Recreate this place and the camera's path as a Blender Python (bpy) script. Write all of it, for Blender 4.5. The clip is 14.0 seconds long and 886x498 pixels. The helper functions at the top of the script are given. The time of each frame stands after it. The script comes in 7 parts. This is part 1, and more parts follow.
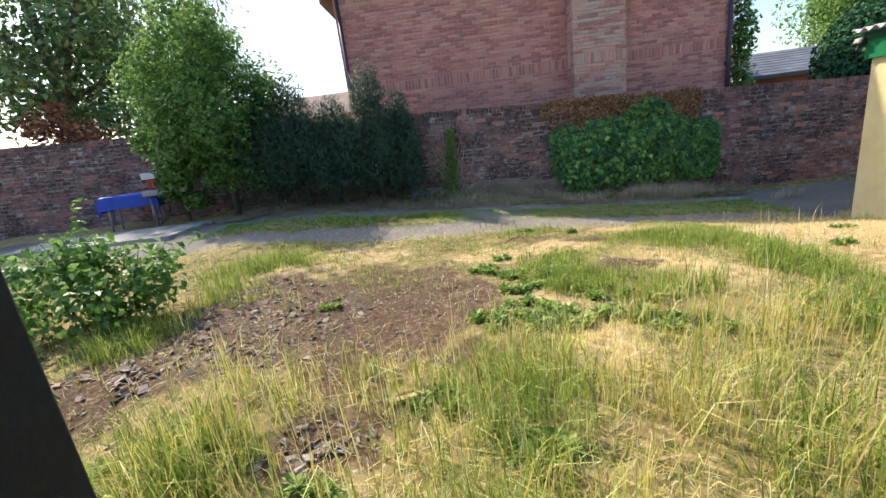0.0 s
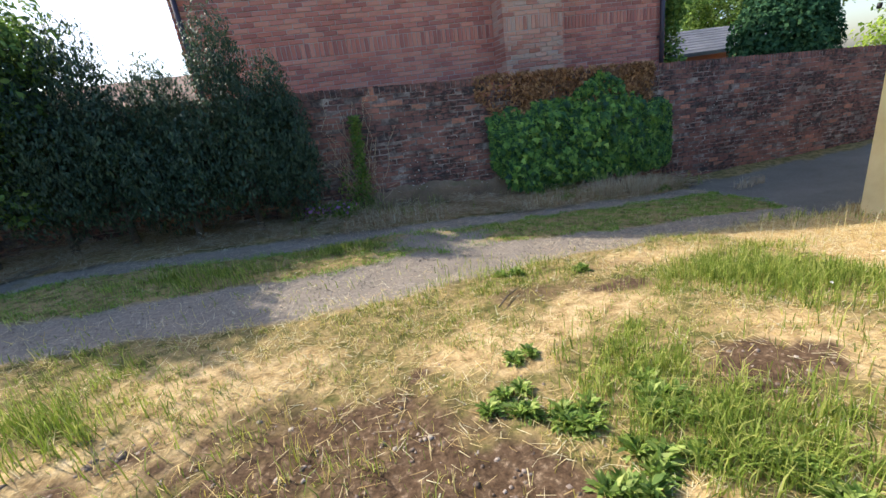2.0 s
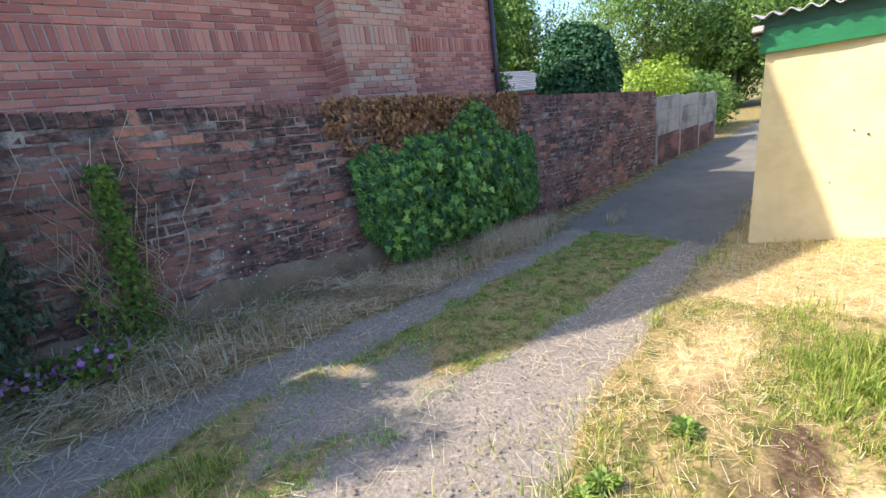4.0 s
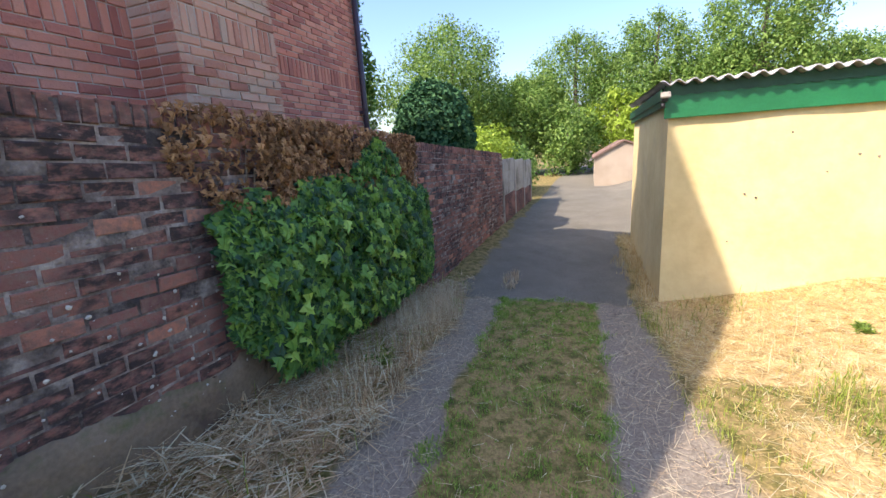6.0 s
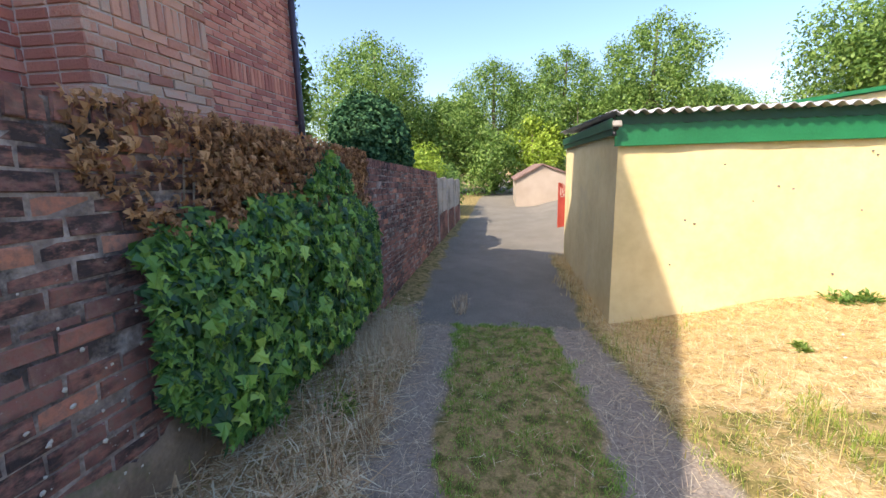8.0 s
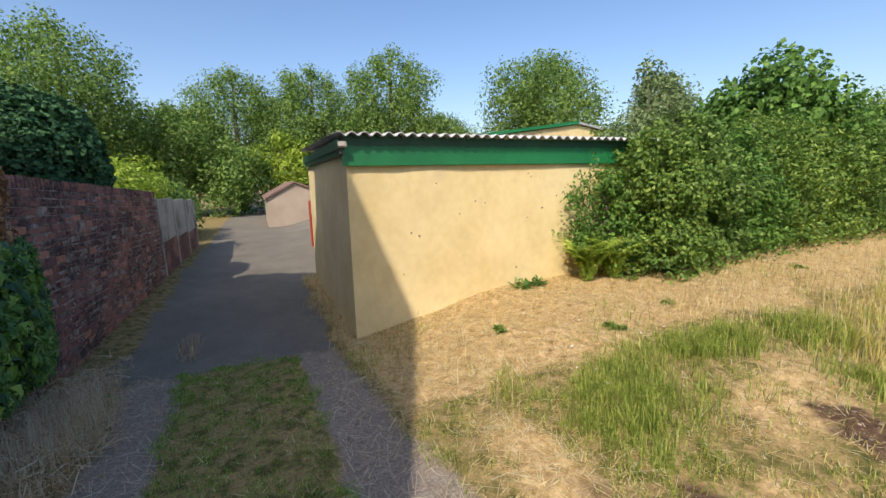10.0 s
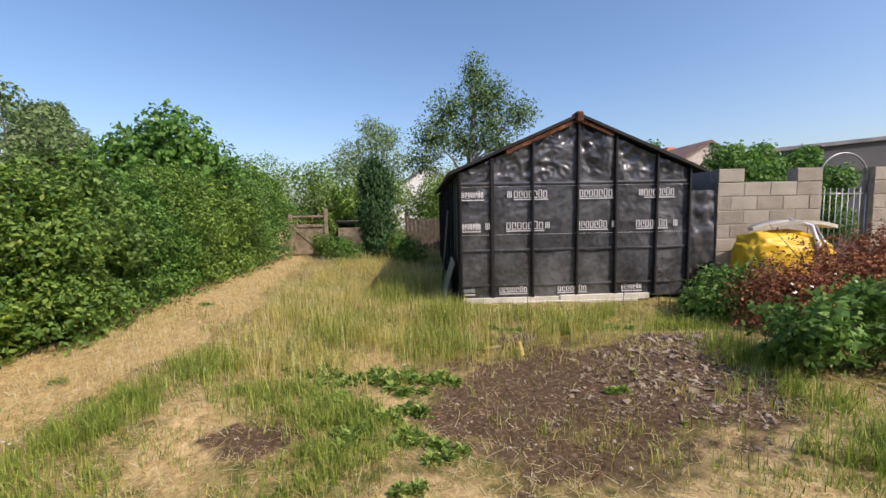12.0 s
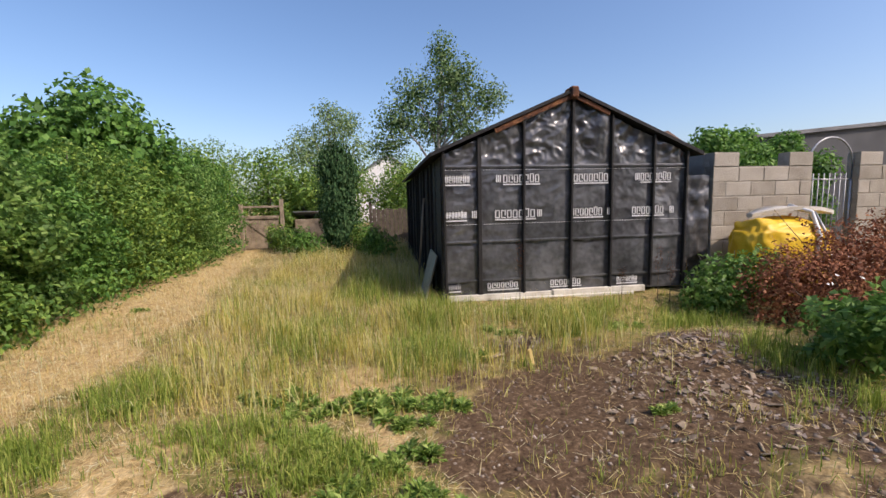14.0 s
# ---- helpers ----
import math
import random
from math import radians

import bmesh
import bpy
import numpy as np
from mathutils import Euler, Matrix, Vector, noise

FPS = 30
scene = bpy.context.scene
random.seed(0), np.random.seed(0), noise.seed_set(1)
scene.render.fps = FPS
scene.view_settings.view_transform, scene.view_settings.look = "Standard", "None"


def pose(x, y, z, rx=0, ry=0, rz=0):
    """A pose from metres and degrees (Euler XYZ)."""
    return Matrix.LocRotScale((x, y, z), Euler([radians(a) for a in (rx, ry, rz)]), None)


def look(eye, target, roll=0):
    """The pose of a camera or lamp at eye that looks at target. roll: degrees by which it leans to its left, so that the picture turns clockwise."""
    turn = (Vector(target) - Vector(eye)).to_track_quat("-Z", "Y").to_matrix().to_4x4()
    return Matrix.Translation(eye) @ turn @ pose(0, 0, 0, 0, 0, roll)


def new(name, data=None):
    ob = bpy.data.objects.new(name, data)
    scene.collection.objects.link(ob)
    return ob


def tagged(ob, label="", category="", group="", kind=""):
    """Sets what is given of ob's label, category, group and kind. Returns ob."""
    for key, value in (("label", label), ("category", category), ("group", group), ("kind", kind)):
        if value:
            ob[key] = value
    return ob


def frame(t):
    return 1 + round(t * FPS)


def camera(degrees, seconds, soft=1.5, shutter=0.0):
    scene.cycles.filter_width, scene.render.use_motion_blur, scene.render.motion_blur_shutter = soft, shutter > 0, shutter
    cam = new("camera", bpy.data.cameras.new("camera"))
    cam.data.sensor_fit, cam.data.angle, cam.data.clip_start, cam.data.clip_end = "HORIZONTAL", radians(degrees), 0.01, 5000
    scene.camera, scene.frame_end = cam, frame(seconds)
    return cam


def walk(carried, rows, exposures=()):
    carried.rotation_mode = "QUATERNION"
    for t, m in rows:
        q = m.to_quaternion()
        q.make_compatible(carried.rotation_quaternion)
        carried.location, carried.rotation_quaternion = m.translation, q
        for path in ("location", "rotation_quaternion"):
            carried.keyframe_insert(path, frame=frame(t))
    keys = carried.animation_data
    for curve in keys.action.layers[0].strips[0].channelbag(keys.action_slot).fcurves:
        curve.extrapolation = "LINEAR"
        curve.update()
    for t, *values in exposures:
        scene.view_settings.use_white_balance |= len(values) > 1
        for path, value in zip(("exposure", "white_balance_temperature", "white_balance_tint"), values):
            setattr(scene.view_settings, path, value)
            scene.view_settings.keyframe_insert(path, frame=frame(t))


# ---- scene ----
cam = camera(93.8, 14.0)
PATH = [
    (0, (0.092, -0.091, 1.448), (-0.005, 1.837, 0.925), -7.4),
    (0.5, (-0.013, 0.548, 1.406), (-0.118, 2.469, 0.861), -7.6),
    (1, (-0.153, 1.206, 1.422), (-0.132, 3.119, 0.839), -8.1),
    (1.5, (-0.247, 1.843, 1.439), (-0.023, 3.731, 0.816), -8.3),
    (2, (-0.301, 2.424, 1.471), (0.115, 4.275, 0.836), -8.4),
    (2.5, (-0.349, 3.054, 1.489), (0.25, 4.856, 0.86), -8.4),
    (3, (-0.397, 3.719, 1.482), (0.347, 5.466, 0.852), -8.8),
    (3.5, (-0.396, 4.4, 1.54), (0.604, 6.012, 0.909), -8.8),
    (4, (-0.257, 4.96, 1.558), (1.038, 6.357, 0.951), -8.1),
    (4.2, (-0.195, 5.189, 1.559), (1.199, 6.491, 0.958), -7.8),
    (6.3, (0.471, 6.867, 1.489), (2.338, 7.449, 1.07), -3.4),
    (6.5, (0.559, 6.969, 1.486), (2.445, 7.495, 1.079), -3.2),
    (7, (0.6, 7.175, 1.504), (2.52, 7.573, 1.109), -2.5),
    (7.2, (0.578, 7.207, 1.526), (2.506, 7.568, 1.134), -2.2),
    (9.3, (0.569, 7.158, 1.527), (2.535, 7.104, 1.163), -1.6),
    (9.5, (0.589, 7.106, 1.525), (2.547, 6.909, 1.168), -1.9),
    (10, (0.663, 6.881, 1.536), (2.468, 6.086, 1.206), -1.5),
    (10.1, (0.676, 6.833, 1.541), (2.414, 5.899, 1.212), -1.5),
    (10.2, (0.66, 6.794, 1.549), (2.311, 5.713, 1.222), -1.4),
    (10.3, (0.643, 6.75, 1.54), (2.195, 5.525, 1.237), -1.1),
    (10.5, (0.626, 6.634, 1.544), (1.93, 5.145, 1.255), -1.1),
    (10.6, (0.584, 6.612, 1.535), (1.754, 5.012, 1.265), -0.9),
    (11, (0.507, 6.559, 1.562), (1.102, 4.663, 1.329), -0.6),
    (11.3, (0.443, 6.579, 1.593), (0.704, 4.608, 1.379), -0.5),
    (11.5, (0.394, 6.556, 1.59), (0.503, 4.569, 1.397), -0.7),
    (12, (0.388, 6.555, 1.588), (0.3, 4.565, 1.407), -1.1),
    (12.5, (0.415, 6.454, 1.567), (0.29, 4.466, 1.386), -1.4),
    (13, (0.462, 6.236, 1.554), (0.309, 4.251, 1.361), -1.4),
    (13.5, (0.557, 6.006, 1.524), (0.342, 4.029, 1.313), -1.3),
    (14, (0.679, 5.758, 1.527), (0.391, 3.792, 1.301), -1.3),
]
EXPOSURES = [(0, 1.32, 6900, 12), (2, 1.18, 7000, 14), (3, 1.42, 6900, 15), (4.2, 1.68, 6850, 17), (6.4, 1.52, 7250, 21), (7.2, 1.52, 7250, 21), (9.6, 0.92, 7250, 18), (10.5, 0.45, 7100, 18), (11, 0.5, 7050, 18), (14, 0.54, 7100, 20)]
walk(cam, [(t, look(eye, target, roll)) for t, eye, target, roll in PATH], EXPOSURES)

# ---- world, sun, exposure ----
SUN_TO = Vector((0.74, -0.667, -1.0)).normalized()
world = bpy.data.worlds.new("sky")
scene.world = world
world.use_nodes = True
wn = world.node_tree
sky = wn.nodes.new("ShaderNodeTexSky")
sky.sky_type, sky.sun_disc = "NISHITA", False
sky.sun_elevation, sky.sun_rotation = radians(45), math.atan2(-0.74, 0.667)
sky.air_density, sky.dust_density, sky.ozone_density = 1.0, 2.0, 3.5
deep = wn.nodes.new("ShaderNodeHueSaturation")
deep.inputs["Saturation"].default_value = 1.14
wn.links.new(sky.outputs[0], deep.inputs["Color"])
wn.links.new(deep.outputs[0], wn.nodes["Background"].inputs[0])
wn.nodes["Background"].inputs[1].default_value = 0.142
sun = new("sun", bpy.data.lights.new("sun", "SUN"))
sun.data.energy, sun.data.angle, sun.data.color = 2.6, radians(0.6), (1.0, 0.94, 0.84)
sun.matrix_world = look((0, 0, 30), Vector((0, 0, 30)) + SUN_TO)


# ---- materials ----
def mat(name, colours, scale=6.0, rough=0.8, bump=0.0, bump_scale=None, rand="", rand_amount=0.5, fine=40.0,
        metal=0.0, translucent=0.0, stain=None, stain_scale=1.2, stain_at=(0.5, 0.62), spec=0.5):
    """A procedural surface. colours: two or more, mixed by noise at two scales and by a random value per piece."""
    m = bpy.data.materials.new(name)
    m.use_nodes = True
    t = m.node_tree
    n, link = t.nodes, t.links.new
    bsdf, out = n["Principled BSDF"], n["Material Output"]
    geo = n.new("ShaderNodeNewGeometry")
    big = n.new("ShaderNodeTexNoise")
    big.inputs["Scale"].default_value, big.inputs["Detail"].default_value = scale, 5
    small = n.new("ShaderNodeTexNoise")
    small.inputs["Scale"].default_value, small.inputs["Detail"].default_value = fine, 3
    for x in (big, small):
        link(geo.outputs["Position"], x.inputs["Vector"])
    add = n.new("ShaderNodeMath")
    add.operation = "MULTIPLY_ADD"
    link(small.outputs[0], add.inputs[0])
    add.inputs[1].default_value = 0.45
    link(big.outputs[0], add.inputs[2])
    value = n.new("ShaderNodeMath")
    value.operation = "SUBTRACT"
    link(add.outputs[0], value.inputs[0])
    value.inputs[1].default_value = 0.22
    fac = value.outputs[0]
    if rand:
        if rand == "object":
            r = n.new("ShaderNodeObjectInfo").outputs["Random"]
        else:
            r = geo.outputs["Random Per Island"]
        mix = n.new("ShaderNodeMix")
        mix.inputs[0].default_value = rand_amount
        link(fac, mix.inputs[2])
        link(r, mix.inputs[3])
        fac = mix.outputs[0]
    ramp = n.new("ShaderNodeValToRGB")
    el = ramp.color_ramp.elements
    lo, hi = (0.02, 0.98) if rand and rand_amount > 0.7 else (0.3, 0.7)
    el[0].position, el[1].position = lo, hi
    el[0].color, el[1].color = (*colours[0], 1), (*colours[-1], 1)
    for i, c in enumerate(colours[1:-1]):
        e = el.new(lo + (hi - lo) * (i + 1) / (len(colours) - 1))
        e.color = (*c, 1)
    link(fac, ramp.inputs[0])
    col = ramp.outputs[0]
    if stain:
        sn = n.new("ShaderNodeTexNoise")
        sn.inputs["Scale"].default_value, sn.inputs["Detail"].default_value = stain_scale, 6
        sn.inputs["Roughness"].default_value = 0.7
        link(geo.outputs["Position"], sn.inputs["Vector"])
        mr = n.new("ShaderNodeMapRange")
        mr.inputs[1].default_value, mr.inputs[2].default_value = stain_at
        link(sn.outputs[0], mr.inputs[0])
        sm = n.new("ShaderNodeMix")
        sm.data_type = "RGBA"
        link(mr.outputs[0], sm.inputs[0])
        link(col, sm.inputs[6])
        sm.inputs[7].default_value = (*stain, 1)
        col = sm.outputs[2]
    link(col, bsdf.inputs["Base Color"])
    bsdf.inputs["Roughness"].default_value = rough
    bsdf.inputs["Metallic"].default_value = metal
    bsdf.inputs["Specular IOR Level"].default_value = spec
    if bump:
        b = n.new("ShaderNodeBump")
        b.inputs["Strength"].default_value, b.inputs["Distance"].default_value = bump, 0.02
        src = small
        if bump_scale:
            src = n.new("ShaderNodeTexNoise")
            src.inputs["Scale"].default_value, src.inputs["Detail"].default_value = bump_scale, 6
            link(geo.outputs["Position"], src.inputs["Vector"])
        link(src.outputs[0], b.inputs["Height"])
        link(b.outputs[0], bsdf.inputs["Normal"])
    if translucent:
        tr = n.new("ShaderNodeBsdfTranslucent")
        link(col, tr.inputs[0])
        ms = n.new("ShaderNodeMixShader")
        ms.inputs[0].default_value = translucent
        link(bsdf.outputs[0], ms.inputs[1])
        link(tr.outputs[0], ms.inputs[2])
        link(ms.outputs[0], out.inputs[0])
    return m


def old_brick(name, by):
    """Weathered wall brick: dull reds and plums, a few clean salmon ones, and soot in broad ragged patches."""
    m = bpy.data.materials.new(name)
    m.use_nodes = True
    n, link = m.node_tree.nodes, m.node_tree.links.new
    bsdf = n["Principled BSDF"]
    geo = n.new("ShaderNodeNewGeometry")
    rand = n.new("ShaderNodeObjectInfo").outputs["Random"] if by == "object" else geo.outputs["Random Per Island"]

    def noise_at(scale, detail, stretch=1.0):
        mp = n.new("ShaderNodeMapping")
        mp.inputs["Scale"].default_value = (scale, scale, scale * stretch)
        link(geo.outputs["Position"], mp.inputs["Vector"])
        t = n.new("ShaderNodeTexNoise")
        t.inputs["Scale"].default_value, t.inputs["Detail"].default_value, t.inputs["Roughness"].default_value = 1.0, detail, 0.65
        link(mp.outputs[0], t.inputs["Vector"])
        return t.outputs["Fac"]

    def ranged(value, a, b, c=0.0, d=1.0):
        k = n.new("ShaderNodeMapRange")
        for q, v in enumerate((a, b, c, d)):
            k.inputs[q + 1].default_value = v
        link(value, k.inputs[0])
        return k.outputs[0]

    def times(a, b):
        k = n.new("ShaderNodeMath")
        k.operation = "MULTIPLY"
        link(a, k.inputs[0])
        link(b, k.inputs[1])
        return k.outputs[0]

    def over(fac, a, b):
        k = n.new("ShaderNodeMix")
        k.data_type = "RGBA"
        link(fac, k.inputs[0])
        link(a, k.inputs[6])
        if isinstance(b, tuple):
            k.inputs[7].default_value = (*b, 1)
        else:
            link(b, k.inputs[7])
        return k.outputs[2]

    ramp = n.new("ShaderNodeValToRGB")
    ramp.color_ramp.interpolation = "LINEAR"
    e = ramp.color_ramp.elements
    e[0].position, e[0].color = 0.0, (0.23, 0.115, 0.1, 1)
    e[1].position, e[1].color = 1.0, (0.66, 0.29, 0.19, 1)
    for q, c in ((0.3, (0.33, 0.145, 0.118)), (0.6, (0.41, 0.175, 0.135)), (0.935, (0.46, 0.2, 0.15)), (0.955, (0.6, 0.25, 0.165))):
        e.new(q).color = (*c, 1)
    link(rand, ramp.inputs[0])
    mottle = over(ranged(noise_at(26, 5), 0.42, 0.68), ramp.outputs[0], (0.3, 0.185, 0.15))
    clean = ranged(rand, 0.935, 0.955, 1.0, 0.1)
    soot = times(times(ranged(noise_at(1.15, 4, 1.6), 0.42, 0.54), ranged(noise_at(11, 6, 2.2), 0.36, 0.56)), clean)
    col = over(soot, mottle, (0.072, 0.052, 0.05))
    lime = times(ranged(noise_at(34, 4, 1.8), 0.66, 0.72), ranged(noise_at(2.3, 3), 0.45, 0.6))
    col = over(lime, col, (0.5, 0.44, 0.4))
    link(col, bsdf.inputs["Base Color"])
    bsdf.inputs["Roughness"].default_value, bsdf.inputs["Specular IOR Level"].default_value = 0.92, 0.2
    b = n.new("ShaderNodeBump")
    b.inputs["Strength"].default_value, b.inputs["Distance"].default_value = 0.7, 0.012
    link(noise_at(55, 6), b.inputs["Height"])
    link(b.outputs[0], bsdf.inputs["Normal"])
    return m


M_OLD = old_brick("old_brick", "object")
M_OLD_J = old_brick("old_brick_joined", "island")
M_OLD_MORTAR = mat("old_mortar", [(0.17, 0.135, 0.12), (0.31, 0.25, 0.22), (0.5, 0.43, 0.38)], 7, 0.95, 0.8, 50, stain=(0.07, 0.055, 0.052), stain_scale=2.6, stain_at=(0.46, 0.6))
M_SKIRT = mat("wall_skirt", [(0.15, 0.1, 0.07), (0.23, 0.165, 0.11), (0.3, 0.22, 0.15)], 3, 0.95, 0.8, 22, stain=(0.1, 0.12, 0.035), stain_scale=2.2, stain_at=(0.52, 0.68))
RED_BRICK = [(0.46, 0.17, 0.135), (0.6, 0.22, 0.165), (0.66, 0.26, 0.19), (0.72, 0.32, 0.23)]
M_RED = mat("red_brick", RED_BRICK, 1.5, 0.85, 0.5, 70, "object", 0.6, 40, spec=0.3)
M_RED_J = mat("red_brick_joined", RED_BRICK, 1.5, 0.85, 0.5, 70, "island", 0.6, 40, spec=0.3)
M_RED_MORTAR = mat("house_mortar", [(0.52, 0.43, 0.38), (0.66, 0.57, 0.51)], 5, 0.95, 0.5, 60)
PALE_BRICK = [(0.46, 0.2, 0.15), (0.6, 0.28, 0.2), (0.58, 0.42, 0.33), (0.68, 0.36, 0.26)]
M_PALE_J = mat("chimney_brick", PALE_BRICK, 1.2, 0.9, 0.5, 70, "island", 0.5, 40, spec=0.25)
M_YELLOW = mat("yellow_render", [(0.68, 0.55, 0.27), (0.75, 0.62, 0.32), (0.8, 0.68, 0.37)], 1.3, 0.85, 0.35, 14, fine=9, stain=(0.62, 0.52, 0.3), stain_scale=0.8, stain_at=(0.55, 0.75), spec=0.3)
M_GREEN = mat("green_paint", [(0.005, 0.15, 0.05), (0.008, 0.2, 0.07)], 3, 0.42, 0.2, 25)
# deeper green than M_GREEN, for the garage side fascia and eaves filler
M_DARKGREEN = mat("dark_green_trim", [(0.006, 0.06, 0.028), (0.012, 0.09, 0.045)], 3, 0.5, 0.2, 25)
M_TIN = mat("weathered_sheet", [(0.3, 0.3, 0.31), (0.5, 0.5, 0.5), (0.6, 0.6, 0.6)], 2, 0.5, 0.2, 30, metal=0.35)
M_MEMBRANE = mat("black_membrane", [(0.04, 0.042, 0.046), (0.075, 0.078, 0.085), (0.13, 0.135, 0.145)], 1.6, 0.27, 0.3, 3.2, fine=11, spec=0.9)
M_BATTEN = mat("black_batten", [(0.006, 0.006, 0.007), (0.014, 0.013, 0.013)], 8, 0.75, 0.3)
M_PRINT = mat("grey_print", [(0.55, 0.56, 0.58), (0.75, 0.76, 0.78)], 6, 0.5, 0.2)
M_FELT = mat("black_felt", [(0.012, 0.012, 0.014), (0.03, 0.03, 0.032)], 2, 0.85, 0.5)
M_ROT = mat("rotted_wood", [(0.04, 0.02, 0.014), (0.14, 0.05, 0.02), (0.3, 0.14, 0.06)], 7, 0.9, 0.8, 40)
M_WHITEWOOD = mat("weathered_white_board", [(0.5, 0.47, 0.4), (0.72, 0.7, 0.64)], 4, 0.8, 0.4)
M_BLOCK = mat("concrete_block", [(0.29, 0.26, 0.215), (0.39, 0.355, 0.3), (0.46, 0.42, 0.36)], 2, 0.95, 0.6, 90, "object", 0.3, 60, spec=0.2)
M_MORTAR = mat("grey_mortar", [(0.26, 0.24, 0.2), (0.38, 0.35, 0.3)], 6, 0.95, 0.6)
M_CONCRETE = mat("concrete", [(0.34, 0.32, 0.28), (0.46, 0.44, 0.39)], 1.6, 0.9, 0.4, 40, stain=(0.2, 0.19, 0.16))
M_GREYWOOD = mat("weathered_wood", [(0.17, 0.13, 0.09), (0.28, 0.22, 0.155), (0.36, 0.29, 0.21)], 5, 0.85, 0.4)
M_DARKRENDER = mat("dark_slate_wall", [(0.055, 0.058, 0.065), (0.085, 0.088, 0.095)], 1, 0.9, 0.2)
M_PIPE = mat("plum_downpipe", [(0.035, 0.025, 0.04), (0.06, 0.045, 0.065)], 4, 0.4)
M_SLATE = mat("grey_slate", [(0.1, 0.105, 0.115), (0.17, 0.175, 0.185), (0.25, 0.25, 0.26)], 2, 0.7, 0.3, rand="island", rand_amount=0.4)
M_BROWNROOF = mat("brown_roof", [(0.16, 0.1, 0.08), (0.26, 0.17, 0.13)], 2, 0.85, 0.3)
M_TAN = mat("tan_render", [(0.34, 0.28, 0.21), (0.44, 0.37, 0.29)], 1, 0.9, 0.3)
M_REDWOOD = mat("red_lattice", [(0.3, 0.035, 0.02), (0.4, 0.06, 0.035)], 4, 0.6)
M_WHITE = mat("white_plastic", [(0.7, 0.7, 0.7), (0.82, 0.82, 0.8)], 4, 0.35)
M_BLACK = mat("black_plastic", [(0.01, 0.01, 0.011), (0.02, 0.02, 0.021)], 4, 0.4)
M_GREYPAINT = mat("grey_metal", [(0.3, 0.31, 0.33), (0.42, 0.43, 0.45)], 4, 0.4, metal=0.6)


# ---- helpers for things ----
def mesh(name, verts, faces, material, smooth=False):
    me = bpy.data.meshes.new(name)
    me.from_pydata([tuple(v) for v in verts], [], [tuple(f) for f in faces])
    me.materials.append(material)
    if smooth:
        me.shade_smooth()
    me.update()
    return me


def part(name, bm, material, parent=None, label=""):
    """Links a bmesh (or a mesh) as one object, under a thing where one is given."""
    if isinstance(bm, bmesh.types.BMesh):
        me = bpy.data.meshes.new(name)
        bm.normal_update()
        bm.to_mesh(me)
        bm.free()
        me.materials.append(material)
    else:
        me = bm
    ob = new(name, me)
    if parent is not None:
        ob.parent = parent
    if label:
        ob["label"] = label
    return ob


def thing(name, label, category, at=(0, 0, 0), rz=0.0, group="", kind=""):
    ob = new(name)
    ob.matrix_basis = pose(*at, 0, 0, rz)
    return tagged(ob, label, category, group, kind)


def box(bm, x0, x1, y0, y1, z0, z1, bevel=0.0):
    vs = [bm.verts.new((x, y, z)) for z in (z0, z1) for y in (y0, y1) for x in (x0, x1)]
    fs = [bm.faces.new([vs[i] for i in f]) for f in ((0, 2, 3, 1), (4, 5, 7, 6), (0, 1, 5, 4), (2, 6, 7, 3), (0, 4, 6, 2), (1, 3, 7, 5))]
    if bevel:
        es = list({e for f in fs for e in f.edges})
        bmesh.ops.bevel(bm, geom=es, offset=bevel, segments=1, affect="EDGES")
    return bm


def a_box(x0, x1, y0, y1, z0, z1, bevel=0.0):
    return box(bmesh.new(), x0, x1, y0, y1, z0, z1, bevel)


def beam(a, b, w, d, bevel=0.0):
    """A straight bar from a to b, w wide and d deep."""
    bm = a_box(-w / 2, w / 2, -d / 2, d / 2, 0, (Vector(b) - Vector(a)).length, bevel)
    q = (Vector(b) - Vector(a)).to_track_quat("Z", "Y")
    bmesh.ops.transform(bm, matrix=Matrix.Translation(a) @ q.to_matrix().to_4x4(), verts=bm.verts)
    return bm


def tube(points, radii, sides=8, closed=True):
    bm = bmesh.new()
    rings = []
    for i, p in enumerate(points):
        p = Vector(p)
        d = Vector(points[min(i + 1, len(points) - 1)]) - Vector(points[max(i - 1, 0)])
        m = d.to_track_quat("Z", "Y").to_matrix()
        r = radii[i] if isinstance(radii, (list, tuple)) else radii
        rings.append([bm.verts.new(p + m @ Vector((r * math.cos(a), r * math.sin(a), 0))) for a in [2 * math.pi * k / sides for k in range(sides)]])
    for a, b in zip(rings, rings[1:]):
        for k in range(sides):
            f = bm.faces.new((a[k], a[(k + 1) % sides], b[(k + 1) % sides], b[k]))
            f.smooth = True
    bm.faces.new(rings[0][::-1])
    bm.faces.new(rings[-1])
    return bm


def lerp(a, b, t):
    return a + (b - a) * t


def step(a, b, v):
    t = np.clip((np.asarray(v, float) - a) / (b - a), 0, 1)
    return t * t * (3 - 2 * t)


def wobble(x, y, f=1.0, seed=0.0):
    """Cheap smooth noise of about -1 to 1 on arrays."""
    x, y = np.asarray(x, float) * f + seed, np.asarray(y, float) * f + seed * 1.7
    return (np.sin(1.3 * x + 2.1 * np.sin(0.9 * y)) + np.sin(1.7 * y - 1.4 * np.sin(1.1 * x + 0.5)) + 0.7 * np.sin(2.9 * x + 3.3 * y) + 0.5 * np.sin(5.3 * y - 4.1 * x)) / 2.6


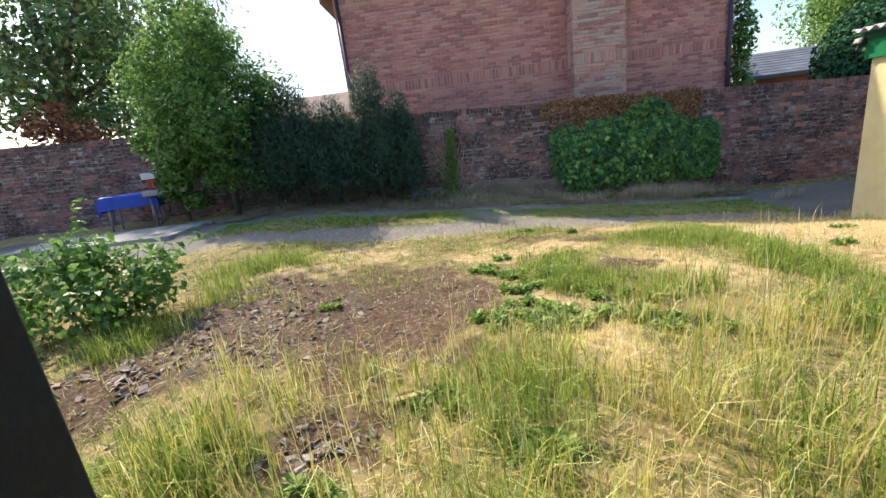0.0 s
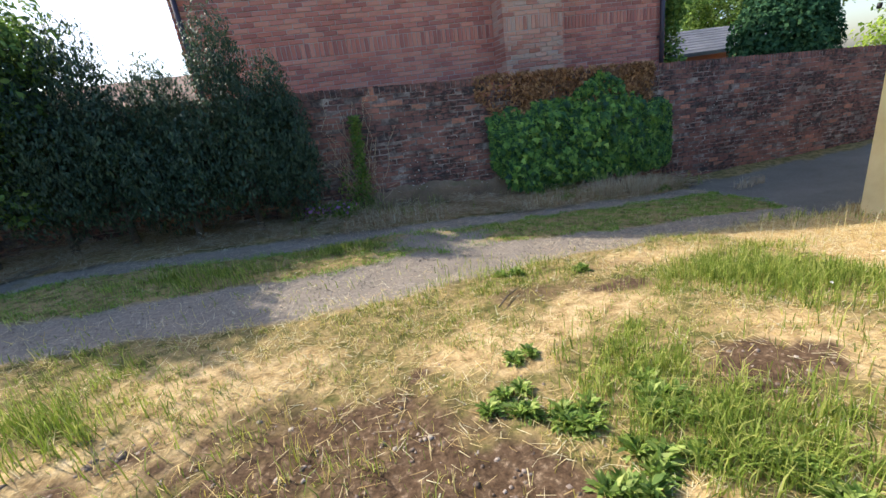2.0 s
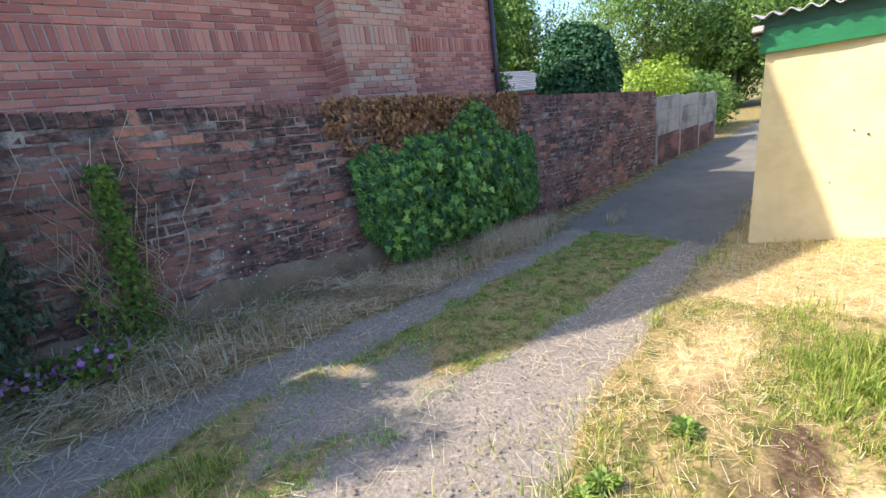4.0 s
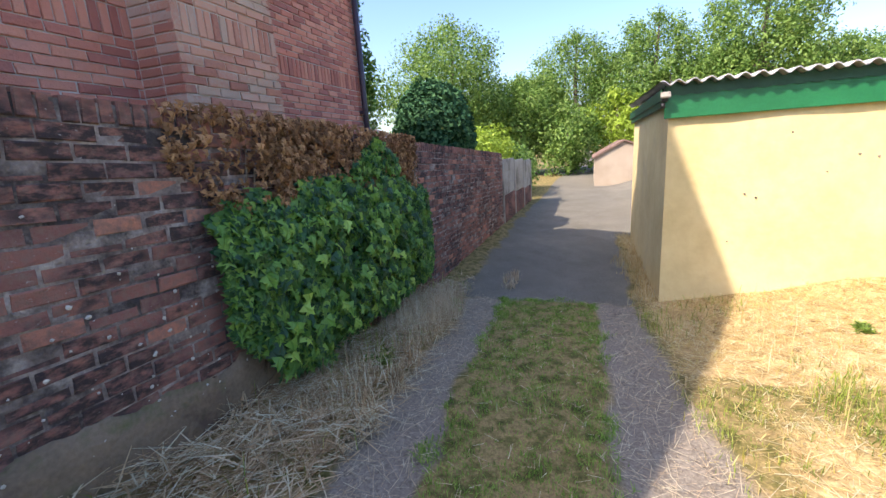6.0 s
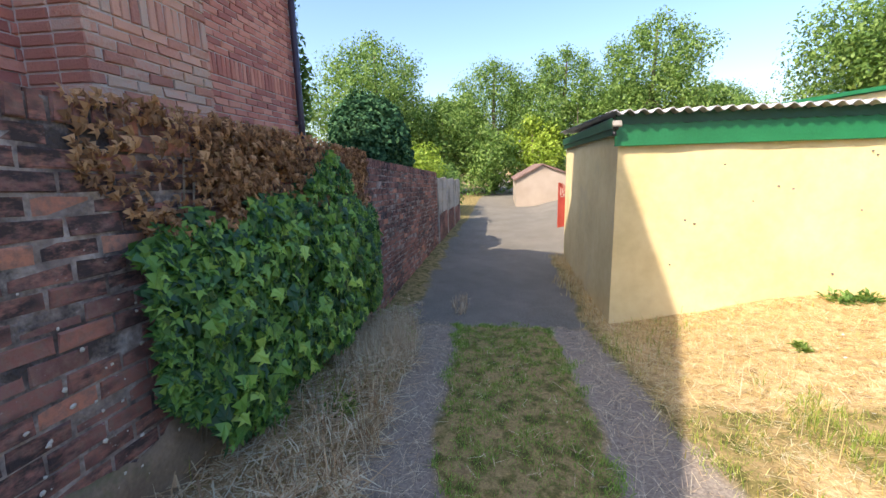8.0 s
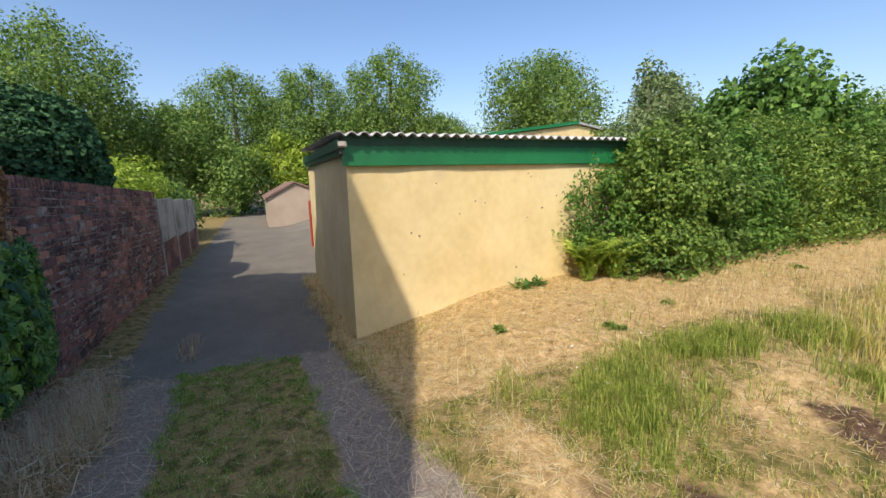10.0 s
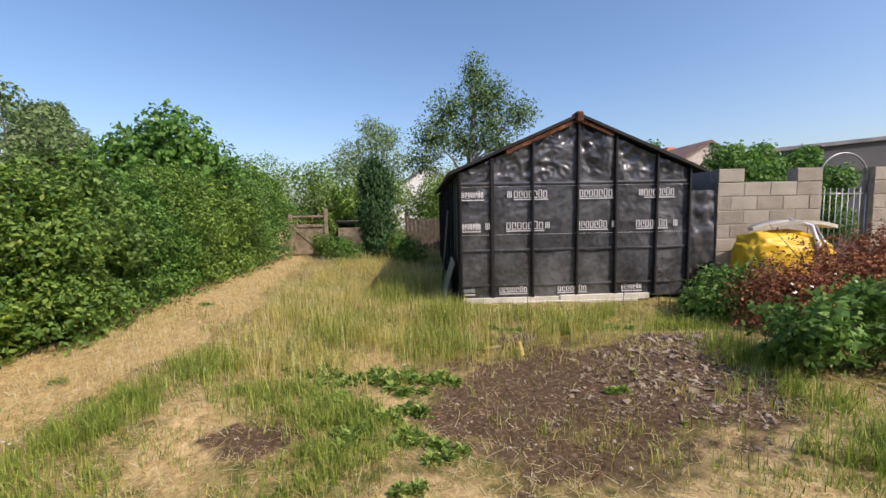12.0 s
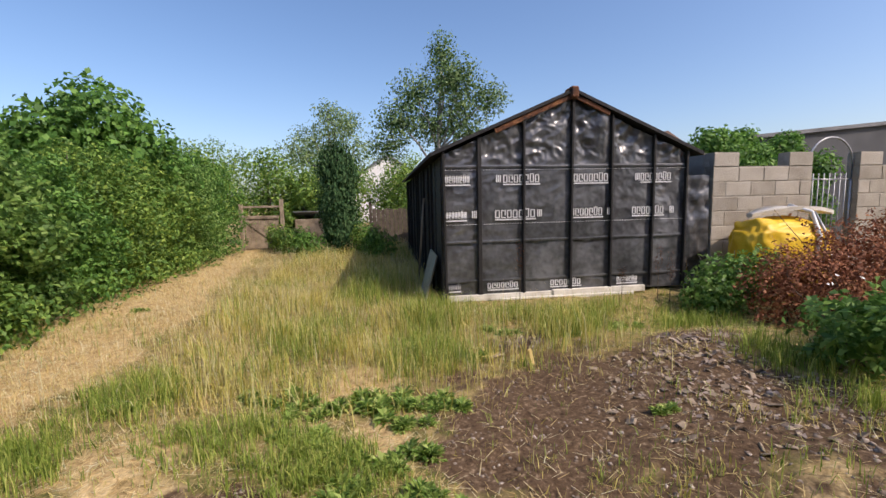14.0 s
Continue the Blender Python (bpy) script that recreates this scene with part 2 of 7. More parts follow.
def gz(x, y):
    """Height of the ground."""
    x, y = np.asarray(x, float), np.asarray(y, float)
    lane = np.where(x < 5.6, 0.06 - 0.095 * (x - 0.5), -0.4245 - 0.004 * (x - 5.6))
    lane = np.where(x < -3, 0.3925, lane)
    lawn = 0.02 + 0.14 * step(-0.4, -2.0, x) * step(1.2, 2.4, y) + 0.08 * step(1.2, 0.2, y) * step(2, 0.5, x)
    side = step(3.3, 6.1, y)
    z = lerp(lawn, lane, side)
    z = z + 0.05 * step(8.2, 8.8, y) * step(30, 8, x)
    near = step(40, 12, np.abs(x)) * step(40, 14, np.abs(y))
    z = z + near * (0.018 * wobble(x, y, 2.3) + 0.03 * wobble(x, y, 0.8, 3) * step(7, 4, y))
    return z


def gz1(x, y):
    return float(gz(x, y))


# ---- ground, one sheet to the horizon ----
def axis(lo, hi, d, far):
    mid = np.arange(lo, hi + d / 2, d)
    out = [d]
    while sum(out) < far:
        out.append(out[-1] * 1.25)
    c = np.cumsum(out)
    return np.concatenate([lo - c[::-1], mid, hi + c])


def far_edges(x):
    """The two edges of the wheel track next to the wall, at x."""
    xs = (-9, -4, -1, 0.3, 2.4, 4.1, 5.2, 6.5)
    return np.interp(x, xs, (7.0, 7.1, 7.22, 7.45, 7.54, 7.69, 7.77, 7.85)), np.interp(x, xs, (7.5, 7.6, 7.74, 7.9, 7.98, 8.07, 8.25, 8.35))


def near_edges(x):
    """The two edges of the wheel track next to the plot, at x."""
    xs = (-9, -4, -2.7, -0.9, 0.5, 1.4, 2.3, 3.3, 5.2)
    return np.interp(x, xs, (5.3, 5.4, 5.5, 5.42, 5.68, 5.9, 5.9, 6.1, 6.18)), np.interp(x, xs, (5.9, 6.0, 6.15, 6.3, 6.53, 6.56, 6.56, 6.55, 6.61))


def blot(x, y, cx, cy, rx, ry, w, soft=0.55):
    """A ragged patch round (cx, cy)."""
    rag = 0.3 * wobble(x, y, 6, cx * 3) + 0.22 * wobble(x, y, 15, cy * 5)
    return step(1.0 + soft, 1.0 - soft, np.hypot((x - cx) / rx, (y - cy) / ry) + w * 1.6 + rag)


def masks(x, y):
    w = wobble(x, y, 1.5, 5) * 0.12 + wobble(x, y, 5, 2) * 0.05 + wobble(x, y, 13, 4) * 0.03
    lane_x = step(9, 6, x)
    fa, fb = far_edges(x)
    na, nb = near_edges(x)
    v = w * 0.55
    far_track = step(fa - 0.09, fa + 0.09, y + v) * step(fb + 0.12, fb - 0.1, y + v)
    near_track = step(na - 0.2, na + 0.15, y + v) * step(nb + 0.1, nb - 0.1, y + v)
    patch = 0.75 * blot(x, y, 0.75, 6.95, 0.75, 0.45, w)
    gravel = np.clip((far_track + near_track) * lane_x + patch, 0, 1)
    tarmac = step(5.42, 5.62, x + w * 0.8) * step(6.08, 6.22, y + w * 0.5) * step(8.6, 8.3, y + w)
    tarmac = np.maximum(tarmac, step(9.4, 9.9, x + w) * step(1.0, 2.0, y) * step(8.7, 8.4, y + w) * step(60, 55, x))
    tarmac = np.maximum(tarmac, step(-3.4, -3.9, x + w) * step(5.0, 5.4, y + w + (x + 4) * 0.3) * step(8.2, 7.8, y + w))
    dirt = blot(x, y, -0.9, 3.1, 1.15, 1.15, w)
    for cx, cy, rx, ry, k in ((-1.9, 3.2, 0.6, 0.85, 1.0), (-0.55, 4.15, 0.8, 0.4, 0.75), (0.05, 3.4, 0.35, 0.55, 1.0), (1.58, 3.74, 0.3, 0.2, 1.0), (1.7, 5.0, 0.35, 0.12, 0.8), (-0.75, 1.62, 0.3, 0.26, 1.0), (-2.3, 2.2, 0.6, 0.4, 0.9), (1.0, 5.15, 0.4, 0.2, 0.55), (1.9, 5.45, 0.5, 0.16, 0.5)):
        dirt = np.maximum(dirt, k * blot(x, y, cx, cy, rx, ry, w))
    inner = np.interp(y, (-9, -5.4, -0.6, 2, 5.2), (4.6, 4.1, 3.35, 3.25, 3.45))
    straw = step(inner - 0.2, inner + 0.25, x + w * 1.6) * step(6.2, 5.8, y + w)
    for cx, cy, rx, ry in ((2.05, 3.85, 0.35, 0.4), (0.35, 4.55, 0.5, 0.3), (1.3, 4.75, 0.5, 0.25), (-1.2, 4.75, 0.8, 0.3), (0.75, 3.2, 0.2, 0.25), (2.2, 3.2, 0.3, 0.3), (0.9, 2.35, 0.35, 0.3), (-1.6, 4.3, 0.5, 0.25), (2.4, 5.5, 0.7, 0.2)):
        straw = np.maximum(straw, 0.85 * blot(x, y, cx, cy, rx, ry, w))
    straw = np.maximum(straw, 0.5 * step(fb - 0.05, fb + 0.15, y + v) * step(5.6, 5.0, x))
    return gravel * (1 - tarmac), dirt, tarmac, np.clip(straw, 0, 1)


def build_ground():
    xs, ys = axis(-9, 12, 0.09, 900), axis(-11, 10, 0.09, 900)
    gx, gy = np.meshgrid(xs, ys)
    nx, ny = len(xs), len(ys)
    x, y = gx.ravel(), gy.ravel()
    gravel, dirt, tarmac, straw = masks(x, y)
    z = gz(x, y) - 0.035 * gravel - 0.02 * tarmac + 0.015 * dirt * wobble(x, y, 9)
    v = np.stack([x, y, z], 1)
    i = (np.arange(ny - 1)[:, None] * nx + np.arange(nx - 1)[None]).ravel()
    f = np.stack([i, i + 1, i + nx + 1, i + nx], 1)
    me = bpy.data.meshes.new("ground")
    me.from_pydata(v.tolist(), [], f.tolist())
    for name, a in (("gravel", gravel), ("dirt", dirt), ("tarmac", tarmac), ("straw", straw)):
        me.attributes.new(name, "FLOAT", "POINT").data.foreach_set("value", a.astype(np.float32))
    me.shade_smooth()
    m = bpy.data.materials.new("ground")
    m.use_nodes = True
    n, link = m.node_tree.nodes, m.node_tree.links.new
    bsdf = n["Principled BSDF"]
    bsdf.inputs["Roughness"].default_value = 0.95
    bsdf.inputs["Specular IOR Level"].default_value = 0.2
    geo = n.new("ShaderNodeNewGeometry")

    def noise_ramp(scale, colours, detail=6, kind="noise"):
        t = n.new("ShaderNodeTexNoise" if kind == "noise" else "ShaderNodeTexVoronoi")
        t.inputs["Scale"].default_value = scale
        if kind == "noise":
            t.inputs["Detail"].default_value = detail
            t.inputs["Roughness"].default_value = 0.7
        link(geo.outputs["Position"], t.inputs["Vector"])
        r = n.new("ShaderNodeValToRGB")
        e = r.color_ramp.elements
        a, b = (0.32, 0.68) if kind == "noise" else (0.0, 1.0)
        e[0].position, e[1].position = a, b
        e[0].color, e[1].color = (*colours[0], 1), (*colours[-1], 1)
        for k, c in enumerate(colours[1:-1]):
            e.new(a + (b - a) * (k + 1) / (len(colours) - 1)).color = (*c, 1)
        link(t.outputs["Fac"] if kind == "noise" else t.outputs["Color"], r.inputs[0])
        return r.outputs[0], t

    def blend(a, b, name, lo=0.3, hi=0.7):
        att = n.new("ShaderNodeAttribute")
        att.attribute_name = name
        t = n.new("ShaderNodeTexNoise")
        t.inputs["Scale"].default_value, t.inputs["Detail"].default_value = 7, 6
        link(geo.outputs["Position"], t.inputs["Vector"])
        s = n.new("ShaderNodeMath")
        s.operation = "MULTIPLY_ADD"
        link(t.outputs["Fac"], s.inputs[0])
        s.inputs[1].default_value = 0.6
        link(att.outputs["Fac"], s.inputs[2])
        r = n.new("ShaderNodeMapRange")
        r.inputs[1].default_value, r.inputs[2].default_value = lo + 0.3, hi + 0.3
        link(s.outputs[0], r.inputs[0])
        x = n.new("ShaderNodeMix")
        x.data_type = "RGBA"
        link(r.outputs[0], x.inputs[0])
        link(a, x.inputs[6])
        link(b, x.inputs[7])
        return x.outputs[2]

    grass, _ = noise_ramp(8, [(0.07, 0.08, 0.02), (0.17, 0.15, 0.05), (0.36, 0.27, 0.12), (0.24, 0.17, 0.08)])
    straw_c, _ = noise_ramp(11, [(0.2, 0.135, 0.055), (0.44, 0.31, 0.145), (0.58, 0.43, 0.215), (0.7, 0.54, 0.31)])
    dirt_c, _ = noise_ramp(24, [(0.035, 0.022, 0.012), (0.092, 0.056, 0.031), (0.135, 0.087, 0.051), (0.34, 0.25, 0.16)], 8)
    gravel_c, gv = noise_ramp(60, [(0.22, 0.192, 0.155), (0.28, 0.245, 0.198), (0.34, 0.3, 0.245)], kind="voronoi")
    tarmac_c, _ = noise_ramp(1.1, [(0.165, 0.156, 0.125), (0.19, 0.18, 0.146), (0.22, 0.208, 0.17)], 3)
    c = blend(grass, straw_c, "straw")
    c = blend(c, dirt_c, "dirt")
    c = blend(c, gravel_c, "gravel")
    c = blend(c, tarmac_c, "tarmac")
    fine_t = n.new("ShaderNodeTexNoise")
    fine_t.inputs["Scale"].default_value, fine_t.inputs["Detail"].default_value, fine_t.inputs["Roughness"].default_value = 60, 6, 0.75
    link(geo.outputs["Position"], fine_t.inputs["Vector"])
    fr = n.new("ShaderNodeMapRange")
    fr.inputs[1].default_value, fr.inputs[2].default_value, fr.inputs[3].default_value, fr.inputs[4].default_value = 0.35, 0.65, 0.68, 1.22
    link(fine_t.outputs["Fac"], fr.inputs[0])
    mul = n.new("ShaderNodeVectorMath")
    mul.operation = "SCALE"
    link(c, mul.inputs[0])
    link(fr.outputs[0], mul.inputs["Scale"])
    link(mul.outputs[0], bsdf.inputs["Base Color"])
    bt = n.new("ShaderNodeTexNoise")
    bt.inputs["Scale"].default_value, bt.inputs["Detail"].default_value = 30, 8
    link(geo.outputs["Position"], bt.inputs["Vector"])
    b = n.new("ShaderNodeBump")
    b.inputs["Strength"].default_value, b.inputs["Distance"].default_value = 0.6, 0.02
    link(bt.outputs["Fac"], b.inputs["Height"])
    link(b.outputs[0], bsdf.inputs["Normal"])
    me.materials.append(m)
    tagged(new("ground", me), "rough ground of dry grass, bare earth, gravel tracks and tarmac", "ground", kind="structure")


build_ground()


# ---- brick walls ----
def brick_mesh(name, l, h, d, material, rough=0.004):
    """One brick, its front lower edge at the origin, front towards -y, with worn edges."""
    rnd = random.Random(name)
    c = 0.006
    v, f = [], []
    for y, s in ((0.0, c), (c, 0.0), (d, 0.0)):
        for x, z in ((s, s), (l - s, s), (l - s, h - s), (s, h - s)):
            v.append((x + rnd.uniform(-rough, rough) * (y < d), y + rnd.uniform(-rough, rough) * (y == 0), z + rnd.uniform(-rough, rough) * (y < d)))
    f.append((0, 1, 2, 3))
    for k in (0, 4):
        for i in range(4):
            j = (i + 1) % 4
            f.append((k + i, k + 4 + i, k + 4 + j, k + j))
    return mesh(name, v, f, material)


def brick_wall(owner, x0, x1, y, z_base, z_top, mats, near, holes=None, soldier=(), slope=0.0, pitch=(0.225, 0.075), d=0.1, keep=None, seed=1, rough=0.0025):
    """Bricks in courses on the plane y, facing -y: those with x in `near` are objects of their own, the others one joined part."""
    rnd = random.Random(seed)
    l, h = pitch
    shapes = [brick_mesh("brick%d" % k, l - 0.011, h - 0.011, d, mats[0], rough + 0.001 * k) for k in range(5)]
    halves = [brick_mesh("brick", l / 2 - 0.011, h - 0.011, d, mats[0])]
    up = [brick_mesh("brick", h - 0.011, l - 0.011, d, mats[0])]
    verts, faces, count = [], [], 0

    def lay(me, x, z, turn=0.0):
        nonlocal count
        zz = z - slope * x
        if keep and not keep(x, zz):
            return
        off = rnd.uniform(-0.005, 0.005)
        a = math.atan(-slope) + rnd.uniform(-0.006, 0.006)
        if near[0] <= x <= near[1] and near[2] <= z <= near[3] and count < 300:
            ob = new("brick", me)
            ob.parent = owner
            ob.matrix_basis = pose(x, y + off, zz, 0, -math.degrees(a), 0)
            count += 1
            return
        k = len(verts)
        ca, sa = math.cos(a), math.sin(a)
        for v in me.vertices:
            verts.append((x + v.co.x * ca - v.co.z * sa, y + off + v.co.y, zz + v.co.x * sa + v.co.z * ca))
        faces.extend(tuple(k + i for i in p.vertices) for p in me.polygons)

    z, row = z_base, 0
    while z < z_top - 0.02:
        if row in soldier:
            x = x0
            while x < x1 - 0.05:
                lay(up[0], x, z)
                x += h
            z += l
        else:
            x = x0 + (0 if row % 2 else -l / 2)
            while x < x1 - 0.02:
                if x < x0:
                    lay(halves[0], x0, z)
                elif x + l > x1 + 0.02:
                    lay(halves[0], x, z)
                else:
                    lay(rnd.choice(shapes), x, z)
                x += l
            z += h
        row += 1
    if faces:
        ob = part("bricks", mesh("bricks", verts, faces, mats[1]), None, owner)
        tagged(ob, kind="stuff")
    return z


def slanted_slab(x0, x1, y0, y1, za, zb, ta, tb):
    """A slab between x0 and x1 whose foot runs from za to zb and whose top from ta to tb."""
    bm = bmesh.new()
    vs = [bm.verts.new(p) for p in ((x0, y0, za), (x1, y0, zb), (x1, y1, zb), (x0, y1, za), (x0, y0, ta), (x1, y0, tb), (x1, y1, tb), (x0, y1, ta))]
    for f in ((0, 3, 2, 1), (4, 5, 6, 7), (0, 1, 5, 4), (1, 2, 6, 5), (2, 3, 7, 6), (3, 0, 4, 7)):
        bm.faces.new([vs[i] for i in f])
    return bm


SLOPE = 0.045
WALL_Y, WALL_X0, WALL_X1 = 8.84, -13.0, 11.1


def wall_top(x):
    return 1.93 - SLOPE * x


def build_lane_wall():
    wall = thing("wall_lane", "old dark sooty red brick boundary wall with brick-on-edge coping", "wall", kind="structure")
    part("mortar", slanted_slab(WALL_X0, WALL_X1, WALL_Y + 0.003, WALL_Y + 0.215, -0.3 - SLOPE * WALL_X0, -0.3 - SLOPE * WALL_X1, wall_top(WALL_X0) - 0.02, wall_top(WALL_X1) - 0.02), M_OLD_MORTAR, wall)
    rows = 23
    base = 1.93 - 0.225 * 0.5 - rows * 0.085
    brick_wall(wall, WALL_X0, WALL_X1, WALL_Y, base, base + rows * 0.085 - 0.01, (M_OLD, M_OLD_J), (0.2, 3.3, base + 0.3, 2.2), slope=SLOPE, pitch=(0.235, 0.085), seed=4, rough=0.002)
    bm = bmesh.new()
    grid = []
    for i in range(121):
        x = -1.2 + 5.0 * i / 120
        top = gz1(x, WALL_Y) + 0.2 + 0.16 * float(step(-0.4, 1.2, x)) * float(step(3.8, 2.8, x)) + 0.05 * float(wobble(x, 0, 4)) + 0.02 * float(wobble(x, 3, 17))
        grid.append([bm.verts.new((x, WALL_Y - (0.034 - 0.024 * k / 4) - 0.006 * noise.noise((x * 5, k, 2)), gz1(x, WALL_Y) - 0.2 + (top - gz1(x, WALL_Y) + 0.2) * k / 4)) for k in range(5)] + [bm.verts.new((x, WALL_Y + 0.004, top))])
    for a, b in zip(grid, grid[1:]):
        for k in range(5):
            bm.faces.new((a[k], b[k], b[k + 1], a[k + 1])).smooth = True
    part("cement_skirt", bm, M_SKIRT, wall, "mossy brown cement skirt along the wall foot")
    rnd = random.Random(8)
    cop = brick_mesh("coping_brick", 0.066, 0.11, 0.225, M_OLD, 0.004)
    verts, faces = [], []
    x = WALL_X0
    while x < WALL_X1 - 0.07:
        z = wall_top(x) - 0.112 + rnd.uniform(-0.006, 0.006)
        yy = WALL_Y - 0.004 + rnd.uniform(-0.006, 0.006)
        if 0.4 < x < 5.6:
            ob = new("coping_brick", cop)
            ob.parent = wall
            ob.matrix_basis = pose(x, yy, z, 0, math.degrees(SLOPE) + rnd.uniform(-2, 2), 0)
        else:
            k = len(verts)
            verts.extend((x + v.co.x, yy + v.co.y, z + v.co.z) for v in cop.vertices)
            faces.extend(tuple(k + i for i in p.vertices) for p in cop.polygons)
        x += 0.077
    pv, pf = [], []
    for k in range(620):
        x, z = rnd.uniform(0.2, 9.5), rnd.uniform(-0.1, 1.0) ** 1.0
        z = z + 0.6 * rnd.random() ** 3 - SLOPE * x
        r = rnd.uniform(0.004, 0.013)
        n = len(pv)
        pv.extend((x + r * math.cos(a) * rnd.uniform(0.6, 1.4), WALL_Y - 0.011, z + r * math.sin(a) * rnd.uniform(0.5, 1.2)) for a in [2 * math.pi * q / 6 for q in range(6)])
        pv.append((x, WALL_Y - 0.016, z))
        pf.extend((n + q, n + (q + 1) % 6, n + 6) for q in range(6))
    tagged(part("lichen_spots", mesh("lichen_spots", pv, pf, M_WHITEWOOD), None, wall, "small pale lichen and mortar spots"), kind="stuff")
    tagged(part("coping_bricks", mesh("coping_bricks", verts, faces, M_OLD_J), None, wall), kind="stuff")


def build_house():
    x0, x1, y, base, eaves, mid, apex = -2.15, 6.55, 10.15, 0.0, 4.75, 2.2, 8.65

    def under(x, z):
        return z < eaves + 0.9 * min(x - x0, x1 - x) - 0.05

    house = thing("house", "red brick house gable with soldier courses and a chimney breast", "house")
    bm = bmesh.new()
    out = [(x0, base), (x1, base), (x1, eaves), (mid, apex), (x0, eaves)]
    a = [bm.verts.new((x, y + 0.012, z)) for x, z in out]
    b = [bm.verts.new((x, y + 9.0, z)) for x, z in out]
    bm.faces.new(a)
    bm.faces.new(b[::-1])
    for i in range(5):
        j = (i + 1) % 5
        bm.faces.new((a[j], a[i], b[i], b[j]))
    wall = part("wall", bm, M_RED_MORTAR, house)
    z0 = 0.9
    brick_wall(wall, x0, x1, y, z0, 8.4, (M_RED, M_RED_J), (-0.4, 2.7, 2.0, 3.1), soldier=(22, 46), keep=under, seed=11, rough=0.001)
    # chimney breast
    cx0, cx1, cy = 2.93, 4.05, 9.68
    chim = part("chimney_breast", a_box(cx0 + 0.01, cx1 - 0.01, cy + 0.012, y + 0.01, base, 9.4), M_RED_MORTAR, house, "paler brick chimney breast rising up the gable")
    brick_wall(chim, cx0, cx1, cy, z0, 9.3, (M_PALE_J, M_PALE_J), (0, -1, 0, 0), soldier=(22,), seed=5, d=0.06)
    for side, px, turn in ((0, cx0, 90), (1, cx1, -90)):
        verts, faces = [], []
        me = brick_mesh("brick", 0.22, 0.064, 0.05, M_PALE_J)
        for r in range(112):
            for c in range(2):
                k = len(verts)
                yy = cy + c * 0.235 + (0.0 if r % 2 else -0.0)
                for v in me.vertices:
                    verts.append((px + (v.co.y if side == 0 else -v.co.y), yy + v.co.x * (1 if side else 1), z0 + r * 0.075 + v.co.z))
                faces.extend(tuple(k + i for i in (p.vertices if side else reversed(p.vertices))) for p in me.polygons)
        tagged(part("bricks", mesh("bricks", verts, faces, M_PALE_J), None, chim), kind="stuff")
    # roof
    for s, ex in ((0, x0), (1, x1)):
        bm = bmesh.new()
        o = -0.25 if s == 0 else 0.25
        pts = [(ex + o, eaves - 0.22), (mid, apex), (mid, apex + 0.16), (ex + o, eaves - 0.06)]
        p = [bm.verts.new((x, y - 0.16, z)) for x, z in pts]
        q = [bm.verts.new((x, y + 9.1, z)) for x, z in pts]
        bm.faces.new(p)
        bm.faces.new(q[::-1])
        for i in range(4):
            bm.faces.new((p[(i + 1) % 4], p[i], q[i], q[(i + 1) % 4]))
        bmesh.ops.recalc_face_normals(bm, faces=bm.faces)
        part("roof", bm, M_BROWNROOF, house)
    px = 6.47
    pipe = part("downpipe", tube([(px, y - 0.07, 0.2), (px, y - 0.07, 4.6)], 0.045, 12), M_PIPE, house, "dark plum plastic downpipe")
    for z in (2.2, 3.9):
        part("bracket", a_box(px - 0.06, px + 0.06, y - 0.09, y, z, z + 0.05), M_PIPE, pipe)
    px = -2.05
    part("downpipe", tube([(px, y - 0.07, 0.2), (px, y - 0.07, 4.6)], 0.04, 10), M_PIPE, house)


# ---- garage with yellow render ----
GX, GY, GX1, GY1 = 5.69, 5.89, 9.6, 0.7


def bumpy_sheet(p, u, v, nu, nv, amp, f=1.3, seed=0.0, edge=0.0):
    """A sheet from p along u and v, gently uneven across its face."""
    p, u, v = Vector(p), Vector(u), Vector(v)
    nrm = u.cross(v).normalized()
    bm = bmesh.new()
    g = []
    for j in range(nv + 1):
        row = []
        for i in range(nu + 1):
            q = p + u * (i / nu) + v * (j / nv)
            k = 0.0 if i in (0, nu) else 1.0
            w = noise.noise(q * f + Vector((seed, 0, 0))) + 0.5 * noise.noise(q * f * 2.7)
            row.append(bm.verts.new(q + nrm * amp * w * k))
        g.append(row)
    for j in range(nv):
        for i in range(nu):
            fc = bm.faces.new((g[j][i], g[j][i + 1], g[j + 1][i + 1], g[j + 1][i]))
            fc.smooth = True
    return bm


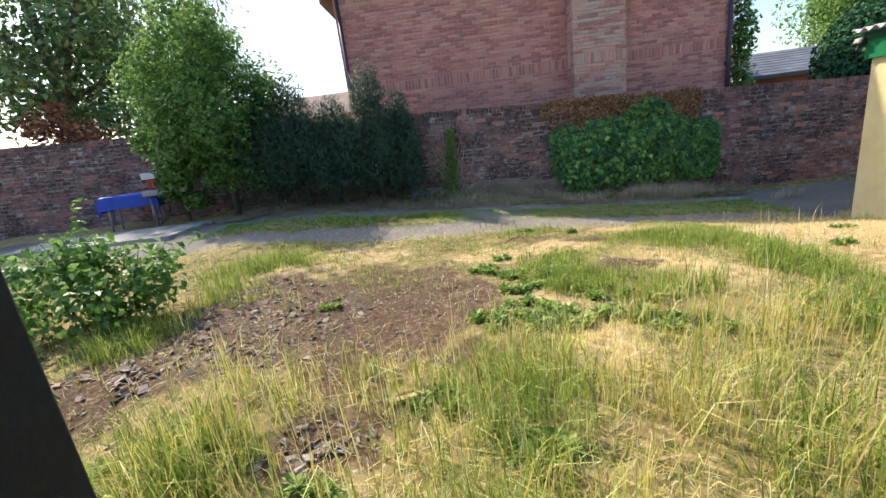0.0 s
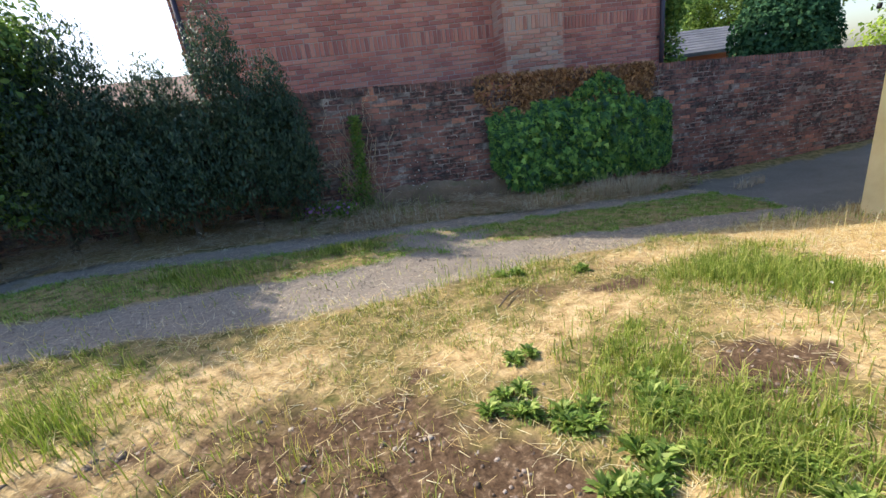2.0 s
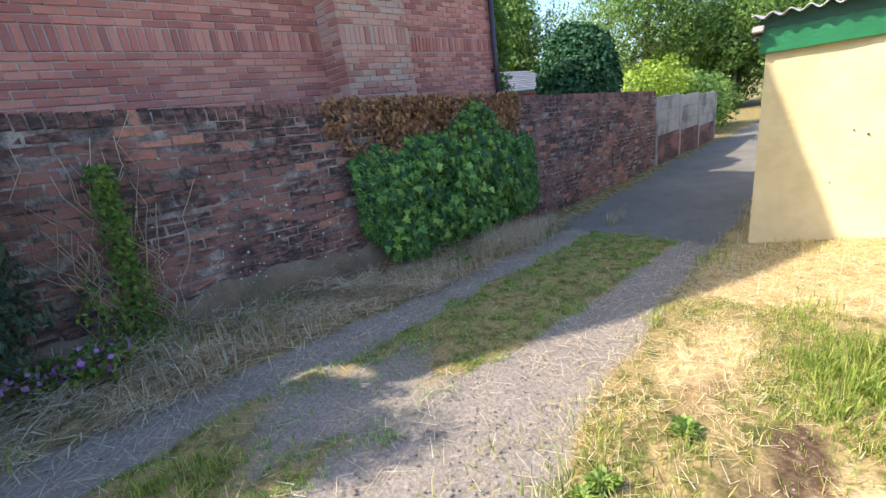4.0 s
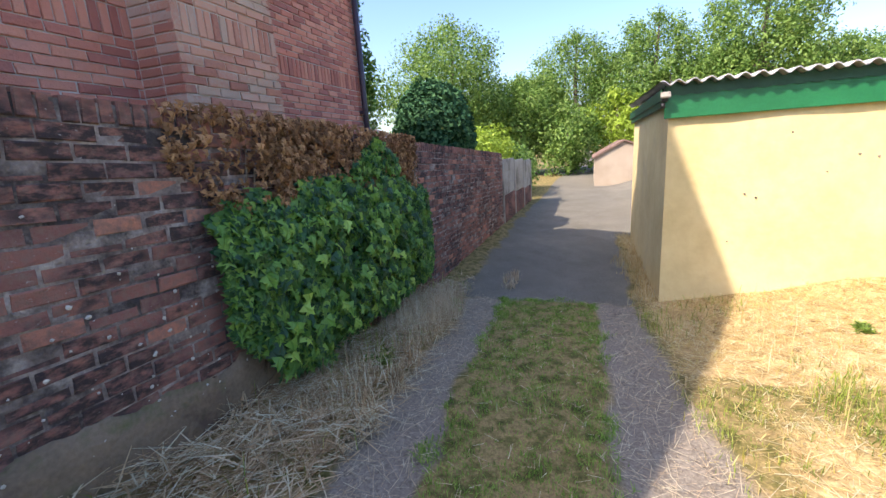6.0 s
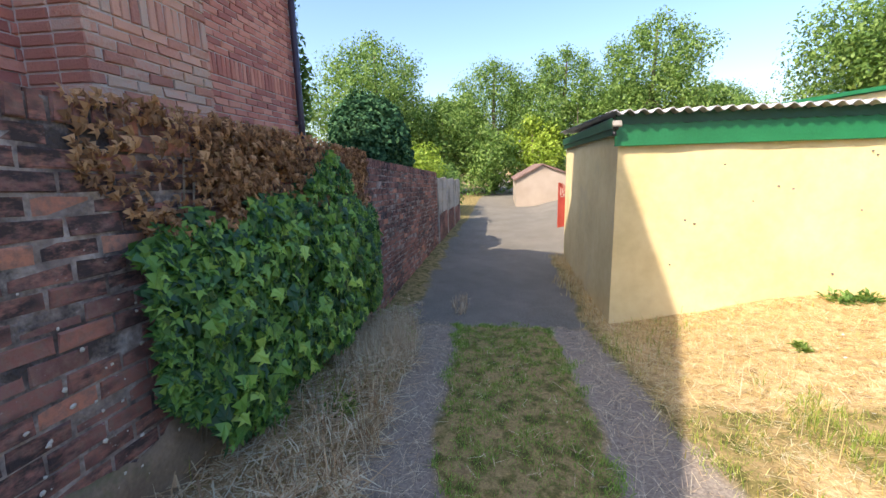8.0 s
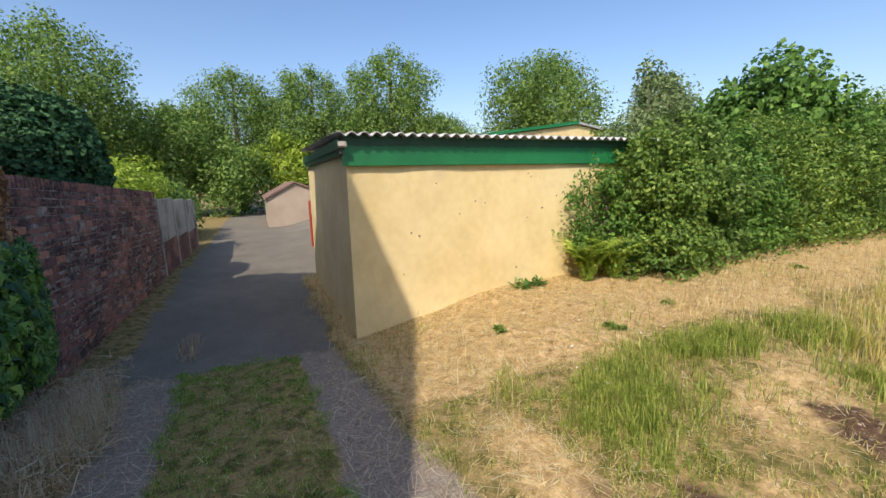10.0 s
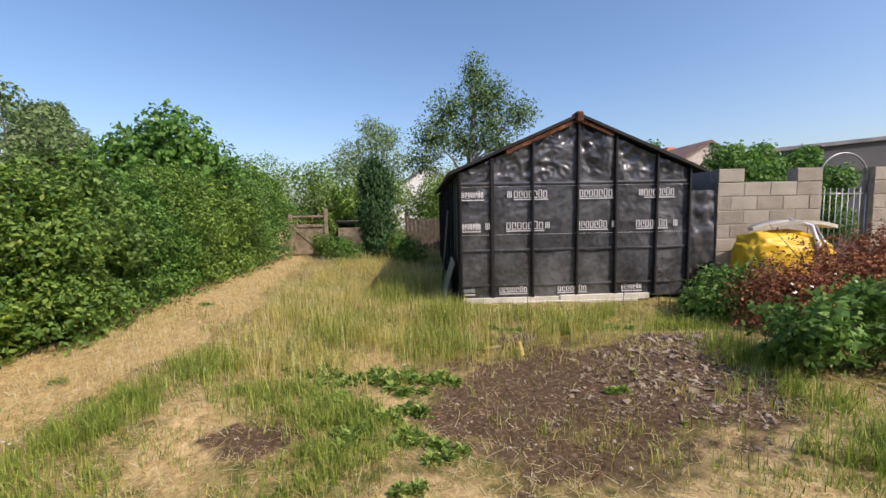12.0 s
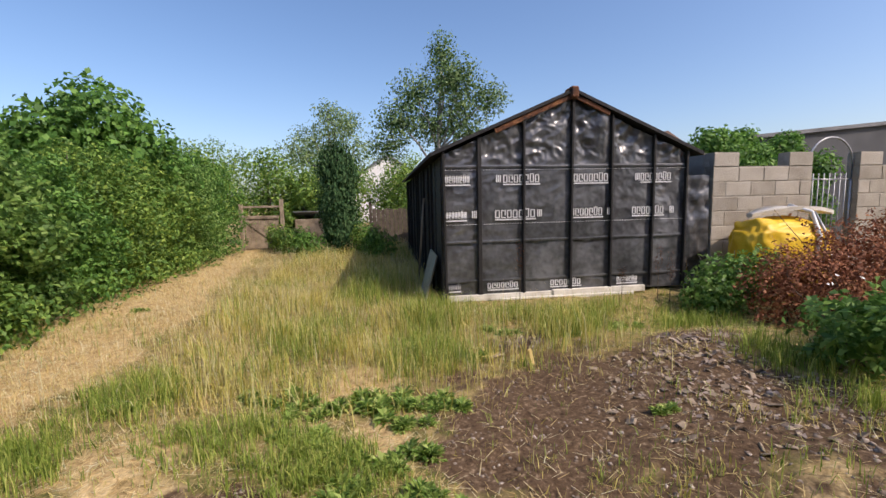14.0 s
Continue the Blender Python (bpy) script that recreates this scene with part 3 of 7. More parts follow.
def build_garage():
    gar = thing("garage", "low flat-roofed garage in pale yellow painted render with green fascia", "garage")
    h = 2.0
    body = part("wall", bumpy_sheet((GX, GY, -0.9), (0, GY1 - GY, 0), (0, 0, h + 0.9), 60, 24, 0.02), M_YELLOW, gar)
    part("wall", bumpy_sheet((GX1, GY, -0.9), (GX - GX1, 0, 0), (0, 0, h + 0.9), 40, 24, 0.018, seed=4), M_YELLOW, gar)
    part("wall", a_box(GX + 0.03, GX1, GY1, GY - 0.03, -0.9, h), M_YELLOW, gar)
    # two rough coats of render show as small holes
    rnd = random.Random(3)
    for k in range(14):
        yy, zz = rnd.uniform(2.6, 5.6), rnd.uniform(0.2, 1.6)
        part("render_chip", tube([(GX - 0.016, yy, zz), (GX + 0.002, yy, zz)], rnd.uniform(0.006, 0.012), 6), M_OLD_MORTAR, body)
    fb, ft = 1.72, 1.98
    fas = part("fascia", a_box(GX - 0.06, GX - 0.025, GY1, GY + 0.05, fb, ft + 0.02, 0.004), M_GREEN, gar, "bright green painted fascia board")
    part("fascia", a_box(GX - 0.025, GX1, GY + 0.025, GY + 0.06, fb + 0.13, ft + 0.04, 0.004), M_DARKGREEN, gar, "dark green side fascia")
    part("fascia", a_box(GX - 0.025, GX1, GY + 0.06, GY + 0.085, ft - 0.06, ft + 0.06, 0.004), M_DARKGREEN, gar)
    # shaded corrugated end strip below the sheet edge
    bm = bmesh.new()
    n = 620
    top, low = [], []
    for i in range(n + 1):
        yy = GY + 0.12 + (GY1 - 0.1 - GY - 0.12) * i / n
        c = 0.022 * math.cos(2 * math.pi * yy / 0.146)
        top.append((yy, 2.085 + c))
    rows = []
    for x, dz in ((GX - 0.2, 0.0), (GX + 0.6, 0.02), (GX1 + 0.15, 0.1)):
        rows.append([bm.verts.new((x, yy, zz + dz)) for yy, zz in top])
    for a, b in zip(rows, rows[1:]):
        for i in range(n):
            fc = bm.faces.new((a[i], a[i + 1], b[i + 1], b[i]))
            fc.smooth = True
    under = [[bm.verts.new((v.co.x, v.co.y, v.co.z - 0.012)) for v in r] for r in rows]
    for a, b in zip(under, under[1:]):
        for i in range(n):
            bm.faces.new((a[i + 1], a[i], b[i], b[i + 1]))
    for i in range(n):
        bm.faces.new((rows[0][i + 1], rows[0][i], under[0][i], under[0][i + 1]))
    part("roof", bm, M_TIN, gar, "weathered corrugated sheet roof with pale wavy edge")
    # filler scallops under the sheet
    bm = bmesh.new()
    prev = None
    for i in range(n + 1):
        yy = GY + 0.06 + (GY1 - GY - 0.06) * i / n
        zz = 2.068 + 0.022 * math.cos(2 * math.pi * yy / 0.146)
        lo = 1.965 - 0.014 * abs(math.sin(math.pi * yy / 0.146))
        cur = [bm.verts.new((GX - 0.075, yy, zz)), bm.verts.new((GX - 0.075, yy, lo)), bm.verts.new((GX - 0.03, yy, lo))]
        if prev:
            bm.faces.new((prev[0], prev[1], cur[1], cur[0]))
            bm.faces.new((prev[1], prev[2], cur[2], cur[1]))
        prev = cur
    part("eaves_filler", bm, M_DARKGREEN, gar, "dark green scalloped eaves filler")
    part("timber_plate", a_box(GX - 0.03, GX1, GY1, GY + 0.02, 1.97, 2.0), M_GREYWOOD, gar)
    # floodlight at the corner
    lamp = thing("security_light", "small white floodlight on a black bracket under the roof corner", "lamp", (GX - 0.1, GY + 0.06, 1.93))
    part("bracket", a_box(-0.02, 0.06, -0.03, 0.03, -0.03, 0.06, 0.006), M_BLACK, lamp)
    bm = a_box(-0.08, -0.045, -0.05, 0.05, -0.035, 0.035, 0.008)
    bmesh.ops.rotate(bm, matrix=Matrix.Rotation(0.5, 3, "Y"), verts=bm.verts)
    part("housing", bm, M_CONCRETE, lamp)
    part("sensor", tube([(-0.04, 0.02, -0.1), (-0.03, 0.02, -0.05)], 0.022, 10), M_BLACK, lamp)


# ---- black membrane shed ----
SX0, SX1, SY, SZ, SEAVE, SAPEX, SBACK = -0.15, -3.9, 0.07, 0.17, 2.2, 3.0, -7.2


def build_shed():
    shed = thing("shed", "timber shed clad in black building membrane under vertical battens", "shed")
    mid = (SX0 + SX1) / 2

    def roofline(x):
        return SAPEX - (SAPEX - SEAVE) * abs(x - mid) / (mid - SX1)
    # wrinkled membrane in the gable
    bm = bmesh.new()
    nu, nv = 190, 130
    g = []
    battens = [-0.19, -0.68, -1.32, mid, -2.65, -3.3, -3.84]
    for j in range(nv + 1):
        row = []
        for i in range(nu + 1):
            x = SX0 + (SX1 - SX0) * i / nu
            z = SZ + (roofline(x) - 0.05 - SZ) * j / nv
            near = min(abs(x - b) for b in battens)
            slack = min(1.0, near / 0.12)
            w = 0.6 * noise.noise((x * 2.2, 0, z * 1.6)) + 0.6 * (0.4 - abs(noise.noise((x * 4 + z * 3, 3, z * 4.5 - x)))) + 0.3 * (0.4 - abs(noise.noise((x * 9 - z * 6, 7, z * 9 + x * 5))))
            loose = 0.034 + 0.075 * float(step(1.95, 2.3, z)) + 0.008 * float(step(0.6, 0.3, z))
            row.append(bm.verts.new((x, SY - 0.012 + (0.25 + 0.75 * slack) * loose * w, z)))
        g.append(row)
    for j in range(nv):
        for i in range(nu):
            f = bm.faces.new((g[j][i + 1], g[j][i], g[j + 1][i], g[j + 1][i + 1]))
            f.smooth = True
    bmesh.ops.recalc_face_normals(bm, faces=bm.faces)
    skin = part("membrane", bm, M_MEMBRANE, shed, "wrinkled shiny black plastic membrane")
    for z in (2.02, 0.98, 0.42):
        b2 = bmesh.new()
        prev = None
        for i in range(80):
            x = SX0 - 0.04 + (SX1 - SX0 + 0.08) * i / 79
            y = SY + 0.012 + 0.006 * noise.noise((x * 4, z, 0))
            zz = z + 0.012 * noise.noise((x * 2, z, 4))
            cur = [b2.verts.new((x, y, zz)), b2.verts.new((x, y + 0.004, zz - 0.02)), b2.verts.new((x, y, zz - 0.04))]
            if prev:
                b2.faces.new((prev[0], cur[0], cur[1], prev[1]))
                b2.faces.new((prev[1], cur[1], cur[2], prev[2]))
            prev = cur
        part("lap_seam", b2, M_MEMBRANE, skin)
    part("core", slanted_prism(SX1 + 0.03, SX0 - 0.03, mid, SBACK, SY - 0.08, SZ, SEAVE - 0.06, SAPEX - 0.06), M_BATTEN, shed)
    for x in battens:
        r = random.Random(x)
        part("batten", beam((x, SY + 0.03, SZ + 0.03), (x + r.uniform(-0.015, 0.015), SY + 0.03, roofline(x) - 0.03), 0.058, 0.036, 0.005), M_BATTEN, shed)
    # printed marks, plain shapes in rows
    def mark(x0, x1, z0, z1):
        b3 = bmesh.new()
        n, t, y = 7, 0.016, SY + 0.026
        w = (x0 - x1) / n
        for k in range(n):
            a = x0 - k * w
            b = a - w * 0.8
            hh = z1 if k in (5, ) else z1 - 0.015
            for q in ((a, a - t, z0, hh), (b + t, b, z0 + (0.04 if k % 3 == 1 else 0), hh), (a, b, hh - t, hh), (a, b, z0, z0 + t)):
                box(b3, q[1], q[0], y, y + 0.003, q[2], q[3])
        box(b3, x1, x0, y, y + 0.003, z0 - 0.03, z0 - 0.012)
        part("printed_mark", b3, M_PRINT, skin, "pale grey printed shapes")
    for x0, x1 in ((-0.2, -0.55), (-1.02, -1.56), (-2.06, -2.6), (-3.1, -3.6)):
        mark(x0, x1, 1.77, 1.9)
    for x0, x1 in ((-0.2, -0.5), (-0.9, -1.5), (-2.02, -2.52), (-2.98, -3.5)):
        mark(x0, x1, 1.28, 1.41)
    for x0, x1 in ((-0.22, -0.4), (-0.78, -1.24), (-1.72, -2.2), (-2.76, -3.1)):
        mark(x0, x1, 0.28, 0.38)
    for x in (-0.6, -0.95, -1.55, -2.62, -3.05, -3.62):
        b3 = bmesh.new()
        z = 1.83 if x in (-0.95, -3.05) else 1.34
        for k in range(3):
            box(b3, x - 0.035 + 0.026 * k, x - 0.02 + 0.026 * k, SY + 0.026, SY + 0.029, z - 0.05, z + 0.05)
        part("printed_mark", b3, M_PRINT, skin)
    for z in (1.95, 1.2):
        b3 = bmesh.new()
        for i in range(90):
            x = SX0 - 0.05 - i * 0.041
            box(b3, x - 0.022, x, SY + 0.024, SY + 0.027, z, z + 0.006)
        part("printed_line", b3, M_PRINT, skin)
    # roof slabs and verge timbers
    for s, ex in ((1, SX0), (-1, SX1)):
        bm = bmesh.new()
        pts = [(ex + 0.16 * s, SEAVE - 0.07), (mid, SAPEX), (mid, SAPEX + 0.045), (ex + 0.16 * s, SEAVE - 0.02)]
        p = [bm.verts.new((x, SY + 0.1, z)) for x, z in pts]
        q = [bm.verts.new((x, SBACK - 0.1, z)) for x, z in pts]
        bm.faces.new(p)
        bm.faces.new(q[::-1])
        for i in range(4):
            bm.faces.new((p[(i + 1) % 4], p[i], q[i], q[(i + 1) % 4]))
        bmesh.ops.recalc_face_normals(bm, faces=bm.faces)
        part("roof", bm, M_FELT, shed, "black roofing felt")
    part("verge_board", beam((mid + 0.02, SY + 0.06, SAPEX - 0.05), (SX0 - 0.75, SY + 0.06, roofline(SX0 - 0.75) - 0.05), 0.03, 0.07, 0.006), M_ROT, shed, "rotted orange-brown verge timber")
    part("verge_board", beam((mid - 0.02, SY + 0.06, SAPEX - 0.05), (mid - 0.55, SY + 0.06, roofline(mid - 0.55) - 0.05), 0.03, 0.06, 0.006), M_ROT, shed)
    part("ridge_end", a_box(mid - 0.06, mid + 0.06, SY - 0.1, SY + 0.13, SAPEX - 0.09, SAPEX + 0.07, 0.02), M_ROT, shed)
    for k, (a, b, dz) in enumerate(((-0.2, -2.2, 0.0), (-1.75, -3.2, 0.02), (-0.95, -3.0, -0.06))):
        part("sole_board", a_box(b, a, SY - 0.01 + 0.02 * k, SY + 0.05 + 0.025 * k, SZ - 0.06 + dz, SZ + 0.03 + dz, 0.006), M_WHITEWOOD, shed, "weathered white sole board")
    # side wall of vertical boards
    r = random.Random(2)
    y = SY - 0.02
    while y > SBACK:
        part("side_board", a_box(SX0 - 0.03, SX0 + r.uniform(0.0, 0.012), y - 0.145, y, SZ - 0.05, SEAVE - 0.06), M_BATTEN, shed)
        if int(y * 10) % 4 == 0 and y < -0.5:
            part("batten", a_box(SX0 + 0.012, SX0 + 0.045, y - 0.03, y + 0.02, SZ - 0.05, SEAVE - 0.08), M_BATTEN, shed)
        y -= 0.15
    # a loose corrugated sheet leaning on the corner, and a pole
    sh = thing("corrugated_sheet", "small grey corrugated sheet leaning on the shed side", "sheet")
    bm = bmesh.new()
    prev = None
    for i in range(61):
        u = i / 60
        yy = -0.05 - 0.75 * u
        c = 0.013 * math.cos(u * 2 * math.pi * 9)
        cur = [bm.verts.new((SX0 + 0.24 + c, yy, gz1(SX0 + 0.24, yy) + 0.0)), bm.verts.new((SX0 + 0.06 + c, yy, 0.75 + 0.03 * u))]
        if prev:
            bm.faces.new((prev[0], cur[0], cur[1], prev[1])).smooth = True
        prev = cur
    part("sheet", bm, M_GREYPAINT, sh)
    po = thing("pole", "pale wooden pole leaning against the shed side", "pole")
    part("shaft", tube([(SX0 + 0.2, -1.7, 0.1), (SX0 + 0.06, -1.75, 1.6)], 0.02, 8), M_GREYWOOD, po)


def slanted_prism(x0, x1, mid, y0, y1, z0, ze, za):
    bm = bmesh.new()
    out = [(x0, z0), (x1, z0), (x1, ze), (mid, za), (x0, ze)]
    a = [bm.verts.new((x, y0, z)) for x, z in out]
    b = [bm.verts.new((x, y1, z)) for x, z in out]
    bm.faces.new(a)
    bm.faces.new(b[::-1])
    for i in range(5):
        bm.faces.new((a[(i + 1) % 5], a[i], b[i], b[(i + 1) % 5]))
    bmesh.ops.recalc_face_normals(bm, faces=bm.faces)
    return bm


# ---- block wall with gate ----
def build_block_wall():
    wall = thing("wall_blocks", "unfinished grey concrete block garden wall with raised piers", "wall", kind="structure")
    y, d, ztop = 0.02, 0.2, 2.19
    rnd = random.Random(6)
    block = []
    for w in (0.43, 0.208, 0.43):
        me = bpy.data.meshes.new("block")
        bm = a_box(0, w, -d, 0, 0, 0.205, 0.005)
        for v in bm.verts:
            v.co += Vector((rnd.uniform(-1, 1), rnd.uniform(-1, 1), rnd.uniform(-1, 1))) * 0.003
        bm.to_mesh(me)
        bm.free()
        me.materials.append(M_BLOCK)
        block.append(me)

    def lay(me, x, z):
        ob = new("block", me)
        ob.parent = wall
        ob.matrix_basis = pose(x, y + rnd.uniform(-0.004, 0.004), z + 0.005)
    def run(xa, xb, piers):
        part("mortar", a_box(xa + 0.006, xb - 0.006, y - d + 0.008, y - 0.008, 0, ztop - 0.222), M_MORTAR, wall)
        for px in piers:
            part("mortar", a_box(px + 0.006, px + 0.434, y - d + 0.008, y - 0.008, ztop - 0.23, ztop - 0.008), M_MORTAR, wall)
            for k in range(2):
                lay(block[2], px + 0.004, ztop - 0.225) if k == 0 else None
        for r in range(9):
            z = ztop - 0.45 - r * 0.225
            x = xb
            if r % 2:
                x -= 0.22
                lay(block[1], x + 0.004, z)
            while x > xa + 0.1:
                if x - 0.44 < xa - 0.01:
                    lay(block[1], max(xa, x - 0.22) + 0.004, z)
                    break
                x -= 0.44
                lay(block[0], x + 0.004, z)
    run(-6.12, -4.36, (-4.80, -6.12))
    run(-12.0, -7.0, (-7.44, -9.2))
    # return of the pier next to the shed
    part("pier_return", a_box(-4.36 - 0.22, -4.362, y - 0.9, y - d - 0.003, 0, ztop), M_BLOCK, wall)
    gate = thing("garden_gate", "arched grey metal bar gate between block piers", "gate")
    gx0, gx1, gy = -6.98, -6.15, -0.08
    for x in (gx0, gx1):
        part("stile", tube([(x, gy, 0.35), (x, gy, 1.75)], 0.016, 8), M_GREYPAINT, gate)
    for i in range(1, 8):
        x = gx0 + (gx1 - gx0) * i / 8
        part("bar", tube([(x, gy, 0.4), (x, gy, 1.85)], 0.008, 6), M_GREYPAINT, gate)
    for z in (0.4, 1.75):
        part("rail", tube([(gx0, gy, z), (gx1, gy, z)], 0.012, 6), M_GREYPAINT, gate)
    arc = [((gx0 + gx1) / 2 + 0.42 * math.cos(a), gy, 2.0 + 0.42 * math.sin(a)) for a in [math.pi * k / 20 for k in range(21)]]
    part("arch", tube([(gx1, gy, 1.7)] + arc + [(gx0, gy, 1.7)], 0.014, 6), M_GREYPAINT, gate)


def build_far_gate():
    gate = thing("wooden_gate", "weathered plank gate with a diagonal brace between posts", "gate", (4.62, -8.95, 0.0))
    for x, h in ((0.68, 1.6), (-0.62, 1.74)):
        part("post", a_box(x - 0.06, x + 0.06, -0.06, 0.06, -0.2, h, 0.012), M_GREYWOOD, gate)
    part("top_rail", a_box(-0.6, 0.68, -0.035, 0.035, 1.46, 1.53, 0.006), M_GREYWOOD, gate)
    for i in range(7):
        x = -0.5 + i * 0.155
        part("board", a_box(x, x + 0.145, -0.03, -0.008, 0.02, 1.2 - 0.01 * (i % 2), 0.004), M_GREYWOOD, gate)
    part("rail", a_box(-0.52, 0.6, -0.008, 0.03, 1.1, 1.2, 0.004), M_GREYWOOD, gate)
    part("rail", a_box(-0.52, 0.6, -0.008, 0.03, 0.1, 0.2, 0.004), M_GREYWOOD, gate)
    part("brace", beam((0.58, 0.015, 1.1), (-0.45, 0.015, 0.2), 0.02, 0.09, 0.003), M_GREYWOOD, gate)


def build_far_buildings():
    # concrete panel fence on the lane
    fence = thing("panel_fence", "pale concrete panel fence on a low brick base", "fence")
    slope = 0.04
    for i in range(4):
        x = 11.15 + i * 1.8
        zt = 1.27 - slope * (x - 11.15)
        part("post", a_box(x - 0.06, x + 0.06, WALL_Y - 0.03, WALL_Y + 0.1, -0.6, zt + 0.02, 0.01), M_CONCRETE, fence)
        if i < 3:
            for k in range(3):
                part("panel", a_box(x + 0.062, x + 1.738, WALL_Y, WALL_Y + 0.05, zt - 0.32 * (k + 1) + 0.006, zt - 0.32 * k, 0.008), M_CONCRETE, fence)
            part("base", a_box(x + 0.062, x + 1.738, WALL_Y - 0.02, WALL_Y + 0.1, -0.7, zt - 0.965), M_OLD_J, fence)
    # small tan outbuilding down the lane
    hut = thing("outbuilding", "small tan rendered outbuilding with a brown gabled roof", "outbuilding")
    x0, x1, ya, yb, z0, ze, za = 22.3, 28, 6.5, 3.3, -0.8, 0.85, 1.55
    bm = bmesh.new()
    out = [(ya, z0), (yb, z0), (yb, ze), ((ya + yb) / 2 + 0.3, za), (ya, ze)]
    a = [bm.verts.new((x0, y, z)) for y, z in out]
    b = [bm.verts.new((x1, y, z)) for y, z in out]
    bm.faces.new(a)
    bm.faces.new(b[::-1])
    for i in range(5):
        bm.faces.new((a[(i + 1) % 5], a[i], b[i], b[(i + 1) % 5]))
    bmesh.ops.recalc_face_normals(bm, faces=bm.faces)
    part("wall", bm, M_TAN, hut)
    my = (ya + yb) / 2 + 0.3
    for ey, s in ((ya, 1), (yb, -1)):
        part("roof", beam_slab((x0 - 0.12, ey + 0.12 * s, ze - 0.05), (x0 - 0.12, my, za + 0.02), x1 - x0 + 0.24, 0.08), M_BROWNROOF, hut)
    part("door", a_box(x0 - 0.04, x0, 3.5, 3.8, -0.6, 0.35), M_BATTEN, hut)
    # red lattice gate beside the garage
    lat = thing("lattice_gate", "red painted lattice gate standing by the garage corner", "gate")
    for y in (4.7, 5.44):
        part("stile", a_box(13.97, 14.03, y - 0.03, y + 0.03, -0.45, 1.0), M_REDWOOD, lat)
    part("panel", a_box(13.985, 14.015, 4.73, 5.41, -0.4, 0.55), M_REDWOOD, lat)
    for k in range(6):
        part("slat", beam((14, 4.73 + 0.12 * k, 0.56), (14, min(5.41, 4.73 + 0.12 * k + 0.4), 0.98), 0.012, 0.03), M_REDWOOD, lat)
        part("slat", beam((14.014, 5.41 - 0.12 * k, 0.56), (14.014, max(4.73, 5.41 - 0.12 * k - 0.4), 0.98), 0.012, 0.03), M_REDWOOD, lat)
    # second yellow garage behind
    g2 = thing("garage", "second pale yellow garage with a low gable behind the first", "garage")
    bm = bmesh.new()
    x0, x1 = 11.2, 16.0
    out = [(2.6, -0.4), (-6.0, -0.4), (-6.0, 2.5), (-2.45, 3.12), (2.6, 2.45)]
    a = [bm.verts.new((x0, y, z)) for y, z in out]
    b = [bm.verts.new((x1, y, z)) for y, z in out]
    bm.faces.new(a)
    bm.faces.new(b[::-1])
    for i in range(5):
        bm.faces.new((a[(i + 1) % 5], a[i], b[i], b[(i + 1) % 5]))
    bmesh.ops.recalc_face_normals(bm, faces=bm.faces)
    part("wall", bm, M_YELLOW, g2)
    part("roof", beam_slab((x0 - 0.1, 2.7, 2.46), (x0 - 0.1, -2.45, 3.14), x1 - x0 + 0.2, 0.09), M_GREEN, g2)
    part("roof", beam_slab((x0 - 0.1, -6.1, 2.5), (x0 - 0.1, -2.45, 3.14), x1 - x0 + 0.2, 0.06), M_TIN, g2)
    # long dark wall of a building behind the block wall
    dw = thing("building", "long low dark rendered building with a flat parapet", "building")
    part("wall", slanted_slab(-40, -8.5, -5.4, -4.4, 0, 0, 5.8, 2.95), M_DARKRENDER, dw)
    part("coping", slanted_slab(-40.1, -8.4, -5.5, -4.3, 5.8, 2.95, 5.9, 3.05), M_SLATE, dw)
    # slate roofed outhouse behind the lane wall, and a far roof
    oh = thing("outhouse", "low outhouse with a grey slate roof behind the wall", "outhouse")
    part("wall", a_box(8.6, 13.5, 12.6, 15.5, 0, 1.9), M_RED_J, oh)
    rf = part("roof", roof_slab((8.4, 12.3, 1.85), (13.7, 12.3, 1.85), (0, 1.9, 0.75)), M_SLATE, oh, "grey slate roof")
    for k in range(9):
        part("slate_course", roof_slab((8.4, 12.3 + 0.21 * k - 0.01, 1.895 + 0.083 * k), (13.7, 12.3 + 0.21 * k - 0.01, 1.895 + 0.083 * k), (0, 0.25, 0.085)), M_SLATE, rf)
    fh = thing("house", "distant house with a pale brown tiled roof", "house")
    part("wall", a_box(-14, -4.8, 24.5, 32, 0, 3.4), M_TAN, fh)
    part("roof", roof_slab((-14.4, 24.1, 3.3), (-4.4, 24.1, 3.3), (0, 4.2, 1.6)), M_BROWNROOF, fh)
    fh3 = thing("house", "distant brick house with a red-brown gabled roof", "house")
    part("wall", slanted_prism(-20.5, -14.5, -17.5, -27, -19, 0, 3.7, 5.5), M_RED_MORTAR, fh3)
    part("roof", beam_slab2(-20.9, -17.5, -27.2, -18.8, 3.5, 5.55), M_BROWNROOF, fh3)
    part("roof", beam_slab2(-14.1, -17.5, -27.2, -18.8, 3.5, 5.55), M_BROWNROOF, fh3)
    part("chimney", a_box(-17.9, -17.3, -24, -23.2, 5.2, 5.9, 0.02), M_RED_J, fh3)
    fh2 = thing("house", "white gabled house far behind the conifer", "house")
    part("wall", slanted_prism(-3.0, 3.2, 0.0, -36, -28, 0, 3.2, 5.2), M_WHITE, fh2)
    part("roof", beam_slab2(-3.4, 0.0, -36.2, -27.8, 3.0, 5.25), M_SLATE, fh2)
    part("roof", beam_slab2(3.6, 0.0, -36.2, -27.8, 3.0, 5.25), M_SLATE, fh2)


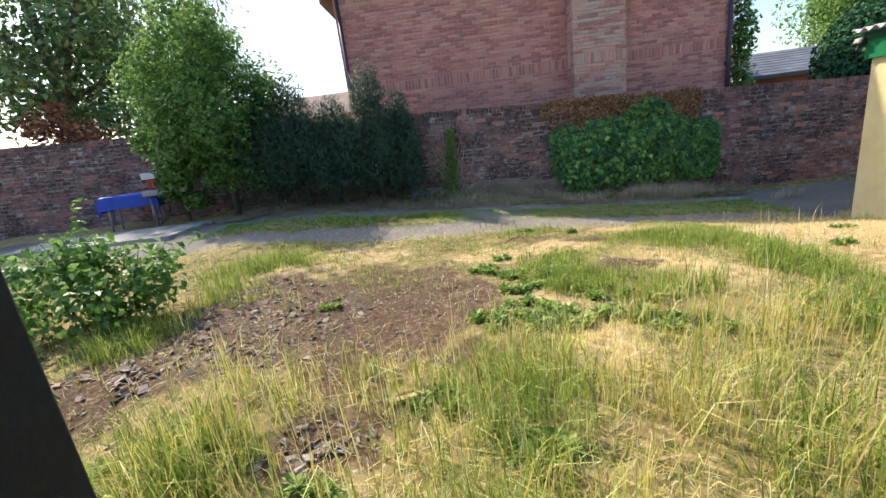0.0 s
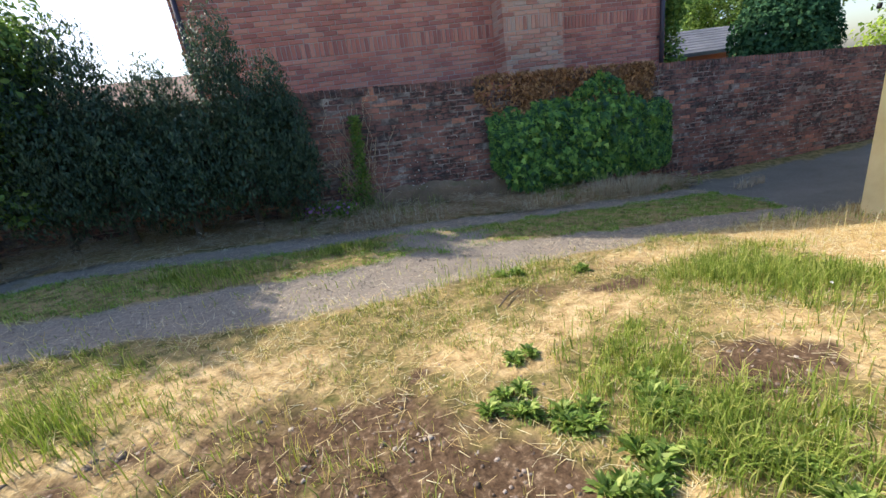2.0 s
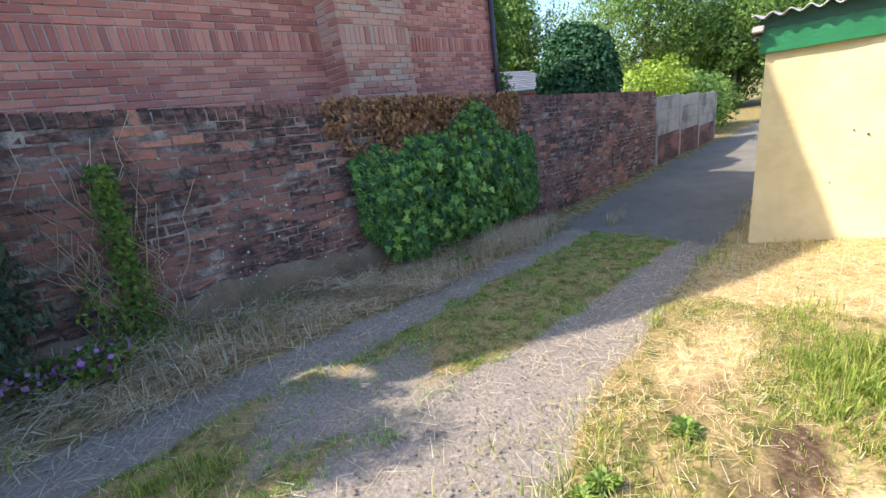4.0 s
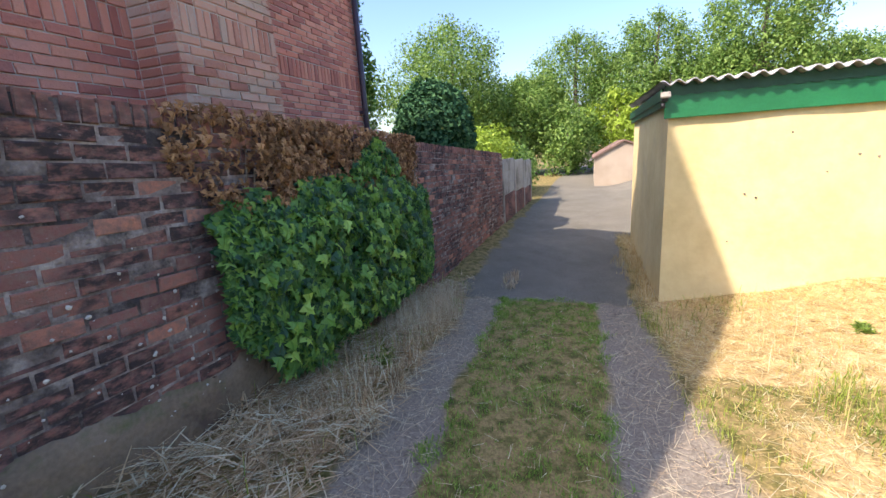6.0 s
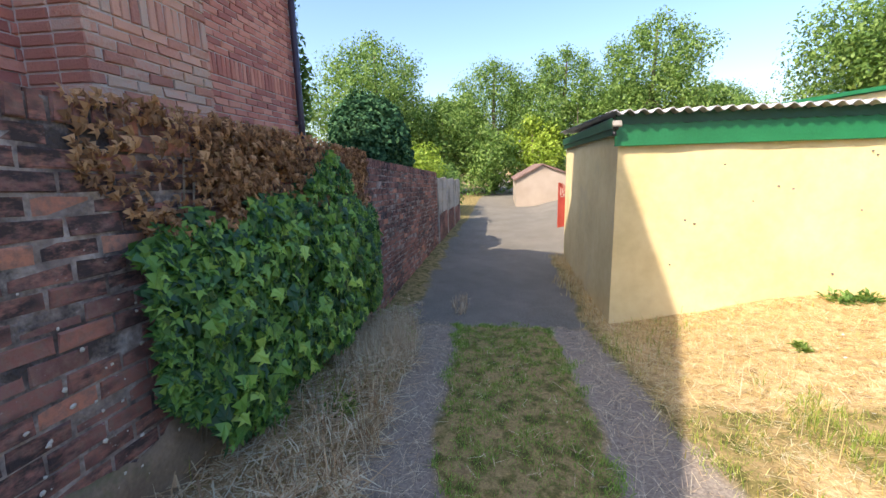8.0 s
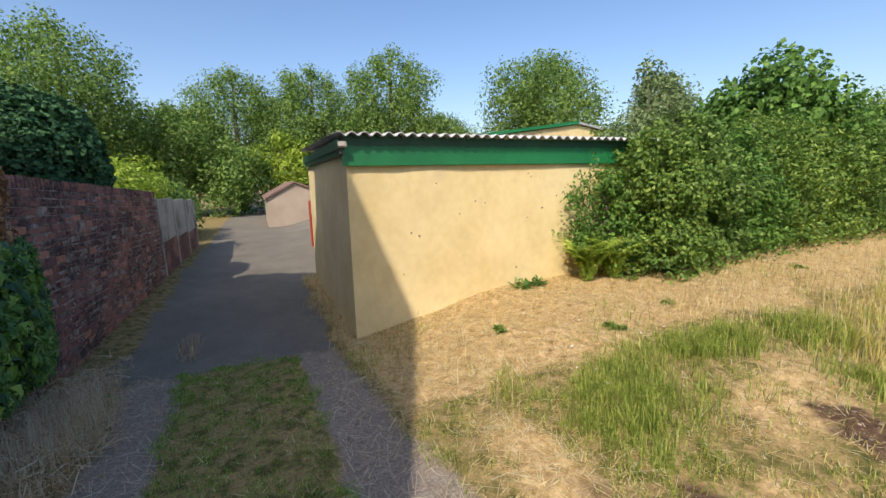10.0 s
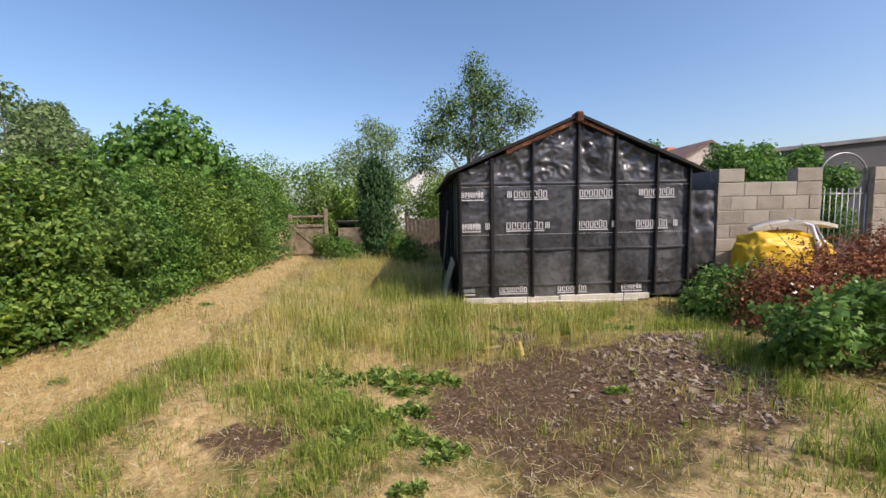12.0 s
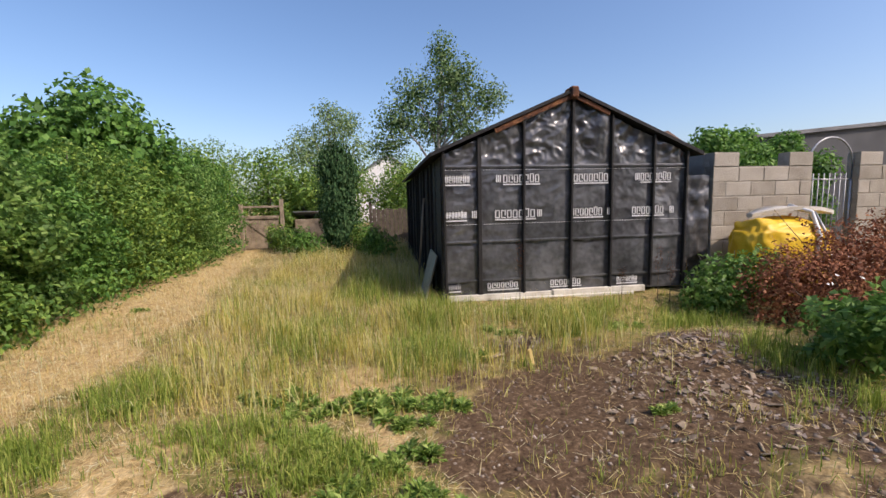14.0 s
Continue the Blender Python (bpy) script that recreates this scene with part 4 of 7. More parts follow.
def beam_slab(a, b, lx, t):
    """A roof slab: profile from a to b, run lx along x, t thick."""
    bm = bmesh.new()
    a, b = Vector(a), Vector(b)
    up = Vector((0, 0, t))
    vs = [bm.verts.new(p) for p in (a, b, b + up, a + up)]
    ws = [bm.verts.new(v.co + Vector((lx, 0, 0))) for v in vs]
    bm.faces.new(vs)
    bm.faces.new(ws[::-1])
    for i in range(4):
        bm.faces.new((vs[(i + 1) % 4], vs[i], ws[i], ws[(i + 1) % 4]))
    bmesh.ops.recalc_face_normals(bm, faces=bm.faces)
    return bm


def beam_slab2(xe, xm, y0, y1, ze, zm):
    bm = bmesh.new()
    pts = [(xe, ze), (xm, zm), (xm, zm + 0.15), (xe, ze + 0.15)]
    vs = [bm.verts.new((x, y0, z)) for x, z in pts]
    ws = [bm.verts.new((x, y1, z)) for x, z in pts]
    bm.faces.new(vs)
    bm.faces.new(ws[::-1])
    for i in range(4):
        bm.faces.new((vs[(i + 1) % 4], vs[i], ws[i], ws[(i + 1) % 4]))
    bmesh.ops.recalc_face_normals(bm, faces=bm.faces)
    return bm


def roof_slab(a, b, run, t=0.05):
    bm = bmesh.new()
    a, b, r, up = Vector(a), Vector(b), Vector(run), Vector((0, 0, t))
    lo = [bm.verts.new(p) for p in (a, b, b + r, a + r)]
    hi = [bm.verts.new(v.co + up) for v in lo]
    bm.faces.new(lo[::-1])
    bm.faces.new(hi)
    for i in range(4):
        bm.faces.new((lo[i], lo[(i + 1) % 4], hi[(i + 1) % 4], hi[i]))
    return bm


build_garage()
build_shed()
build_block_wall()
build_far_gate()
build_far_buildings()


# ---- plants: materials ----
def leaf_mat(name, colours, translucent=0.35, rough=0.55, spec=0.35, rand=0.6, gain=1.45, by="island"):
    colours = [tuple(min(0.75, v * gain) for v in c) for c in colours]
    return mat(name, colours, 1.1, rough, 0, None, by, rand, 9, translucent=translucent, spec=spec)


M_BARK = mat("bark", [(0.07, 0.055, 0.04), (0.16, 0.13, 0.1)], 6, 0.9, 0.8, 30)
M_PALEBARK = mat("pale_bark", [(0.2, 0.19, 0.17), (0.42, 0.4, 0.37)], 6, 0.85, 0.5, 30)
L_TREE = leaf_mat("tree_leaves", [(0.045, 0.095, 0.022), (0.085, 0.16, 0.035), (0.15, 0.23, 0.06)], 0.45, gain=1.9)
L_HEDGE = leaf_mat("hedge_leaves", [(0.035, 0.08, 0.016), (0.075, 0.145, 0.028), (0.2, 0.26, 0.05)], 0.35, rand=0.75, gain=1.9)
L_LUSH = leaf_mat("vine_leaves", [(0.04, 0.11, 0.02), (0.08, 0.18, 0.035), (0.13, 0.25, 0.05)])
L_PALE = leaf_mat("pale_leaves", [(0.075, 0.13, 0.045), (0.13, 0.2, 0.075), (0.21, 0.28, 0.13)])
L_BIRCH = leaf_mat("birch_leaves", [(0.035, 0.075, 0.022), (0.07, 0.125, 0.04), (0.14, 0.2, 0.085)], gain=1.7)
L_CONIFER = leaf_mat("conifer_sprays", [(0.022, 0.055, 0.035), (0.045, 0.09, 0.055), (0.09, 0.14, 0.08)], 0.25, gain=1.3)
L_TOPIARY = leaf_mat("clipped_leaves", [(0.014, 0.05, 0.024), (0.026, 0.08, 0.034), (0.05, 0.12, 0.05)], 0.15, 0.75, 0.15, gain=1.6)
L_LIME = leaf_mat("lime_leaves", [(0.16, 0.25, 0.03), (0.26, 0.36, 0.05)])
L_IVY = leaf_mat("ivy_leaves", [(0.012, 0.05, 0.022), (0.025, 0.09, 0.028), (0.06, 0.16, 0.035), (0.11, 0.24, 0.045), (0.19, 0.33, 0.07)], 0.3, 0.4, 0.45, 0.9, 1.6)
L_DOCK = leaf_mat("dock_seeds", [(0.05, 0.025, 0.015), (0.11, 0.05, 0.03)], 0.1, 0.8, 0.2, 0.8, 1.2)
L_DEAD = leaf_mat("dead_ivy_leaves", [(0.1, 0.05, 0.028), (0.24, 0.13, 0.065), (0.42, 0.25, 0.13)], 0.2, 0.8, 0.2, 0.85, 1.6)
L_WEED = leaf_mat("weed_leaves", [(0.04, 0.085, 0.016), (0.09, 0.16, 0.03), (0.18, 0.25, 0.06), (0.3, 0.34, 0.12)], 0.4, rand=0.8, gain=1.9)
L_COLUMN = leaf_mat("column_sprays", [(0.02, 0.05, 0.02), (0.035, 0.08, 0.03), (0.06, 0.11, 0.045)], 0.1, 0.8, 0.1)
L_REDDEAD = leaf_mat("red_dead_leaves", [(0.07, 0.03, 0.018), (0.2, 0.075, 0.04), (0.36, 0.18, 0.1)], 0.2, 0.7, 0.2, 0.8)
L_BRAMBLE = leaf_mat("bramble_leaves", [(0.03, 0.075, 0.018), (0.065, 0.135, 0.03), (0.16, 0.25, 0.07)], 0.42, 0.45, rand=0.75, gain=2.1)
L_FERN = leaf_mat("fern_fronds", [(0.13, 0.21, 0.03), (0.22, 0.32, 0.05), (0.34, 0.4, 0.09)], gain=1.7)
L_GREENGRASS = leaf_mat("green_grass", [(0.05, 0.085, 0.014), (0.13, 0.19, 0.03), (0.22, 0.28, 0.055), (0.4, 0.38, 0.13)], 0.4, 0.6, 0.3, 0.8, 1.65)
L_MIDGRASS = leaf_mat("yellowing_grass", [(0.17, 0.16, 0.03), (0.36, 0.31, 0.07), (0.54, 0.42, 0.14), (0.68, 0.52, 0.25)], 0.4, 0.6, 0.3, 0.85, 1.6)
L_DRYGRASS = leaf_mat("dry_grass", [(0.26, 0.17, 0.07), (0.52, 0.38, 0.18), (0.7, 0.57, 0.34)], 0.35, 0.7, 0.25, 0.85, 1.6)
L_STRAW = leaf_mat("grey_straw", [(0.26, 0.19, 0.12), (0.46, 0.37, 0.25), (0.58, 0.5, 0.37)], 0.2, 0.75, 0.2, 0.85, 1.45)
L_VERGE = leaf_mat("verge_straw", [(0.16, 0.1, 0.055), (0.42, 0.3, 0.17), (0.72, 0.58, 0.38)], 0.15, 0.75, 0.2, 0.9, 1.45)
L_LANE = leaf_mat("lane_grass", [(0.04, 0.085, 0.014), (0.085, 0.165, 0.026), (0.13, 0.225, 0.04), (0.2, 0.26, 0.065)], 0.4, 0.6, 0.3, 0.8, 2.2)
IVY_GREENS = [(0.012, 0.05, 0.022), (0.03, 0.1, 0.03), (0.07, 0.18, 0.035), (0.13, 0.27, 0.05), (0.28, 0.42, 0.09)]
L_IVY_LEAF = leaf_mat("ivy_single_leaf", IVY_GREENS, 0.3, 0.4, 0.5, 0.9, 1.7, "object")
M_PURPLE = mat("purple_petals", [(0.3, 0.12, 0.35), (0.5, 0.25, 0.5)], 9, 0.6)
M_PETAL = mat("white_petals", [(0.7, 0.7, 0.66), (0.8, 0.8, 0.76)], 9, 0.6)
M_YBAG = mat("yellow_bag", [(0.66, 0.38, 0.01), (0.76, 0.47, 0.02), (0.8, 0.55, 0.05)], 2, 0.5, 0.3, 6)
M_BLUE = mat("blue_sheet", [(0.015, 0.05, 0.34), (0.03, 0.09, 0.5)], 2, 0.5, 0.5, 6)
M_REDPLASTIC = mat("red_plastic", [(0.35, 0.03, 0.02), (0.45, 0.05, 0.03)], 3, 0.45)
M_STONE = mat("pebbles", [(0.1, 0.07, 0.05), (0.22, 0.17, 0.13), (0.5, 0.43, 0.36)], 5, 0.9, 0.3, 60, "island", 0.8)
M_RUBBLE = mat("broken_slate", [(0.08, 0.06, 0.05), (0.2, 0.155, 0.125), (0.34, 0.27, 0.22), (0.5, 0.4, 0.32)], 5, 0.85, 0.4, 40, "island", 0.85)
M_PALEPLANK = mat("pale_plank", [(0.5, 0.36, 0.12), (0.66, 0.52, 0.22)], 9, 0.7, 0.4, 50)
M_TRACKSTONE = mat("track_stones", [(0.17, 0.145, 0.12), (0.24, 0.21, 0.175), (0.34, 0.3, 0.25)], 5, 0.9, 0.3, 60, "island", 0.8)
RNG = np.random.RandomState(7)


def quads(name, verts, faces, material):
    """A mesh from arrays of corners and of four-cornered faces."""
    me = bpy.data.meshes.new(name)
    me.vertices.add(len(verts))
    me.vertices.foreach_set("co", np.asarray(verts, np.float32).ravel())
    nf = len(faces)
    me.loops.add(nf * 4)
    me.loops.foreach_set("vertex_index", np.asarray(faces, np.int32).ravel())
    me.polygons.add(nf)
    me.polygons.foreach_set("loop_start", np.arange(0, nf * 4, 4, dtype=np.int32))
    me.materials.append(material)
    me.update(calc_edges=True)
    me.validate()
    return me


def unit(a):
    return a / np.maximum(np.linalg.norm(a, axis=1, keepdims=True), 1e-9)


def leaves_mesh(name, p, normal, size, material, ratio=0.55, along=None, curl=0.18, lobed=False):
    """Leaves at points p: each two folded halves about its midrib."""
    n = len(p)
    nr = unit(normal)
    t = RNG.normal(size=(n, 3)) if along is None else along + RNG.normal(size=(n, 3)) * 0.25
    t = unit(t - nr * np.sum(t * nr, 1, keepdims=True))
    b = np.cross(nr, t)
    s = (np.asarray(size) * RNG.uniform(0.65, 1.3, n))[:, None]
    if lobed:
        # two lobed halves of an ivy leaf
        r = [p - t * s * 0.35, p + t * s * 0.65 - nr * s * curl]
        lobes = []
        for sg in (1, -1):
            lobes.append([p + b * s * 0.5 * sg - t * s * 0.32 - nr * s * curl * 0.6, p + b * s * 0.2 * sg + t * s * 0.12, p + b * s * 0.46 * sg + t * s * 0.2 - nr * s * curl * 0.8, p + b * s * 0.15 * sg + t * s * 0.32])
        v = np.stack([r[0], r[1], *lobes[0], *lobes[1]], 1).reshape(-1, 3)
        k = np.arange(n)[:, None] * 10
        f = np.concatenate([k + np.array([[0, 2, 3, 3]]), k + np.array([[0, 3, 5, 1]]), k + np.array([[3, 4, 5, 5]]), k + np.array([[0, 7, 6, 6]]), k + np.array([[0, 1, 9, 7]]), k + np.array([[7, 9, 8, 8]])], 0)
        tri = f[f[:, 2] == f[:, 3]][:, :3]
        q = f[f[:, 2] != f[:, 3]]
        me = bpy.data.meshes.new(name)
        me.from_pydata(v.tolist(), [], tri.tolist() + q.tolist())
        me.materials.append(material)
        return me
    v = np.stack([p - t * s * 0.5, p + b * s * ratio * 0.5 + nr * s * curl * 0.5, p + t * s * 0.5 - nr * s * curl, p - b * s * ratio * 0.5 + nr * s * curl * 0.5], 1).reshape(-1, 3)
    k = np.arange(n)[:, None] * 4
    return quads(name, v, k + np.array([[0, 1, 2, 3]]), material)


def cloud(blobs, n, inner=0.3, lump=0.28, seed=0):
    """Points in and near the skin of ellipsoid blobs (x, y, z, rx, ry, rz), with an uneven outline, and their outward directions."""
    bl = np.array(blobs, float)
    area = bl[:, 3] * bl[:, 5] + bl[:, 4] * bl[:, 5]
    pick = RNG.choice(len(bl), n, p=area / area.sum())
    d = unit(RNG.normal(size=(n, 3)))
    ph = pick * 1.7 + seed
    lumpy = 1 + lump * (np.sin(d[:, 0] * 5 + ph) * np.sin(d[:, 1] * 5.5 + ph * 2) + 0.6 * np.sin(d[:, 2] * 8 + d[:, 0] * 7 + ph * 3) + 0.4 * np.sin(d[:, 1] * 15 + d[:, 2] * 13 + ph))
    r = (1 - np.abs(RNG.normal(size=n)) * inner).clip(0.1, 1.0) * lumpy.clip(0.5, 1.18)
    p = bl[pick, :3] + d * bl[pick, 3:] * r[:, None]
    return p, d


def plant(name, label, category, base, blobs, n, size, material, trunk=0.12, bark=None, ratio=0.55, lump=0.28, inner=0.3, limbs=True, droop=0.0, upright=0.0, group="", lift=0.35, floor=True, shoots=0):
    """A tree or bush: a tapered trunk with limbs and a crown of single leaves. blobs are relative to the base."""
    base = (base[0], base[1], gz1(base[0], base[1]) - 0.03) if len(base) == 2 else base
    ob = thing(name, label, category, base, group=group)
    p, d = cloud(blobs, n, inner, lump, base[0])
    if shoots:
        s0 = RNG.choice(len(p), shoots)
        o = p[s0] * np.array([[0.97, 0.97, 0.97]])
        way = unit(d[s0] * np.array([[1, 1, 0.4]]) * 0.7 + np.array([[0, 0, 0.8]]) + RNG.normal(size=(shoots, 3)) * 0.3)
        reach = RNG.uniform(0.2, 0.55, shoots)
        u = np.linspace(0.1, 1, 14)[None, :, None]
        q = o[:, None] + way[:, None] * reach[:, None, None] * u + np.array([[[0, 0, -0.35]]]) * reach[:, None, None] * u * u * 0.8
        q = (q + RNG.normal(size=q.shape) * 0.02).reshape(-1, 3)
        p, d = np.concatenate([p, q]), np.concatenate([d, np.repeat(way, 14, 0)])
    if floor:
        keep = p[:, 2] > 0.02
        p, d = p[keep], d[keep]
    nr = d + RNG.normal(size=p.shape) * 0.7 + np.array([0, 0, lift])
    along = None
    if droop:
        along = np.tile([0, 0, -droop], (len(p), 1)) + d * 0.5
    if upright:
        along = np.tile([0, 0, upright], (len(p), 1)) + d * 0.4
    crown = part("crown", leaves_mesh("crown", p, nr, size, material, ratio, along), None, ob)
    tagged(crown, kind="stuff")
    if not trunk:
        for b in blobs[:6]:
            for q in range(2):
                e = Vector(b[:3]) + Vector((RNG.normal() * b[3] * 0.5, RNG.normal() * b[4] * 0.5, b[5] * 0.9))
                s0 = Vector((b[0] * 0.6 + RNG.normal() * 0.1, b[1] * 0.6 + RNG.normal() * 0.1, 0.0))
                part("cane", tube([s0, s0.lerp(e, 0.5) + Vector((0, 0, 0.15 * b[5])), e], [0.008, 0.006, 0.003], 5), M_BARK, ob)
    if trunk:
        bl = sorted(blobs, key=lambda b: -b[2])
        top = Vector(bl[0][:3])
        pts = [(0, 0, 0), (top.x * 0.2, top.y * 0.2, top.z * 0.35), (top.x * 0.6, top.y * 0.6, top.z * 0.7), tuple(top)]
        part("trunk", tube(pts, [trunk, trunk * 0.75, trunk * 0.5, trunk * 0.15], 8), bark or M_BARK, ob)
        if limbs:
            for b in blobs[:9]:
                if Vector(b[:3]) == top:
                    continue
                s = Vector(pts[1]).lerp(Vector(pts[2]), RNG.uniform(0, 0.6))
                e = Vector(b[:3])
                part("limb", tube([s, s.lerp(e, 0.5) + Vector((0, 0, 0.1 * b[2] * 0.3)), e, e + Vector((b[3] * 0.4, b[4] * 0.3, b[5] * 0.5))], [trunk * 0.45, trunk * 0.3, trunk * 0.18, trunk * 0.05], 6), bark or M_BARK, ob)
    return ob


def crown_blobs(h0, h1, r, k, seed, squash=0.8):
    """k blobs that make a rounded crown between the heights h0 and h1."""
    rnd = random.Random(seed)
    out = []
    for i in range(k):
        u = (i + 0.5) / k
        z = h0 + (h1 - h0) * (0.12 + 0.8 * u)
        rr = r * math.sin(math.pi * (0.18 + 0.72 * u)) ** 0.8
        a = i * 2.4 + rnd.uniform(-0.4, 0.4)
        d = rr * rnd.uniform(0.35, 0.75) * (0.3 if i == k - 1 else 1)
        s = rr * rnd.uniform(0.42, 0.62)
        out.append((d * math.cos(a), d * math.sin(a), z, s, s, s * squash))
    return out


# ---- grass and ground litter ----
def blades(name, label, p, h, w, lean, material, flat=False, category="grass"):
    """Grass blades rooted at p; flat ones lie on the ground, and short ones have one face each."""
    n = len(p)
    a = RNG.uniform(0, 2 * np.pi, n)
    side = np.stack([np.cos(a), np.sin(a), np.zeros(n)], 1)
    b = a + np.pi / 2 + RNG.normal(size=n) * 0.5
    out = np.stack([np.cos(b), np.sin(b), np.zeros(n)], 1)
    short = flat or np.mean(h) < 0.09
    h, w = np.asarray(h)[:, None], (0.8 * w * RNG.uniform(0.6, 1.4, n))[:, None]
    ln = (lean * np.abs(RNG.normal(size=n)))[:, None].clip(0, 1.6)
    up = np.array([[0, 0, 1.0]])
    if flat:
        mid = p + out * h * 0.5 + up * RNG.uniform(0.005, 0.03, n)[:, None]
        tip = p + out * h + up * RNG.uniform(0.0, 0.04, n)[:, None]
    else:
        mid = p + (up * 0.6 + out * ln * 0.2) * h
        tip = p + (up * np.sqrt(np.maximum(0.1, 1 - 0.4 * ln)) + out * ln * 0.65) * h
    if short:
        p = p + up * 0.01 if flat else p
        v = np.stack([p - side * w, p + side * w, tip + side * w * 0.4, tip - side * w * 0.4], 1).reshape(-1, 3)
        f = np.arange(n)[:, None] * 4 + np.array([[0, 1, 2, 3]])
    else:
        v = np.stack([p - side * w, p + side * w, mid + side * w * 0.8, mid - side * w * 0.8, tip + side * w * 0.12, tip - side * w * 0.12], 1).reshape(-1, 3)
        k = np.arange(n)[:, None] * 6
        f = np.concatenate([k + np.array([[0, 1, 2, 3]]), k + np.array([[3, 2, 4, 5]])], 0)
    ob = new(name, quads(name, v, f, material))
    return tagged(ob, label, category, kind="stuff")


def scatter(n, x0, x1, y0, y1, weight):
    x, y = RNG.uniform(x0, x1, n), RNG.uniform(y0, y1, n)
    tuft = 0.22 + 0.78 * step(-0.35, 0.55, wobble(x, y, 11, 3) + 0.5 * wobble(x, y, 27, 8))
    keep = RNG.uniform(size=n) < weight(x, y) * tuft
    x, y = x[keep], y[keep]
    return np.stack([x, y, gz(x, y) - 0.015], 1)


def clear(x, y):
    g, d, t, s = masks(x, y)
    inside = (x < SX0 + 0.1) & (x > SX1) & (y < SY + 0.05)
    inside |= (x > GX - 0.02) & (y < GY + 0.03) & (x < GX1)
    return (1 - g * 0.93) * (1 - d * 0.9) * (1 - t) * np.where(inside, 0, 1)


def patchy(x, y, f, seed, lo, hi):
    return step(lo, hi, wobble(x, y, f, seed))


def meadow(x, y):
    """Where the tall grass stands: along the shed and up the middle of the plot."""
    a = step(2.9, 2.0, x + 0.25 * (y - 2)) * step(3.2, 2.2, y) * step(-0.35, 0.1, x + 1.5 * step(0.3, 1.2, y))
    b = step(1.9, 1.2, y) * step(-3.4, -2.8, x) * step(0.35, 0.7, y) * 0.32
    return np.maximum(a, b)


def tall(p):
    """How tall the meadow grass grows at points p."""
    x, y = p[:, 0], p[:, 1]
    return (0.13 + 0.3 * patchy(x, y, 1.3, 21, -0.7, 0.7)) * (1 - 0.5 * step(1.3, 0.6, y) * step(-0.2, -0.6, x))


